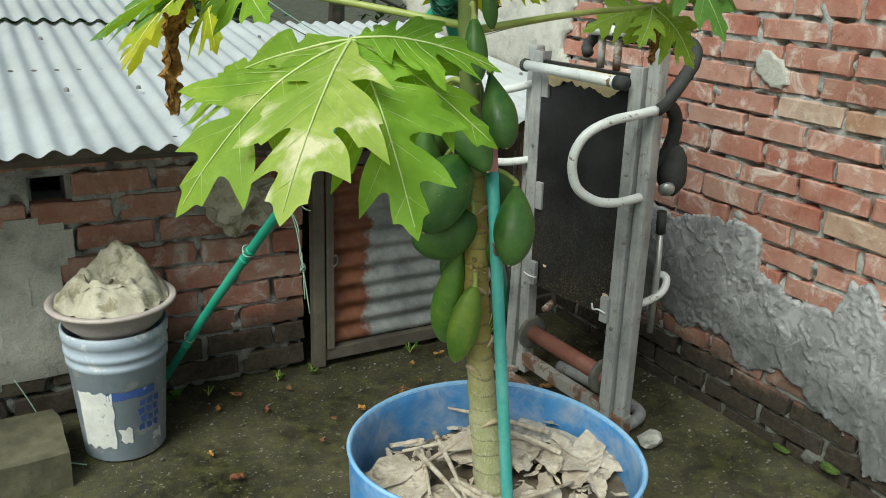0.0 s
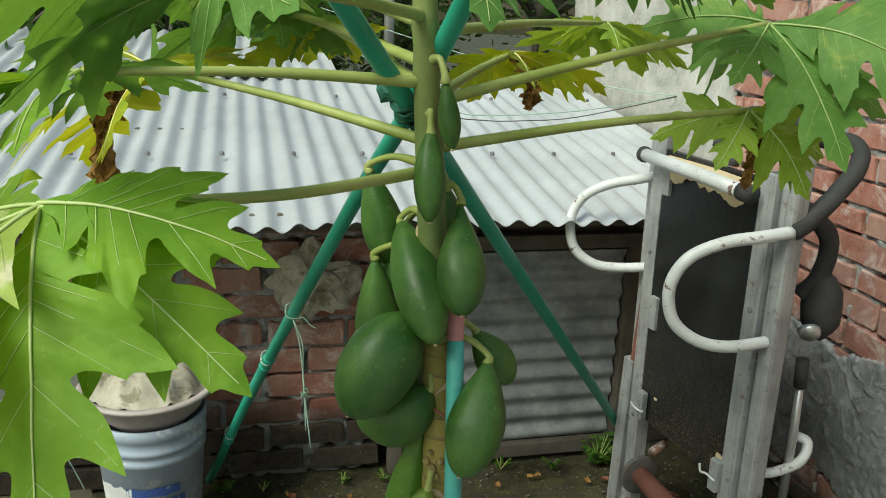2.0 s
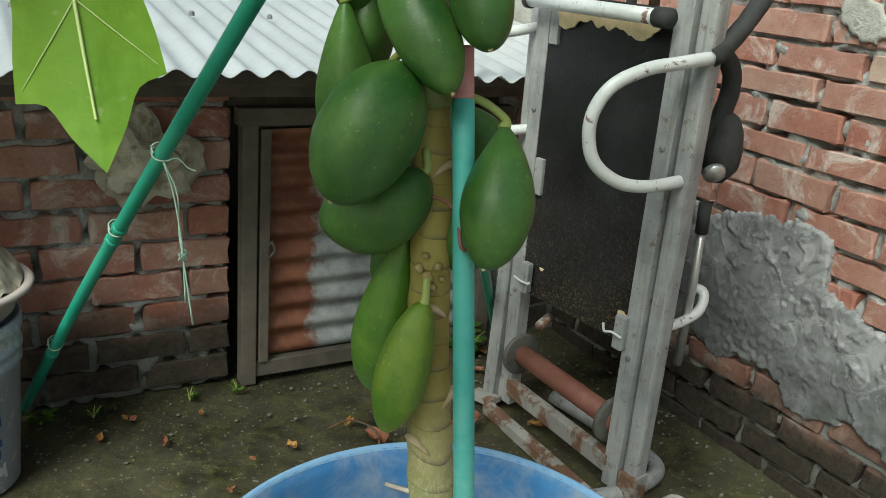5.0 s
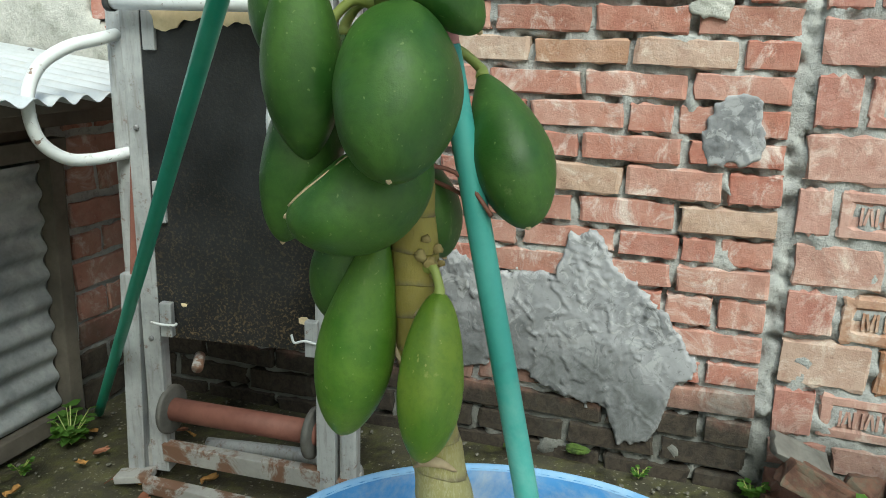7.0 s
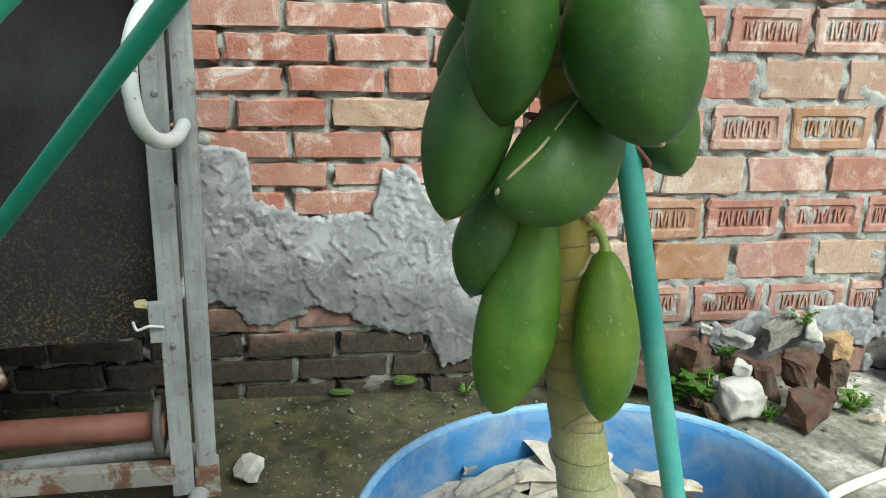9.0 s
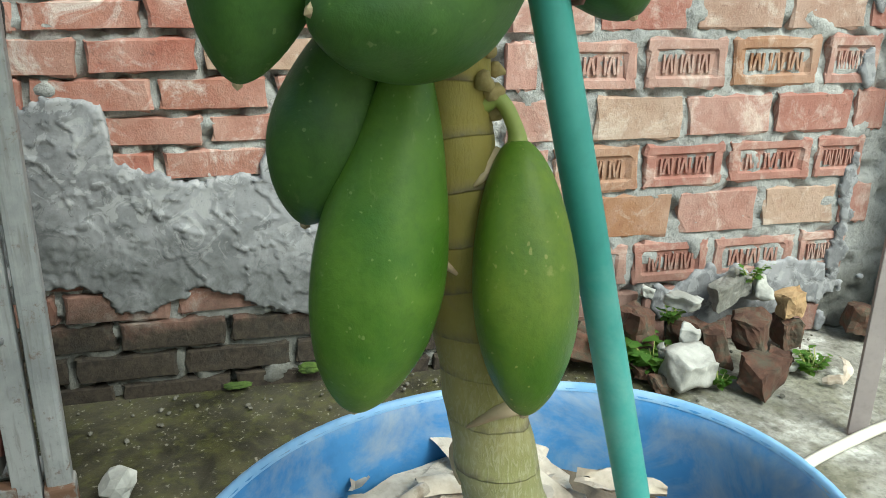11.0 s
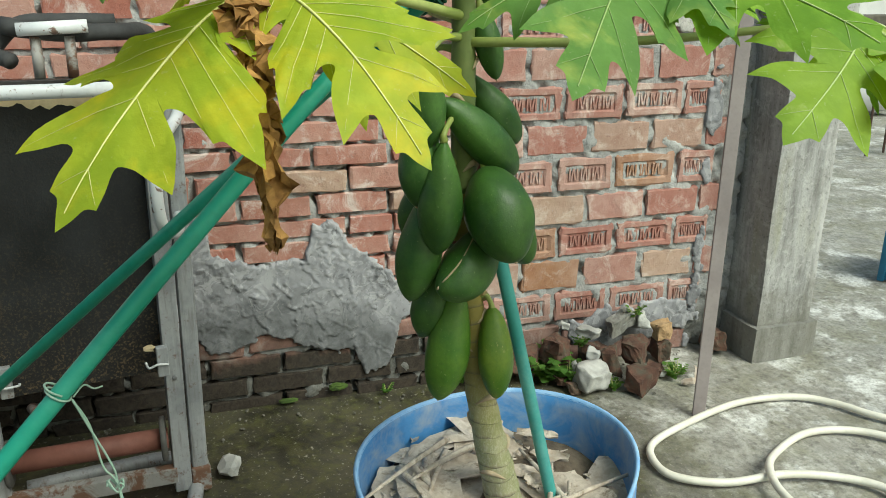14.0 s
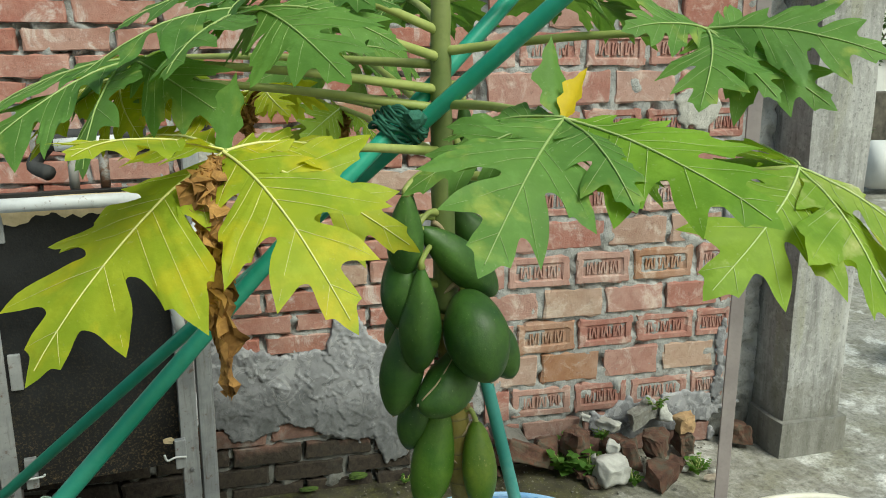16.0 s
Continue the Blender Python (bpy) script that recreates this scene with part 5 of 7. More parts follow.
def lobed_leaf(c, tips, material, seed, label="", wide=1.0, arch=0.16, lean=0.75, face=None):
    """A palmate leaf: one lobe from the heart c to each tip, arched on the way, its side lobes drooping from the midrib."""
    rn = random.Random(seed)
    c = Vector(c)
    out = c - stem_at(c.z)
    out.z = 0
    up = Vector(face or Vector((0, 0, 1)) + out.normalized() * lean).normalized()  # the blade faces up and away from the stem
    bm, vm = bmesh.new(), bmesh.new()
    for k, tip in enumerate(tips):
        tip = Vector(tip)
        d = tip - c
        L = d.length * 1.04
        ctrl = c + d * 0.45 + up * L * arch * rn.uniform(0.85, 1.15)
        roll = rn.uniform(-0.25, 0.25)
        fold = rn.uniform(0.04, 0.16)
        bow = rn.uniform(-0.05, 0.05)

        def place(s, w, lift=0.0):
            t = min(max(s / L, 0.0), 1.0)
            p = c * (1 - t) ** 2 + ctrl * 2 * t * (1 - t) + tip * t * t
            g = ((ctrl - c) * (1 - t) + (tip - ctrl) * t).normalized()
            side = g.cross(up)
            side = side.normalized() if side.length > 0.05 else g.orthogonal().normalized()
            nrm = side.cross(g)
            r = roll * min(t * 1.6, 1)
            side, nrm = side * math.cos(r) + nrm * math.sin(r), nrm * math.cos(r) - side * math.sin(r)
            q = Vector((s / L * 3.0, w / L * 3.0, seed * 1.3 + k * 2.7))
            wave = (0.055 * noise.noise(q) + 0.022 * noise.noise(q * 3.0)) * L * min(abs(w) / L * 5 + 0.15, 1)
            h = -fold * abs(w) - 0.9 * fold * w * w / L + wave + lift + 0.0012 * (k % 3)
            return p + side * (w + bow * L * math.sin(math.pi * t)) + nrm * h

        mv = [bm.verts.new(place(0, 0))] + [bm.verts.new(place(m0 * L, 0)) for _, _, m0, _ in LOBE] + [bm.verts.new(place(L, 0))]
        for sgn in (-1, 1):
            grow = [rn.uniform(0.80, 1.16) for _ in range(4)]
            push = [rn.uniform(-0.045, 0.045) for _ in range(4)]

            def edge(i, f):
                s, w, m0, g = LOBE[i]
                far = max(w - 0.09, 0) / 0.2
                s = s + push[g] * far
                w = w * (1 + (grow[g] - 1) * min(far * 1.5, 1)) * wide
                return place((f * s + (1 - f) * m0) * L, sgn * f * w * L)

            n = len(LOBE)
            cols = [mv[1:-1]] + [[bm.verts.new(edge(i, f)) for i in range(n)] for f in (0.36, 0.7, 1.0)]
            for c0, c1 in zip(cols, cols[1:]):
                for q in range(n - 1):
                    f4 = (c0[q], c0[q + 1], c1[q + 1], c1[q])
                    bm.faces.new(f4 if sgn > 0 else f4[::-1])
                for tri in ((mv[0], c0[0], c1[0]), (c0[-1], mv[-1], c1[-1])):
                    bm.faces.new(tri if sgn > 0 else tri[::-1])
            for tp in TIPS:
                lift = Vector((0, 0, 0.0009))
                tube(vm, [edge(tp, f) + lift for f in (0.0, 0.3, 0.6, 0.9)], [0.0008, 0.0006, 0.0004, 0.0002] if LOBE[tp][1] in MAIN else [0.00035, 0.0003, 0.00025, 0.0001], 4, False)
        rib = [place(t * L / 20, 0, 0.0009) for t in range(20)]
        tube(vm, rib, [0.0020 - 0.00008 * i for i in range(20)], 5, False)
    ob = part("leaf", bm, material, tree, label, smooth=True)
    part("vein", vm, M_VEIN_YELLOW if material is M_LEAF_YELLOW else M_VEIN_PALE if material in (M_LEAF_WORN, M_LEAF_FRESH, M_LEAF_LIGHT) else M_VEIN, ob, "", smooth=True)
    return ob


def around(c, forward, size, drop, seed, n=7, spread=290.0):
    """Lobe tips fanned about a leaf's heart, the middle one longest; drop is how far they hang as a share of size."""
    rn = random.Random(seed)
    a0 = math.atan2(forward[1], forward[0])
    out = []
    for i in range(n):
        u = i / (n - 1) * 2 - 1
        a = a0 + radians(spread / 2) * u + rn.uniform(-0.12, 0.12)
        l = size * (1.0 - 0.40 * abs(u) ** 1.5) * rn.uniform(0.92, 1.06)
        z = drop * rn.uniform(0.75, 1.2)
        k = math.sqrt(max(1 - z * z, 0.1))
        out.append((c[0] + l * k * math.cos(a), c[1] + l * k * math.sin(a), c[2] - l * z))
    return out


def petiole(z, c, sag=0.0, r0=0.0082, r1=0.0048, up=0.006):
    s = stem_at(z)
    c = Vector(c)
    mid = s.lerp(c, 0.5) + Vector((0, 0, up))
    pts = smooth_path([s, mid, c], 8)
    n = len(pts)
    bm = bmesh.new()
    tube(bm, pts, [r0 + (r1 - r0) * i / (n - 1) for i in range(n)], 10)
    part("leaf_stalk", bm, M_PETIOLE, tree, "", smooth=True)


HEART_A, HEART_Y, HEART_N, HEART_U = (0.403, 1.175, 1.413), (0.420, 1.893, 1.458), (0.385, 1.508, 1.486), (0.528, 1.245, 1.588)
HEART_T, HEART_R, HEART_D = (0.80, 1.362, 1.655), (1.343, 1.640, 1.568), (1.340, 1.655, 1.435)
petiole(1.361, HEART_A, up=-0.012)
lobed_leaf(HEART_A, [(0.416, 1.012, 1.200), (0.561, 1.075, 1.285), (0.585, 1.112, 1.375), (0.556, 1.210, 1.400)], M_LEAF_FRESH, 1, "large fresh green leaf")
lobed_leaf(HEART_A, [(0.250, 1.012, 1.238)], M_LEAF_WORN, 81, "pale blotched lobe of the large leaf", 1.05)
lobed_leaf(HEART_A, [(0.175, 1.165, 1.214), (0.240, 1.400, 1.300)], M_LEAF_LIGHT, 82, "light green lobes of the large leaf")
petiole(1.400, HEART_Y)
lobed_leaf(HEART_Y, [(0.285, 2.088, 1.256)], M_LEAF_YELLOW, 21, "broad yellow-green lobe of the ageing leaf", 1.08)
lobed_leaf(HEART_Y, [(0.222, 1.775, 1.303), (0.370, 1.683, 1.342), (0.240, 2.020, 1.475), (0.477, 1.733, 1.444), (0.590, 2.010, 1.450)], M_LEAF_YELLOW, 2, "yellow ageing leaf with a dead lobe", 0.9)
petiole(1.477, HEART_N)
lobed_leaf(HEART_N, [(0.163, 1.674, 1.368), (0.376, 1.702, 1.406), (0.520, 1.620, 1.450), (0.195, 1.505, 1.412)], M_LEAF_MID, 3, "large green leaf with yellow edges", 0.9)
lobed_leaf(HEART_N, [(0.135, 1.384, 1.401), (0.350, 1.330, 1.420)], M_LEAF_FRESH, 31, "paler blotched lobes of the large green leaf", 0.95)
petiole(1.560, HEART_U)
lobed_leaf(HEART_U, [(0.375, 1.340, 1.491), (0.395, 1.215, 1.497), (0.380, 1.068, 1.548), (0.470, 1.400, 1.586), (0.385, 1.140, 1.486), (0.600, 1.080, 1.570)], M_LEAF_MID, 4, "green upper leaf", 1.0, 0.16, 0.75, (-0.7, 0.25, 0.7))
petiole(1.640, HEART_T)
lobed_leaf(HEART_T, [(0.768, 1.190, 1.557), (0.640, 1.210, 1.600), (0.950, 1.240, 1.590), (0.590, 1.370, 1.610), (1.010, 1.390, 1.620)], M_LEAF, 5, "green top leaf")
petiole(1.450, HEART_R)
lobed_leaf(HEART_R, [(1.395, 1.480, 1.370), (1.240, 1.560, 1.480), (1.560, 1.610, 1.430), (1.500, 1.440, 1.490), (1.180, 1.740, 1.550), (1.350, 1.870, 1.480)], M_LEAF_MID, 6, "green leaf reaching towards the brick wall", face=(-0.35, -0.75, 0.55))
petiole(1.391, HEART_D)
lobed_leaf(HEART_D, [(1.430, 1.592, 1.302), (1.255, 1.590, 1.350), (1.418, 1.820, 1.333), (1.230, 1.760, 1.370), (1.530, 1.700, 1.350)], M_LEAF_LIGHT, 7, "light green leaf with a dead brown lobe", face=(-0.30, -0.70, 0.60))
# height on the stem, heart, direction, size, hang, material
LEAVES = [
    (1.500, (0.610, 2.000, 1.555), (-0.6, 0.8), 0.27, 0.42, M_LEAF_MID, "green leaf"),
    (1.550, (0.580, 1.840, 1.615), (-0.9, 0.4), 0.26, 0.35, M_LEAF_MID, "green upper leaf"),
    (1.590, (0.700, 1.780, 1.660), (-0.2, 1.0), 0.25, 0.30, M_LEAF, "green upper leaf"),
    (1.600, (1.080, 1.560, 1.660), (1.0, 0.1), 0.25, 0.32, M_LEAF, "green upper leaf"),
    (1.450, (1.000, 1.830, 1.500), (0.6, 0.8), 0.20, 0.45, M_LEAF_YELLOW, "yellowing leaf with a dead brown lobe"),
    (1.470, (0.700, 2.020, 1.530), (-0.1, 1.0), 0.20, 0.45, M_LEAF_YELLOW, "yellowing leaf"),
    (1.540, (1.260, 2.050, 1.550), (0.7, 0.6), 0.24, 0.40, M_LEAF_LIGHT, "light green leaf"),
]
for i, (z, c, f, size, hang, m_, lab) in enumerate(LEAVES):
    petiole(z, c)
    lobed_leaf(c, around(c, f, size, hang, i + 20), m_, i + 20, lab)


def spear_lobe(c, tip, width, material, seed, label):
    """A narrow folded lobe standing up from the leaf's heart."""
    c, tip = Vector(c), Vector(tip)
    d = tip - c
    side = d.cross(Vector((1, 0.2, 0))).normalized()
    out = side.cross(d).normalized()
    bm = bmesh.new()
    rows = []
    for i in range(15):
        u = i / 14
        w = width * (0.12 + math.sin(math.pi * min(u * 0.85 + 0.1, 1)) ** 1.2) * (1 + 0.25 * math.sin(u * 19 + seed)) * (1 - u ** 6)
        p = c + d * u + out * 0.08 * d.length * math.sin(u * 2.2)
        rows.append([bm.verts.new(p + side * w * v + out * abs(v) * w * 0.45) for v in (-0.5, -0.25, 0, 0.25, 0.5)])
    for r0, r1 in zip(rows, rows[1:]):
        for k in range(4):
            bm.faces.new((r0[k], r0[k + 1], r1[k + 1], r1[k]))
    part("leaf", bm, material, tree, label, smooth=True)


spear_lobe(HEART_Y, (0.420, 1.872, 1.545), 0.030, M_LEAF_MID, 1, "upturned green lobe")
spear_lobe(HEART_N, (0.399, 1.471, 1.545), 0.026, M_LEAF_GOLD, 3, "small upturned golden lobe")
spear_lobe(HEART_N, (0.440, 1.500, 1.585), 0.040, M_LEAF_MID, 4, "upturned green lobe")
# dead lobes
def dead_lobe(points, wide, seed):
    """A shrivelled hanging leaf lobe: crumpled strips that taper and fray."""
    pts = smooth_path(points, 10)
    n = len(pts)
    bm = bmesh.new()
    amp = 0.013 * min(wide / 0.05, 1.0)
    for layer in range(4):
        rows = []
        last = n if layer < 2 else int(n * (0.8 if layer == 2 else 0.6))
        for i, p in enumerate(pts[:last]):
            u = i / (last - 1)
            w = wide * (0.16 + 0.84 * math.exp(-((u - 0.36) / 0.20) ** 2) + 0.62 * math.exp(-((u - 0.82) / 0.15) ** 2)) * (1 + 0.8 * noise.noise(Vector((u * 11, layer * 3.1, seed))))
            row = []
            for j in range(11):
                v = j / 10 - 0.5
                q = Vector((u * 9 + seed, v * 6, layer * 4.0))
                a = layer * 0.8 + 1.3 * noise.noise(q)
                fray = 1 + 0.7 * noise.noise(Vector((u * 26, v * 2, seed + layer)))
                row.append(bm.verts.new(p + Vector((math.cos(a) * v * w * fray + amp * noise.noise(q * 2.1), math.sin(a) * v * w * fray + amp * noise.noise(q * 1.7 + Vector((3, 0, 0))), amp * noise.noise(q * 2.6)))))
            rows.append(row)
        for r0, r1 in zip(rows, rows[1:]):
            for j in range(10):
                bm.faces.new((r0[j], r0[j + 1], r1[j + 1], r1[j]))
    part("dead_lobe", bm, M_DRY, tree, "shrivelled brown dead leaf lobe")


dead_lobe([(0.410, 1.900, 1.452), (0.372, 1.910, 1.432), (0.346, 1.910, 1.37), (0.338, 1.906, 1.30), (0.338, 1.902, 1.205)], 0.052, 1.0)
dead_lobe([(1.340, 1.655, 1.432), (1.352, 1.652, 1.40), (1.356, 1.650, 1.36), (1.352, 1.650, 1.310)], 0.036, 2.0)
dead_lobe([(1.00, 1.83, 1.50), (1.035, 1.85, 1.48), (1.05, 1.86, 1.44), (1.046, 1.861, 1.404)], 0.04, 3.0)

# ---- support poles ----
def pole(name, a, b, r, material, label, nodes=()):
    a, b = Vector(a), Vector(b)
    ob = None
    bm = bmesh.new()
    pts = [a.lerp(b, i / 24) for i in range(25)]
    tube(bm, pts, r, 16)
    for t in nodes:
        tube(bm, [a.lerp(b, t - 0.006), a.lerp(b, t - 0.003), a.lerp(b, t + 0.003), a.lerp(b, t + 0.006)], [r, r + 0.003, r + 0.003, r], 16)
    return tagged(part(name, bm, material, smooth=True), label, "pole", "support poles")


POLE_A = smooth_path([(0.428, 2.985, 0.02), (0.575, 2.479, 0.60), (0.730, 1.893, 1.20), (0.795, 1.630, 1.445), (0.860, 1.310, 1.760)], 12)


def pole_a(z):
    """The first pole's axis at a height."""
    for a, b in zip(POLE_A, POLE_A[1:]):
        if a.z <= z <= b.z:
            return a.lerp(b, (z - a.z) / (b.z - a.z))
    return POLE_A[-1]


bm = bmesh.new()
tube(bm, POLE_A, 0.0135, 16)
for z in (0.300, 0.700, 0.735):
    tube(bm, [pole_a(z + q) for q in (-0.006, -0.003, 0.003, 0.006)], [0.0135, 0.0158, 0.0158, 0.0135], 16)
tagged(part("support_pole", bm, M_PIPE, smooth=True), "green plastic pipe propping the papaya stem, foot beside the bucket", "pole", "support poles")
pole("support_pole", (1.940, 2.940, 0.02), (0.518, 1.296, 1.765), 0.0135, M_PIPE, "green plastic pipe propping the papaya stem, foot beside the exercise machine", ())
stake = tagged(put_empty("stake_pipe", (0, 0, 0)), "teal plastic pipe stake in the planter, pink worn end", "pole", "support poles")
S0, S1 = Vector((0.819, 1.338, 0.42)), Vector((0.838, 1.503, 1.134))
for nm, a, b, r, m_ in (("pipe", S0, S1, 0.0122, M_STAKE), ("pipe_end", S1, S1 + (S1 - S0) * 0.075, 0.0118, M_PINK)):
    bm = bmesh.new()
    tube(bm, [a.lerp(b, i / 12) for i in range(13)], r, 16)
    part(nm, bm, m_, stake, "pink worn pipe end" if nm == "pipe_end" else "", smooth=True)

# ---- folded treadmill ----
mill = tagged(put_empty("treadmill", (0, 0, 0)), "folded rusty old treadmill frame standing upright against the wall", "exercise machine")
ML, MR = Vector((1.716, 2.545, 0.03)), Vector((1.735, 2.080, 0.03))
UP = Vector((-0.040, -0.022, 1.24))
ACROSS = (MR - ML).normalized()
BACK = Vector((0.985, 0.15, 0.08)).normalized()


def mp(u, h, back=0.0):
    """Point on the treadmill: u across from the left post, h up the post, back behind its plane."""
    return ML.lerp(MR, u) + UP * h + BACK * back


def mill_part(name, build, material, label="", smooth=False, parent=None):
    bm = bmesh.new()
    build(bm)
    return part(name, bm, material, parent or mill, label, smooth)


for u in (0.0, 1.0):
    outer = ACROSS * (0.052 if u else -0.052)
    mill_part("side_rail", lambda bm: beam(bm, mp(u, 0.0), mp(u, 0.98), 0.046, 0.016, BACK, 0.002), M_STEEL)
    mill_part("rail_flange", lambda bm: beam(bm, mp(u, 0.0, 0.018) - outer * 0.40, mp(u, 0.98, 0.018) - outer * 0.40, 0.005, 0.034, BACK, 0.001), M_STEEL)
    mill_part("rail_lip", lambda bm: beam(bm, mp(u, 0.0, 0.018) + outer * 0.40, mp(u, 0.98, 0.018) + outer * 0.40, 0.005, 0.034, BACK, 0.001), M_STEEL)
    mill_part("upright_tube", lambda bm: beam(bm, mp(u, 0.0, 0.030) + outer, mp(u, 1.03 if u else 0.99, 0.030) + outer, 0.044, 0.044, BACK, 0.009), M_STEEL)
    mill_part("foot_shoe", lambda bm: beam(bm, mp(u, -0.015, 0.025) + outer, mp(u, 0.05, 0.025) + outer, 0.054, 0.056, BACK, 0.006), M_RUSTBAR)
    for hh in (0.30, 0.72):
        mill_part("bolt", lambda bm: tube(bm, [mp(u, hh, -0.007), mp(u, hh, -0.012), mp(u, hh, -0.014)], [0.007, 0.007, 0.004], 8), M_SCREW)
mill_part("leaning_bar", lambda bm: beam(bm, mp(-0.135, 0.0, -0.012), mp(-0.105, 0.43, -0.002), 0.046, 0.028, BACK), M_STEEL)
mill_part("red_bar", lambda bm: beam(bm, mp(-0.090, 0.40, 0.0), mp(-0.03, 0.72, 0.01), 0.018, 0.020, BACK), M_ROLLER)
mill_part("deck", lambda bm: beam(bm, mp(0.5, 0.30, 0.03), mp(0.5, 0.955, 0.03), 0.42, 0.018, BACK, 0.002), M_DECK, "black rubber-faced running deck with worn flecks")


def torn(bm, top, sign, deep):
    a = []
    for i in range(41):
        u = 0.09 + 0.82 * i / 40
        w = sign * deep * (0.60 + 0.7 * noise.noise(Vector((i * 0.11, 0, 2 + top))) + 0.16 * noise.noise(Vector((i * 0.45, 3, 2))))
        a.append((bm.verts.new(mp(u, top, -0.012)), bm.verts.new(mp(u, top - w, -0.006)), bm.verts.new(mp(u, top - w, -0.001)), bm.verts.new(mp(u, top, 0.020))))
    for p, q in zip(a, a[1:]):
        for k in range(4):
            bm.faces.new((p[k], q[k], q[(k + 1) % 4], p[(k + 1) % 4]))


mill_part("torn_edge", lambda bm: torn(bm, 0.948, 1, 0.062), M_WOOD, "torn pale board edge")
bar = mill_part("top_bar", lambda bm: tube(bm, [mp(-0.03, 0.945, -0.047), mp(0.93, 0.945, -0.047)], 0.0175, 14), M_WHITE_TUBE, "white rusty top bar", True)
for u0, u1 in ((0.91, 0.99), (-0.055, -0.025)):
    mill_part("end_cap", lambda bm: tube(bm, [mp(u0, 0.945, -0.047), mp(u1, 0.945, -0.047)], 0.022, 14), M_FOAM, "black rubber cap", True, bar)
for u, grp in ((0.0, 0), (1.0, 1)):
    sgn = -0.10 if u == 0 else 0.15
    d = 0.92 if u == 0 else 1.00
    reach = Vector((-0.95, 0.26, 0.0))
    pts = [mp(u + sgn, 0.885, 0.02)] + [mp(u + sgn, hh, 0) + reach * q * d for hh, q in ((0.876, 0.05), (0.862, 0.13), (0.83, 0.205), (0.775, 0.24), (0.71, 0.225), (0.672, 0.165), (0.663, 0.09))] + [mp(u + sgn * 0.72, 0.668, 0.02)]
    mill_part("grab_handle", lambda bm: tube(bm, smooth_path(pts, 6), 0.0142, 14), M_WHITE_TUBE, "bent white rusty handle tube", True)
roller = mill_part("roller", lambda bm: tube(bm, [mp(0.06, 0.135, 0.02), mp(0.94, 0.135, 0.02)], 0.030, 20), M_ROLLER, "rusty red-brown drum roller", True)
for u0, u1 in ((0.045, 0.075), (0.895, 0.93)):
    def disc(bm):
        pts = [mp(u0, 0.135, 0.02), mp(u0 + 0.006, 0.135, 0.02), mp(u1 - 0.006, 0.135, 0.02), mp(u1, 0.135, 0.02)]
        tube(bm, pts, [0.058, 0.064, 0.064, 0.058], 28)
    mill_part("flange", disc, M_WHEEL, "grimy round flange", True, roller)
mill_part("cross_bar", lambda bm: beam(bm, mp(0.03, 0.048, 0.0), mp(0.97, 0.048, 0.0), 0.05, 0.03, BACK), M_RUSTBAR, "rusty grey cross bar")
mill_part("foot_bar", lambda bm: beam(bm, mp(-0.03, -0.005, -0.062), mp(1.02, -0.005, -0.075), 0.034, 0.034, BACK), M_RUSTBAR, "rusty grey foot bar on the floor")
mill_part("corner_plate", lambda bm: beam(bm, mp(-0.22, -0.004, -0.055), mp(-0.02, 0.004, -0.035), 0.052, 0.020, (0, 0, 1)), M_RUSTBAR, "rusted corner plate")
E0 = mp(1.02, 0.0, -0.09)
E0.z = 0.026
LOOP = [E0, E0 + Vector((0.09, -0.01, 0)), E0 + Vector((0.20, 0.0, 0)), E0 + Vector((0.265, 0.035, 0)), E0 + Vector((0.28, 0.10, 0)), E0 + Vector((0.27, 0.2, 0)), E0 + Vector((0.25, 0.34, 0)), E0 + Vector((0.23, 0.46, 0))]
mill_part("base_loop", lambda bm: tube(bm, smooth_path(LOOP, 6), 0.022, 12), M_STEEL, "grey bent base tube", True)
for u in (0.14, 0.93):
    mill_part("torn_scrap", lambda bm: rough_lump(bm, mp(u + (0.04 if u < 0.5 else -0.05), 0.372, 0.008), (0.004, 0.016, 0.009), u * 9, 2, 0.7), M_WOOD, "torn pale board scrap")
    mill_part("hook", lambda bm: tube(bm, smooth_path([mp(u + 0.04, 0.345, -0.032), mp(u - 0.02, 0.35, -0.038), mp(u - 0.07, 0.345, -0.04), mp(u - 0.085, 0.36, -0.04)] if u > 0.5 else [mp(u - 0.10, 0.345, -0.035), mp(u - 0.03, 0.345, -0.04), mp(u + 0.04, 0.345, -0.035), mp(u + 0.05, 0.35, -0.035)], 4), 0.0032, 6), M_WHITE_TUBE, "white wire hook", True)
    mill_part("hinge_block", lambda bm: beam(bm, mp(u - (0.02 if u < 0.5 else -0.01), 0.315, -0.02), mp(u - (0.02 if u < 0.5 else -0.01), 0.385, -0.02), 0.03, 0.02, BACK), M_STEEL)
for h0, h1 in ((0.54, 0.62), (0.86, 0.93)):
    mill_part("side_bracket", lambda bm: beam(bm, mp(0.10, h0, 0.0), mp(0.10, h1, 0.0), 0.03, 0.02, BACK), M_STEEL)
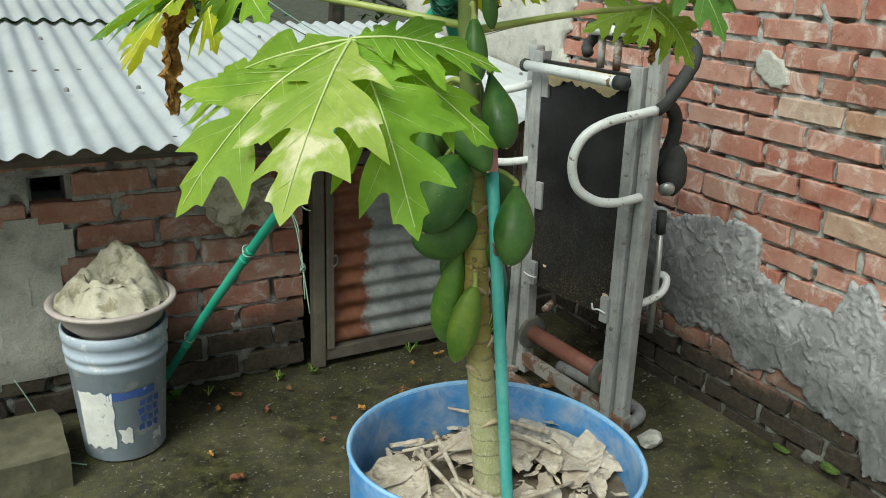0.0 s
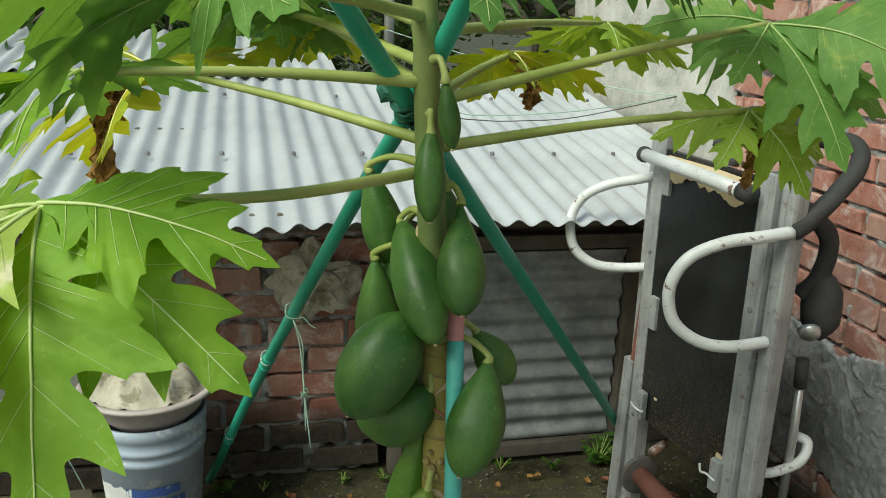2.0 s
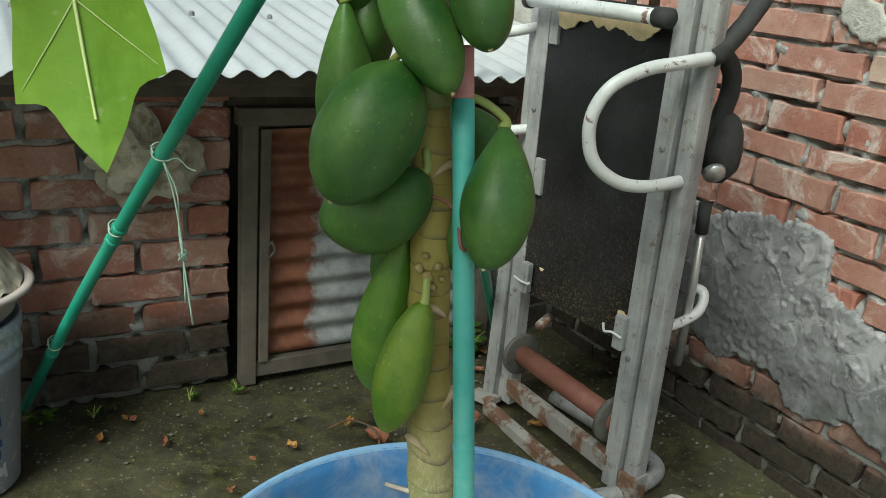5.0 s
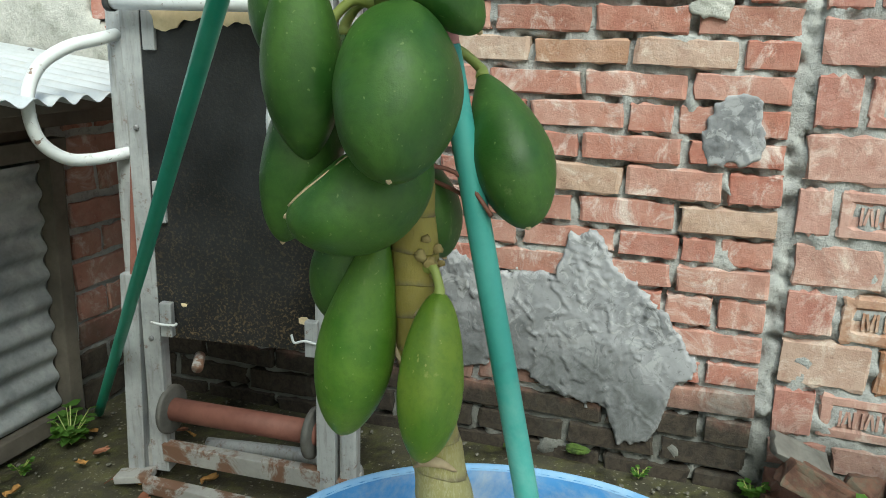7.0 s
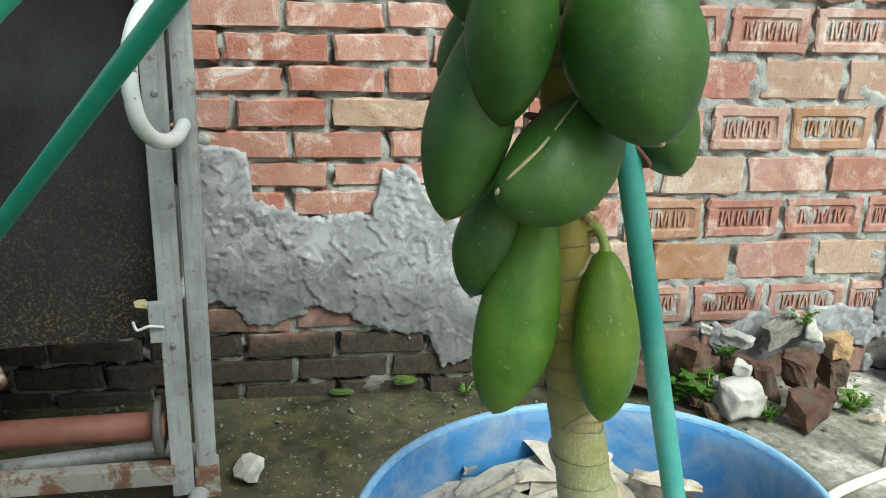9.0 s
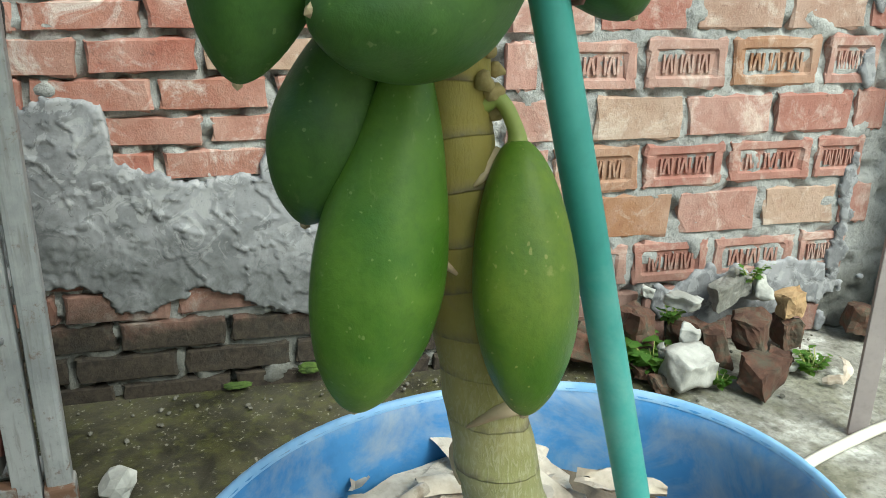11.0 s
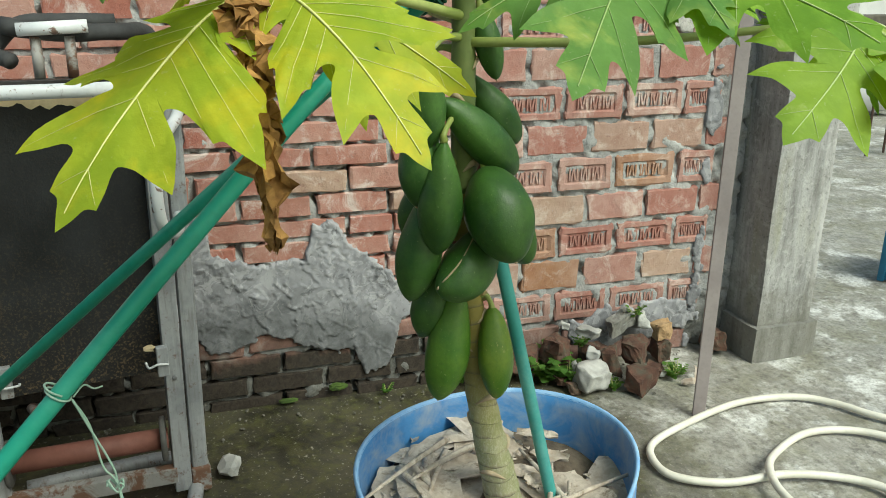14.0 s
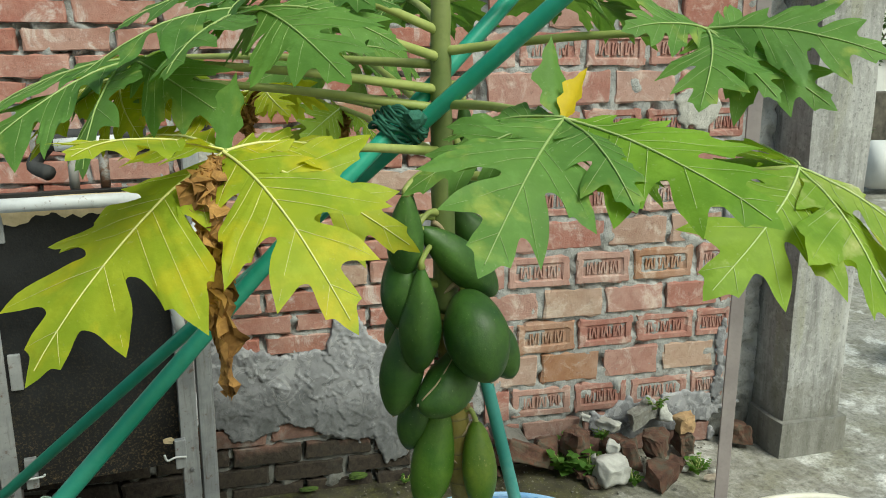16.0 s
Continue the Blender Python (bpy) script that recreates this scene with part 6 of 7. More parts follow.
# console handlebar in black foam, behind the posts
FO = [mp(1.15, 0.885, 0.02), mp(1.15, 0.90, 0.06), mp(1.13, 0.94, 0.14), mp(1.11, 0.985, 0.20), mp(1.05, 1.02, 0.20), mp(0.90, 1.03, 0.12), mp(0.6, 1.035, 0.08), mp(0.35, 1.05, 0.08)]
mill_part("foam_handle", lambda bm: tube(bm, smooth_path(FO, 6), 0.021, 12, True, 0.1), M_FOAM, "black foam covered handlebar", True)
mill_part("foam_handle", lambda bm: tube(bm, smooth_path([mp(0.98, 0.90, 0.12), mp(1.02, 0.84, 0.19), mp(1.0, 0.76, 0.19), mp(0.96, 0.72, 0.15)], 6), 0.022, 12, True, 0.1), M_FOAM, "black foam covered handlebar", True)
mill_part("foam_handle", lambda bm: tube(bm, smooth_path([mp(0.38, 0.985, 0.06), mp(0.3, 1.0, 0.10), mp(0.42, 1.045, 0.12), mp(0.62, 1.05, 0.14), mp(0.9, 1.045, 0.16)], 6), 0.019, 12, True, 0.1), M_FOAM, "black foam covered handlebar", True)
mill_part("motor_pod", lambda bm: rough_lump(bm, mp(1.03, 0.70, 0.20), (0.05, 0.05, 0.085), 2, 2, 0.12), M_FOAM, "black plastic pod", True)
mill_part("lamp_disc", lambda bm: tube(bm, [mp(1.08, 0.665, 0.15), mp(1.10, 0.66, 0.145)], [0.027, 0.024], 16), M_CHROME, "round metal disc", True)
for u in (0.5, 0.66):
    mill_part("console_post", lambda bm: tube(bm, [mp(u, 0.95, 0.07), mp(u, 1.03, 0.07)], 0.013, 10), M_RUSTBAR, "", True)
mill_part("cross_tube", lambda bm: tube(bm, [mp(0.42, 1.045, 0.05), mp(0.75, 1.05, 0.05)], 0.016, 12), M_WHITE_TUBE, "white rusty tube", True)
mill_part("damper", lambda bm: tube(bm, [mp(1.06, 0.56, 0.16), mp(1.06, 0.44, 0.165), mp(1.05, 0.25, 0.17)], [0.009, 0.011, 0.011], 12), M_CHROME, "bright steel damper rod", True)
mill_part("damper_cap", lambda bm: tube(bm, [mp(1.06, 0.60, 0.155), mp(1.06, 0.54, 0.16)], 0.016, 10), M_FOAM, "", True)
mill_part("stop_loop", lambda bm: tube(bm, smooth_path([mp(1.0, 0.345, 0.08), mp(1.05, 0.35, 0.13), mp(1.09, 0.37, 0.19), mp(1.06, 0.40, 0.22), mp(1.0, 0.41, 0.2)], 5), 0.013, 10), M_WHITE_TUBE, "bent rusty stop bar", True)
mill_part("pipe_stub", lambda bm: tube(bm, [mp(0.22, 0.25, 0.05), mp(0.27, 0.25, -0.01)], [0.014, 0.014], 12), M_RUSTBAR, "", True)

# ---- bucket with basin and sack ----
BX, BY = 0.285, 2.735
bucket = tagged(put_empty("bucket", (0, 0, 0)), "grey plastic paint bucket with scuffed labels, standing on the floor", "bucket")
bm = bmesh.new()
rings = lathe(bm, [(0.118, 0.0), (0.124, 0.006), (0.146, 0.315), (0.151, 0.318), (0.151, 0.332), (0.148, 0.336), (0.149, 0.350), (0.154, 0.353), (0.154, 0.366), (0.150, 0.370), (0.152, 0.395), (0.157, 0.40), (0.157, 0.43), (0.150, 0.432), (0.142, 0.34), (0.118, 0.02)], 48, (BX, BY, 0.0))
bm.faces.new(rings[0][::-1])
bm.faces.new(rings[-1])
part("body", bm, M_BUCKET, bucket, smooth=True)


def wrap_label(a0, a1, z0, z1, material, label, jag=0.012):
    bm = bmesh.new()
    na, nz = 16, 8
    rows = []
    for j in range(nz + 1):
        row = []
        for i in range(na + 1):
            a = a0 + (a1 - a0) * i / na
            z = z0 + (z1 - z0) * j / nz
            if j in (0, nz):
                z += jag * noise.noise(Vector((a * 9, z * 30, 1)))
            if i in (0, na):
                a += jag * 5 * noise.noise(Vector((a * 3, z * 30, 4)))
            r = 0.1245 + 0.0215 * (z / 0.315) + 0.0025
            row.append(bm.verts.new((BX + r * math.cos(a), BY + r * math.sin(a), z)))
        rows.append(row)
    for r0, r1 in zip(rows, rows[1:]):
        for i in range(na):
            bm.faces.new((r0[i], r0[i + 1], r1[i + 1], r1[i]))
    part("label", bm, material, bucket, label, smooth=True)


wrap_label(radians(205), radians(252), 0.055, 0.25, M_LABEL_W, "torn white label")
wrap_label(radians(245), radians(305), 0.225, 0.252, M_LABEL_B, "blue printed band", 0.004)
for row in range(4):
    for col in range(3):
        a0 = 282 + col * 10 + (row % 2) * 2
        wrap_label(radians(a0), radians(a0 + 7), 0.105 + row * 0.029, 0.125 + row * 0.029, M_LABEL_B, "worn blue print", 0.006)
wrap_label(radians(258), radians(274), 0.07, 0.115, M_LABEL_W, "scrap of torn white label", 0.02)
wrap_label(radians(300), radians(316), 0.05, 0.085, M_LABEL_W, "scrap of torn white label", 0.02)
basin = tagged(put_empty("basin", (0, 0, 0)), "faded pink-grey plastic basin set in the bucket's mouth", "basin")
bm = bmesh.new()
lathe(bm, [(0.10, 0.40), (0.145, 0.445), (0.160, 0.485), (0.186, 0.498), (0.190, 0.505), (0.186, 0.511), (0.170, 0.510), (0.150, 0.46), (0.10, 0.42), (0.001, 0.42)], 48, (BX, BY, 0.0))
part("bowl", bm, M_BASIN, basin, smooth=True)
sack = tagged(put_empty("sack", (0, 0, 0)), "crumpled dirty beige sack heaped in the basin, its mouth open", "sack")


def crease(q):
    return 1 - 2 * abs(noise.noise(q))


def heap(u, a):
    """Radius and height of the crumpled cloth at share u from its open mouth to its hem and angle a."""
    ca, sa = math.cos(a), math.sin(a)
    q = Vector((ca * u * 2.0, sa * u * 2.0, 1.0))
    q = q + 0.55 * Vector((noise.noise(q * 1.1), noise.noise(q * 1.1 + Vector((4, 0, 0))), 0))
    hem = 0.166 + 0.006 * noise.noise(Vector((ca * 1.3, sa * 1.3, 3))) + 0.003 * noise.noise(Vector((ca * 4, sa * 4, 8)))
    r = hem * u
    back = max(0.0, math.cos(a - 0.9))                     # the cloth stands up at the far side
    z = 0.515 + (0.048 + 0.062 * back ** 1.5) * math.exp(-((u - 0.52 - 0.12 * back) / 0.26) ** 2) - 0.030 * max(u - 0.78, 0) / 0.22 - 0.016 * math.exp(-(u / 0.22) ** 2)
    z += 0.030 * (crease(q * 0.9) - 0.4) * min(u * 2, 1) + 0.011 * (crease(q * 1.7 + Vector((3, 1, 0))) - 0.4) + 0.003 * crease(q * 4.0)
    z += 0.013 * crease(Vector((ca * 1.8, sa * 1.8, 6.0 + u * 0.4))) * min(u * 1.5, 1)
    return r, max(z, 0.488)


bm = bmesh.new()
rings = []
for i in range(34):
    u = 0.02 + 0.98 * i / 33
    ring = []
    for k in range(110):
        a = 2 * math.pi * k / 110 - math.pi
        r, z = heap(u, a)
        ring.append(bm.verts.new((BX + r * math.cos(a), BY + r * math.sin(a), z)))
    rings.append(ring)
for r0, r1 in zip(rings, rings[1:]):
    for k in range(110):
        bm.faces.new((r0[k], r0[(k + 1) % 110], r1[(k + 1) % 110], r1[k]))
bm.faces.new(rings[0])
part("body", bm, M_BAG, sack, smooth=True)
for a0, a1, seed, rise in ((2.6, 4.9, 1, 0.012), (0.1, 1.5, 2, 0.020), (-1.5, -0.3, 3, 0.012)):
    bm = bmesh.new()
    rows = []
    for i in range(25):
        a = a0 + (a1 - a0) * i / 24
        row = []
        for j in range(7):
            v = j / 6
            r, z = heap(0.60 - 0.20 * v, (a + math.pi) % (2 * math.pi) - math.pi)
            r += 0.004 * noise.noise(Vector((a * 3, v * 2, seed)))
            z += rise * math.sin(v * 2.4) * math.sin(math.pi * i / 24) + 0.007 * noise.noise(Vector((a * 4, v * 3, seed + 5))) + 0.002
            row.append(bm.verts.new((BX + r * math.cos(a), BY + r * math.sin(a), z)))
        rows.append(row)
    for r0, r1 in zip(rows, rows[1:]):
        for j in range(6):
            bm.faces.new((r0[j], r0[j + 1], r1[j + 1], r1[j]))
    part("mouth_fold", bm, M_BAG, sack, "folded edge of the open sack mouth", smooth=True)

bm = bmesh.new()
rn = random.Random(44)
for i in range(30):
    a, r = rn.uniform(0, 6.28), 0.050 * math.sqrt(rn.random())
    h = 0.021 * rn.random() + heap(r / 0.166, (a + math.pi) % (2 * math.pi) - math.pi)[1]
    rough_lump(bm, (BX + r * math.cos(a), BY + r * math.sin(a), h - 0.012), (rn.uniform(0.008, 0.017), rn.uniform(0.006, 0.012), rn.uniform(0.005, 0.009)), i, 1, 0.6, rn.uniform(0, 3))
tagged(part("rubble_fill", bm, M_GRIT), "dark grey-brown grit and rubbish inside the open sack", "rubbish", kind="stuff")

# ---- concrete block, weeds, litter, strings, nest ----
bm = bmesh.new()
concrete_prism(bm, -0.45, 0.105, 2.55, 2.85, -0.02, 0.11, 9, 4)
tagged(part("concrete_slab", bm, M_MOSSY), "rough mossy concrete slab on the floor by the bucket", "slab")


def weed(c, n, h, seed):
    rw = random.Random(seed)
    w = tagged(put_empty("weed", (0, 0, 0)), "small bright green weed growing from the floor edge", "weed", "weeds along the walls")
    bm, sm = bmesh.new(), bmesh.new()
    for k in range(n):
        a = rw.uniform(0, 6.28)
        l = h * rw.uniform(0.4, 1.0)
        top = Vector(c) + Vector((math.cos(a) * l * 0.6, math.sin(a) * l * 0.6, l))
        tube(sm, [Vector(c), Vector(c).lerp(top, 0.5) + Vector((0, 0, l * 0.1)), top], [0.0016, 0.0014, 0.001], 5, False)
        for j in range(4):
            p = Vector(c).lerp(top, 0.45 + 0.18 * j)
            b = a + rw.uniform(-1.5, 1.5)
            s = h * rw.uniform(0.13, 0.22)
            d = Vector((math.cos(b), math.sin(b), rw.uniform(-0.2, 0.4)))
            sd = Vector((-math.sin(b), math.cos(b), rw.uniform(-0.3, 0.3)))
            q = [p, p + d * s * 0.45 + sd * s * 0.75, p + d * s * 1.1 + sd * s * 0.62, p + d * s * 1.8 + Vector((0, 0, -0.15 * s)), p + d * s * 1.1 - sd * s * 0.62, p + d * s * 0.45 - sd * s * 0.75]
            bm.faces.new([bm.verts.new(x) for x in q])
    part("foliage", bm, M_WEED, w)
    part("stem", sm, M_PETIOLE, w)


for i, (c, n, h) in enumerate([((1.60, 2.90, 0), 7, 0.05), ((1.78, 2.90, 0), 20, 0.10), ((1.42, 2.92, 0), 6, 0.04), ((1.0, 2.92, 0), 6, 0.04), ((2.10, 0.775, 0.0), 24, 0.130), ((2.055, 0.70, 0), 16, 0.10), ((2.18, 1.37, 0), 8, 0.04), ((2.18, 1.085, 0), 16, 0.06), ((1.98, 0.30, 0), 12, 0.06), ((2.15, 0.39, 0.19), 9, 0.06), ((1.965, 0.565, 0), 14, 0.055), ((0.60, 2.92, 0), 6, 0.035), ((0.02, 2.88, 0), 10, 0.06), ((0.86, 2.92, 0), 7, 0.04), ((2.0, 0.27, 0), 10, 0.06), ((0.47, 2.93, 0.0), 8, 0.07), ((2.14, 0.62, 0.1), 10, 0.06)]):
    weed(c, n, h, i)
for c, s in (((2.205, 1.54, 0.040), (0.012, 0.030, 0.014)), ((2.205, 1.72, 0.012), (0.012, 0.03, 0.008))):
    bm = bmesh.new()
    rough_lump(bm, c, s, 8, 3, 0.6)
    tagged(part("moss", bm, M_MOSS), "cushion of green moss at the wall foot", "moss", kind="stuff")
rnd = random.Random(21)
for k in range(26):
    bm = bmesh.new()
    curled_sheet(bm, (rnd.uniform(0.5, 2.0), rnd.uniform(2.3, 2.9), 0.012), rnd.uniform(0.015, 0.05), rnd.uniform(0.01, 0.025), rnd.uniform(0, 6.28), 0.4, 0.0, k * 2.1, 4, 3)
    tagged(part("leaf_scrap", bm, M_DRY if k % 3 else M_RED_LEAF), "small dry leaf scrap on the floor", "litter", "litter on the floor")
for c, l, w_, t in (((1.52, 2.47, 0.022), 0.15, 0.045, 0.3), ((1.27, 2.52, 0.02), 0.08, 0.05, 1.9), ((1.47, 2.52, 0.016), 0.09, 0.025, -0.3)):
    bm = bmesh.new()
    curled_sheet(bm, c, l, w_, t, 0.35, 0.0, l * 31)
    tagged(part("fallen_leaf", bm, M_RED_LEAF, smooth=True), "red-brown curled fallen leaf on the floor", "dead leaf")
bm = bmesh.new()
tube(bm, smooth_path([(1.17, 2.62, 0.01), (1.22, 2.58, 0.05), (1.27, 2.52, 0.04), (1.25, 2.44, 0.012)], 5), 0.003, 6)
tagged(part("twig", bm, M_BRICKBIT), "thin curved brown twig on the floor", "twig")


rnd = random.Random(33)
bm = bmesh.new()
for k in range(260):
    if k % 3:
        c = (2.2 - abs(rnd.gauss(0, 0.13)), rnd.uniform(0.1, 2.95), 0.002)
    else:
        c = (rnd.uniform(0.2, 2.1), 2.95 - abs(rnd.gauss(0, 0.18)), 0.002)
    s = rnd.uniform(0.002, 0.008)
    rough_lump(bm, c, (s, s * 0.8, s * 0.6), k, 1, 0.5)
tagged(part("grit", bm, M_GRIT), "scattered grit and mortar crumbs along the wall foot", "grit", kind="stuff")


def string(name, pts, r, material, label):
    bm = bmesh.new()
    tube(bm, smooth_path(pts, 5), r, 6)
    return tagged(part(name, bm, material, smooth=True), label, "string")


a_ = pole_a(0.918)
for k in range(2):
    string("string", [a_ + Vector((0.0, -0.016, -0.008)), a_ + Vector((0.012 + 0.006 * k, -0.03, -0.06)), a_ + Vector((0.018, -0.052 + 0.012 * k, -0.13)), a_ + Vector((0.02, -0.056, -0.165)), a_ + Vector((0.022 + 0.01 * k, -0.06 - 0.008 * k, -0.25 - 0.04 * k))], 0.0016, M_STRING, "thin pale green string hanging from the pole")
string("string", [a_ + Vector((0.02, -0.052, -0.165)) + Vector((0.008 * math.sin(t * 1.3), 0.012 * math.cos(t), 0.008 * math.sin(t * 2.1))) for t in range(12)], 0.0015, M_STRING, "tangled pale green string end")
for z in (0.330, 0.725, 0.918):
    b_ = pole_a(z)
    string("string", [b_ + Vector((0.0165 * math.cos(t * 0.9), 0.0150 * math.sin(t * 0.9), 0.011 * math.sin(t * 0.9) + 0.001 * t)) for t in range(12)], 0.0016, M_STRING, "thin pale green string wound round the pole")
string("string", [a_ + Vector((0.004, -0.017, -0.006)), a_ + Vector((0.020, -0.030, 0.002)), a_ + Vector((0.034, -0.040, -0.012)), a_ + Vector((0.046, -0.050, -0.016))], 0.0013, M_STRING, "thin pale green string end sticking off the pole")
rl = random.Random(14)
lash_a, lash_b = Vector((0.796, 1.640, 1.440)), Vector((0.783, 1.615, 1.445))
for k in range(13):
    along = (Vector((0.45, 0.75, -0.75)).normalized()) * rl.uniform(-0.028, 0.028)
    c = lash_a.lerp(lash_b, 0.5) + along
    tilt = rl.uniform(-0.5, 0.5)
    pts = []
    for i in range(14):
        t = i * 2 * math.pi / 12
        pts.append(c + Vector((0.023 * math.cos(t), 0.031 * math.sin(t), 0.022 * math.sin(t + tilt) + 0.006 * math.sin(3 * t + k))))
    string("lashing", pts, 0.0030, M_GREENSTRING, "dark green cord lashing the poles together")
bm = bmesh.new()
rough_lump(bm, lash_b + Vector((-0.028, -0.006, 0.014)), (0.016, 0.018, 0.015), 5, 2, 0.6)
tagged(part("knot", bm, M_GREENSTRING), "bunched green cord knot on the pole lashing", "knot")
string("tie_wire", [stem_at(1.03) + Vector((-0.036, 0, 0)), stem_at(1.02) + Vector((0.0, -0.045, 0)), Vector((0.822, 1.452, 0.985)), Vector((0.846, 1.468, 0.985)), Vector((0.850, 1.50, 1.0)), stem_at(1.03) + Vector((0, 0.037, 0)), stem_at(1.03) + Vector((-0.036, 0, 0))], 0.0022, M_ROLLER, "thin brown tie holding the stake to the stem")
string("wire", [(0.55, 3.20, 1.60), (0.95, 3.32, 1.34), (1.25, 3.38, 1.19), (1.42, 3.40, 1.160), (1.592, 3.40, 1.161), (1.80, 3.40, 1.178), (2.21, 3.43, 1.257)], 0.0022, M_WHEEL, "thin dark wire slung over the roof")
string("wire", [(0.60, 3.22, 1.62), (1.00, 3.34, 1.36), (1.27, 3.39, 1.21), (1.42, 3.40, 1.178), (1.735, 3.40, 1.194), (1.99, 3.41, 1.225), (2.21, 3.435, 1.259)], 0.0022, M_STRING, "thin pale wire slung over the roof")
string("wire", [(-0.007, 2.97, 0.176), (0.018, 2.965, 0.117), (0.047, 2.955, 0.041), (0.06, 2.92, 0.010), (0.067, 2.772, 0.008), (0.088, 2.694, 0.008), (0.153, 2.636, 0.008)], 0.0022, M_STRING, "thin pale wire lying against the shed wall's foot")
string("wire", [(2.21, 3.44, 1.258), (2.05, 3.66, 1.262), (1.6, 4.3, 1.33), (1.0, 5.2, 1.5)], 0.0022, M_STRING, "thin pale wire slung over the roof")

bm = bmesh.new()
rough_lump(bm, (0.76, SHED_Y - 0.045, 0.70), (0.11, 0.05, 0.105), 6, 4, 0.9)
tagged(part("sacking", bm, M_BAG), "dirty sacking stuffed in the shed wall's opening", "sacking")

# ---- distance ----
def shrub(name, c, size, n, seed, label):
    rs = random.Random(seed)
    t = tagged(put_empty(name, (0, 0, 0)), label, "tree", "trees behind the shed")
    bm, tm = bmesh.new(), bmesh.new()
    c = Vector(c)
    tube(tm, [(c.x, c.y, 0), (c.x + 0.05, c.y, c.z * 0.6), (c.x, c.y, c.z)], [0.12, 0.09, 0.05], 8)
    blobs = [c + Vector((rs.gauss(0, size * 0.42), rs.gauss(0, size * 0.42), rs.gauss(0, size * 0.36))) for _ in range(22)]
    for b in blobs:
        tube(tm, [(c.x, c.y, c.z * 0.55), b], [0.03, 0.008], 5, False)
    for k in range(n):
        b = blobs[k % len(blobs)]
        p = b + Vector((rs.gauss(0, 1), rs.gauss(0, 1), rs.gauss(0, 0.8))) * size * 0.16
        a, e = rs.uniform(0, 6.28), rs.uniform(-0.9, 0.5)
        d = Vector((math.cos(a) * math.cos(e), math.sin(a) * math.cos(e), math.sin(e)))
        sd = d.cross(Vector((rs.uniform(-1, 1), rs.uniform(-1, 1), 1))).normalized()
        l = rs.uniform(0.07, 0.15)
        bm.faces.new([bm.verts.new(x) for x in (p, p + d * l * 0.5 + sd * l * 0.22, p + d * l, p + d * l * 0.5 - sd * l * 0.22)])
    part("crown", bm, M_FARTREE, t)
    part("trunk", tm, M_TIMBER, t)


for i, (c, s, n) in enumerate([((-1.2, 7.5, 1.9), 2.2, 5200), ((0.7, 8.2, 1.9), 2.2, 5200), ((2.2, 8.6, 2.1), 2.0, 4200), ((-0.1, 7.2, 1.3), 1.6, 3800), ((3.8, 9.5, 2.4), 2.2, 3200), ((-3.6, 8.0, 2.2), 2.4, 3600)]):
    shrub("broadleaf_tree", c, s, n, i, "dark green leafy tree growing behind the shed")
bm = bmesh.new()
tube(bm, [(1.55, 6.2, 0), (1.55, 6.2, 3.2)], 0.035, 12)
tagged(part("steel_post", bm, M_CHROME, smooth=True), "pale slender post behind the shed roof", "post")

far = tagged(put_empty("far_building", (0, 0, 0)), "plain white-washed building beyond the yard", "building")
bm = bmesh.new()
box(bm, (11.5, -6.5, 2.2), (0.3, 12, 4.4), None, 0.02)
part("wall", bm, M_FARWALL, far)
bm = bmesh.new()
box(bm, (11.3, -6.5, 1.35), (0.14, 12.2, 0.12), None, 0.02)
part("ledge", bm, M_PILLAR, far)
bm = bmesh.new()
box(bm, (8.6, -6.2, 0.45), (0.25, 10.0, 0.95), None, 0.02)
tagged(part("parapet", bm, M_DARKSTONE), "low dark stone parapet at the yard's far edge", "parapet", kind="structure")
for i, (c, s, n) in enumerate([((8.1, -5.2, 0.35), 0.45, 900), ((8.1, -6.6, 0.30), 0.4, 900), ((10.6, -7.4, 2.0), 1.0, 1300)]):
    shrub("hedge_bush", c, s, n, 30 + i, "low green bush beyond the parapet")
bm = bmesh.new()
lathe(bm, [(0.001, 0), (0.25, 0.0), (0.26, 0.05), (0.26, 0.75), (0.22, 0.85), (0.001, 0.88)], 24, (0, 0, 0))
bmesh.ops.transform(bm, matrix=pose(6.7, -5.3, 0.29, 0, 90, 78), verts=bm.verts)
tagged(part("water_tank", bm, M_FARWALL, smooth=True), "white cylindrical water tank lying beyond the pillar", "tank")
bm = bmesh.new()
lathe(bm, [(0.001, 0.0), (0.28, 0.0), (0.29, 0.1), (0.29, 0.8), (0.27, 0.85), (0.001, 0.86)], 24, (7.2, -6.25, -0.01))
tagged(part("blue_drum", bm, M_BLUE, smooth=True), "blue plastic drum standing beyond the pillar", "drum")
rnd = random.Random(9)
for k in range(9):
    bm = bmesh.new()
    x, y = 5.0 + rnd.uniform(-0.2, 0.2), -3.62 + rnd.uniform(-0.3, 0.25)
    tube(bm, [(x, y, 0.0), (x + rnd.uniform(-0.03, 0.03), y, 0.7), (x + rnd.uniform(-0.08, 0.08), y + rnd.uniform(-0.08, 0.08), 2.0 + rnd.uniform(-0.5, 0.4))], 0.010, 6)
    tagged(part("steel_rod", bm, M_REBAR), "rusty reinforcing rod sticking up from the slab", "rod", "reinforcing rods")

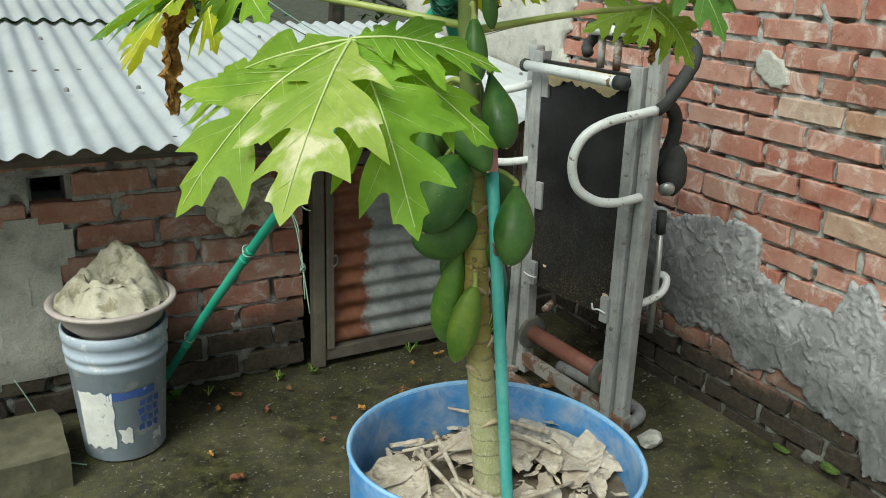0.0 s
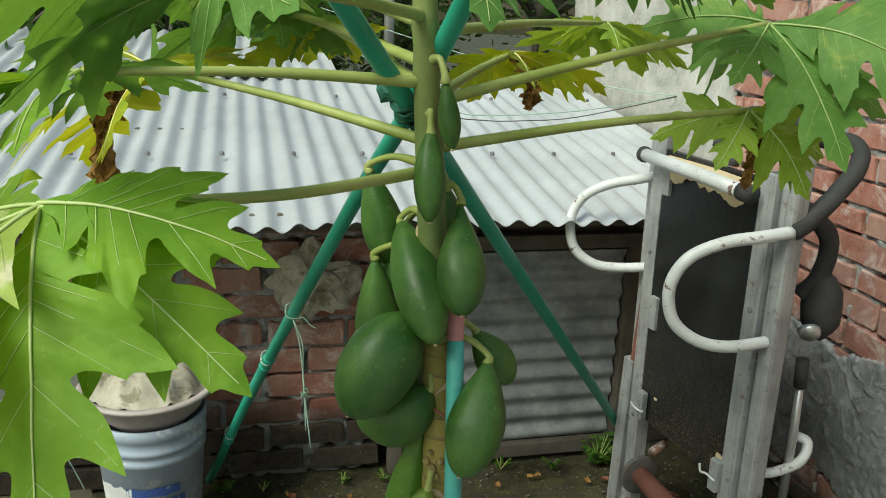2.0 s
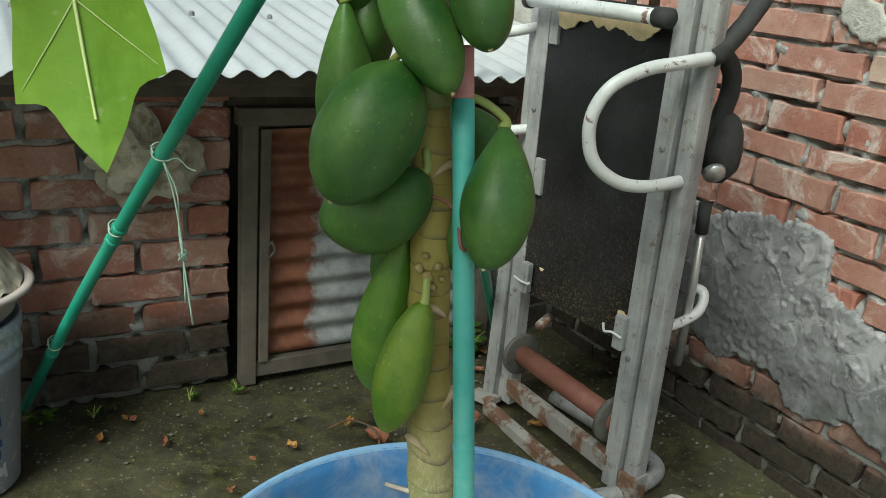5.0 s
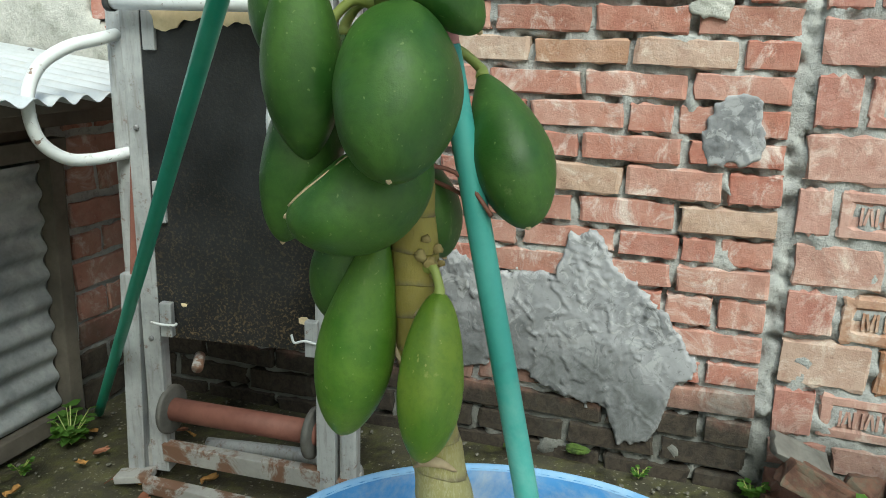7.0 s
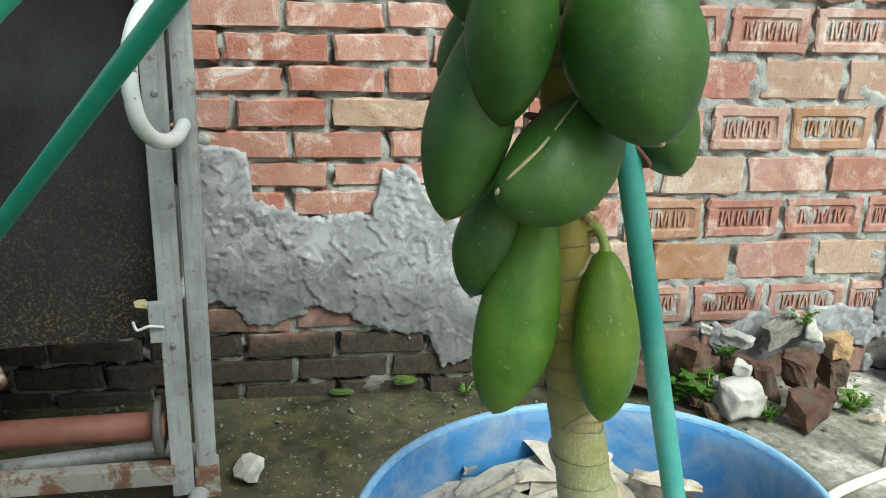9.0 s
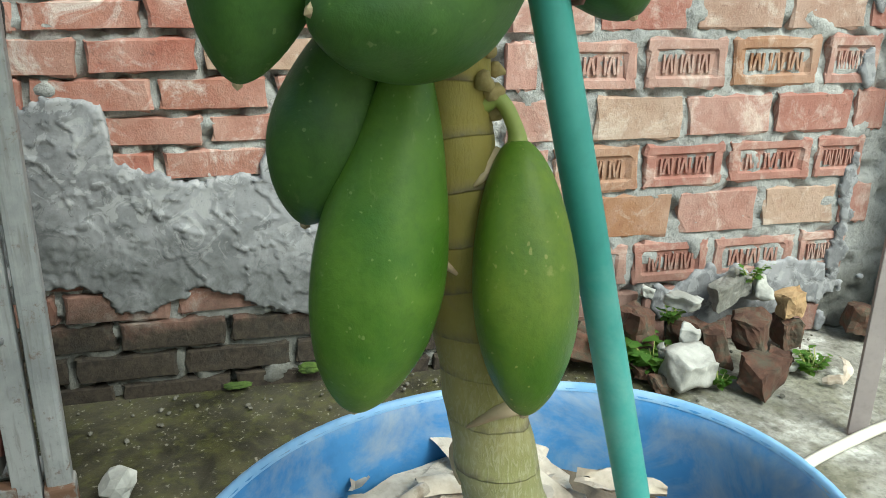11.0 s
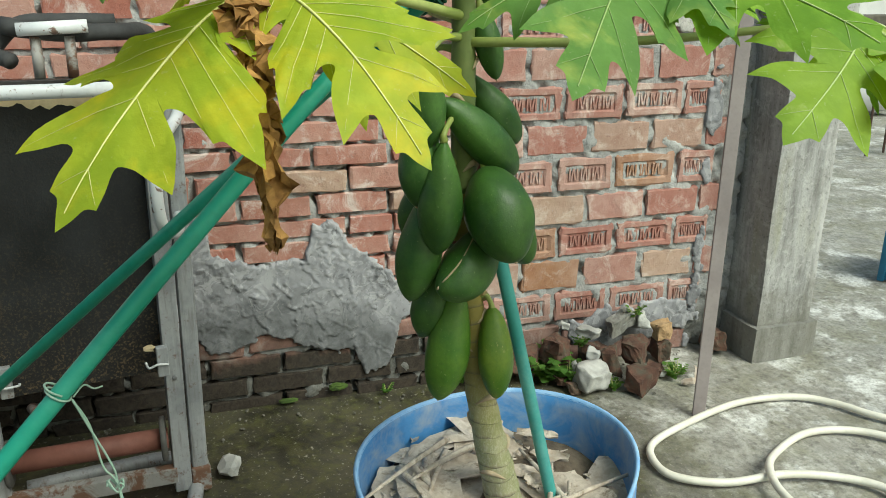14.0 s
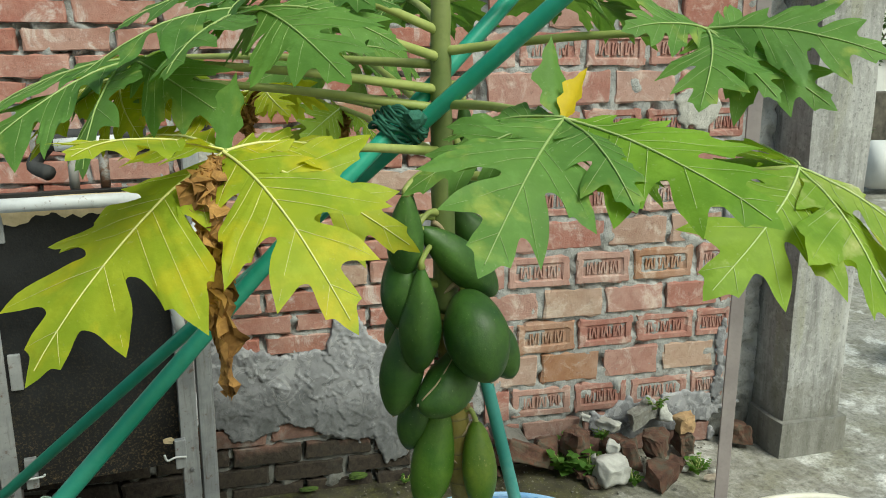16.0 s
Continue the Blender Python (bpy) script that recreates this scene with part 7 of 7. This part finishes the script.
crate = tagged(put_empty("plastic_crate", (0, 0, 0)), "dark blue slatted plastic crate on the concrete", "crate")
CM = Matrix.Translation((2.465, -1.54, 0.0)) @ Matrix.Rotation(radians(28), 4, "Z")
for x, y, sx_, sy_ in ((0, -0.17, 0.50, 0.012), (0, 0.17, 0.50, 0.012), (-0.25, 0, 0.012, 0.34), (0.25, 0, 0.012, 0.34)):
    for k in range(6):
        bm = bmesh.new()
        box(bm, (x, y, 0.03 + k * 0.05), (sx_, sy_, 0.034), CM, 0.002)
        part("slat", bm, M_CRATE, crate)
for x, y in ((-0.25, -0.17), (0.25, -0.17), (-0.25, 0.17), (0.25, 0.17), (0, -0.17), (0, 0.17)):
    bm = bmesh.new()
    box(bm, (x, y, 0.155), (0.03, 0.03, 0.31), CM, 0.003)
    part("corner_post", bm, M_CRATE, crate)
bm = bmesh.new()
box(bm, (0, 0, 0.012), (0.5, 0.34, 0.016), CM)
part("bottom", bm, M_CRATE, crate)

# ---- bricks, one by one ----
def lay(meshes, parent, name, place_rows):
    k = 0
    for m_, key in place_rows:
        me = meshes[key][k % len(meshes[key])]
        ob = bpy.data.objects.new(name, me)
        scene.collection.objects.link(ob)
        ob.parent = parent
        ob.matrix_basis = m_
        k += 1


rb = random.Random(77)
def bricks_for(size, seed, count, frog=False, material=None):
    return [brick_mesh("brick", size, seed + k, frog, material) for k in range(count)]


def course(y0, y1, joints):
    """The stretches between the upright joints of one course, from y0 up to y1."""
    cuts = [y0] + [j for j in sorted(joints) if y0 + 0.03 < j < y1 - 0.03] + [y1]
    return list(zip(cuts, cuts[1:]))


def set_brick(a, b, z0, z1, gap, plane_jitter, tilt):
    """Pose and scale of a brick of unit length 0.24 and height 0.076 that fills a to b and z0 to z1, less its joints."""
    g0, g1 = gap * rb.uniform(0.6, 1.4), gap * rb.uniform(0.6, 1.4)
    return (pose(WALL_X + rb.uniform(-plane_jitter, plane_jitter * 0.8), (a + b) / 2 + rb.uniform(-0.002, 0.002), (z0 + z1) / 2 + rb.uniform(-0.002, 0.002), rb.choice((0, 180)) + rb.uniform(-tilt, tilt), rb.uniform(-1.4, 1.4), rb.uniform(-0.9, 0.9))
            @ Matrix.Diagonal((1, (b - a - g0) / 0.24, (z1 - z0 - g1) / 0.076, 1)))


SEAM = 1.082     # upright seam between the red stretchers and the bricks laid on edge
BEDS = [-0.03, 0.040, 0.117, 0.195, 0.275, 0.350, 0.432, 0.522, 0.600, 0.675, 0.758, 0.844, 0.920, 1.003, 1.080, 1.157] + [1.157 + 0.079 * k for k in range(1, 11)]
RED = {"full": bricks_for((0.06, 0.24, 0.076), 0, 6), "half": bricks_for((0.06, 0.24, 0.076), 20, 4), "cream": bricks_for((0.06, 0.24, 0.076), 30, 2, False, M_BRICK_CREAM), "tan": bricks_for((0.06, 0.24, 0.076), 34, 2, False, M_BRICK_TAN)}
# pale and tan ones among the red, by course and place
ODD_ONES = {(14, 1): "cream", (14, 2): "tan", (14, 3): "cream", (10, 2): "cream", (9, 0): "cream", (17, 1): "tan"}
rows = []
for j, (z0, z1) in enumerate(zip(BEDS, BEDS[1:])):
    first = 1.338 if j % 2 else 1.230
    joints = [first + 0.2535 * k + rb.uniform(-0.008, 0.008) for k in range(12)]
    if j == 8:
        joints.append(1.324)
    if j in (6, 12):
        joints.append(joints[1] - 0.125)
    for i, (a, b) in enumerate(course(SEAM + 0.014, 3.9, joints)):
        if (z1 < 1.09 or a < 3.4):
            rows.append((set_brick(a, b, z0, z1, 0.013, 0.007, 1.2), ODD_ONES.get((j, i), "half" if b - a < 0.16 else "full")))
lay(RED, wall_east, "brick", rows)
ONEDGE = {"plain": bricks_for((0.06, 0.24, 0.076), 40, 4, False, M_BRICK_PINK), "frog": bricks_for((0.06, 0.24, 0.076), 50, 4, True, M_BRICK_PINK), "half": bricks_for((0.06, 0.24, 0.076), 60, 2, False, M_BRICK_PINK),
          "cream": bricks_for((0.06, 0.24, 0.076), 66, 2, False, M_BRICK_CREAM), "tan_frog": bricks_for((0.06, 0.24, 0.076), 70, 2, True, M_BRICK_TAN), "tan": bricks_for((0.06, 0.24, 0.076), 74, 2, False, M_BRICK_TAN)}
EDGE_BEDS = [0.173, 0.309, 0.440, 0.568, 0.690, 0.828, 0.953, 1.089] + [1.089 + 0.131 * k for k in range(1, 9)]
FROG_JOINTS = {0: (0.957, 0.705, 0.475, 0.212), 2: (0.940, 0.700, 0.463, 0.205), 4: (0.979, 0.720, 0.488, 0.220), 6: (0.949, 0.700, 0.460, 0.215)}
EDGE_ODD = {(1, 0.11): "cream", (1, 0.59): "tan", (1, 0.84): "cream", (3, 0.59): "cream", (5, 0.11): "cream", (5, 0.34): "cream", (4, 0.22): "tan_frog", (2, 0.70): "tan_frog"}
rows = []
for j, (z0, z1) in enumerate(zip(EDGE_BEDS, EDGE_BEDS[1:])):
    joints = FROG_JOINTS.get(j, (0.950, 0.705, 0.465, 0.212)) if j % 2 == 0 else (0.842, 0.593, 0.342, 0.110)
    for a, b in course(0.05 if j % 2 == 0 else 0.0, SEAM - 0.016, joints):
        key = "half" if b - a < 0.14 else ("frog" if j % 2 == 0 else "plain")
        for (jj, at), kind in EDGE_ODD.items():
            if jj == j and abs(a - at) < 0.03:
                key = kind
        rows.append((set_brick(a, b, z0, z1, 0.015, 0.004, 0.8), key))
for z0, z1 in ((-0.01, 0.083), (0.083, 0.173)):
    for a, b in course(0.1, SEAM - 0.016, (0.33 + z0, 0.58 + z0, 0.83 + z0)):
        rows.append((set_brick(a, b, z0, z1, 0.013, 0.003, 0.8), "half" if b - a < 0.14 else "plain"))
lay(ONEDGE, wall_east, "brick", rows)
OLD = {"full": [brick_mesh("brick_g", (0.06, 0.246, 0.080), 80 + s, False, M_BRICK_OLD) for s in range(5)], "half": [brick_mesh("brick_h", (0.06, 0.116, 0.080), 90 + s, False, M_BRICK_OLD) for s in range(3)]}
for par, x0, x1 in ((shed_left, -1.15, 1.0), (shed_right, 1.905, 2.2)):
    rows = []
    for j in range(10):
        z = 0.055 + 0.0935 * j
        x = x1
        first = True
        while x > x0 + 0.08:
            l = 0.116 if (first and j % 2) or x - 0.246 < x0 else 0.246
            if not (0.08 < x - l / 2 < 0.25 and 0.74 < z < 0.84) and not (0.62 < x - l / 2 < 0.88 and 0.62 < z < 0.78):
                rows.append((pose(x - l / 2, SHED_Y + rb.uniform(-0.008, 0.005), z + rb.uniform(-0.004, 0.004), rb.choice((0, 180)) + rb.uniform(-1.2, 1.2), rb.uniform(-1.5, 1.5), 90 + rb.uniform(-1, 1)) @ Matrix.Diagonal((1, 1, rb.uniform(0.9, 1.06), 1)), "half" if l < 0.2 else "full"))
            x -= l + rb.uniform(0.010, 0.020)
            first = False
    lay(OLD, par, "brick", rows)
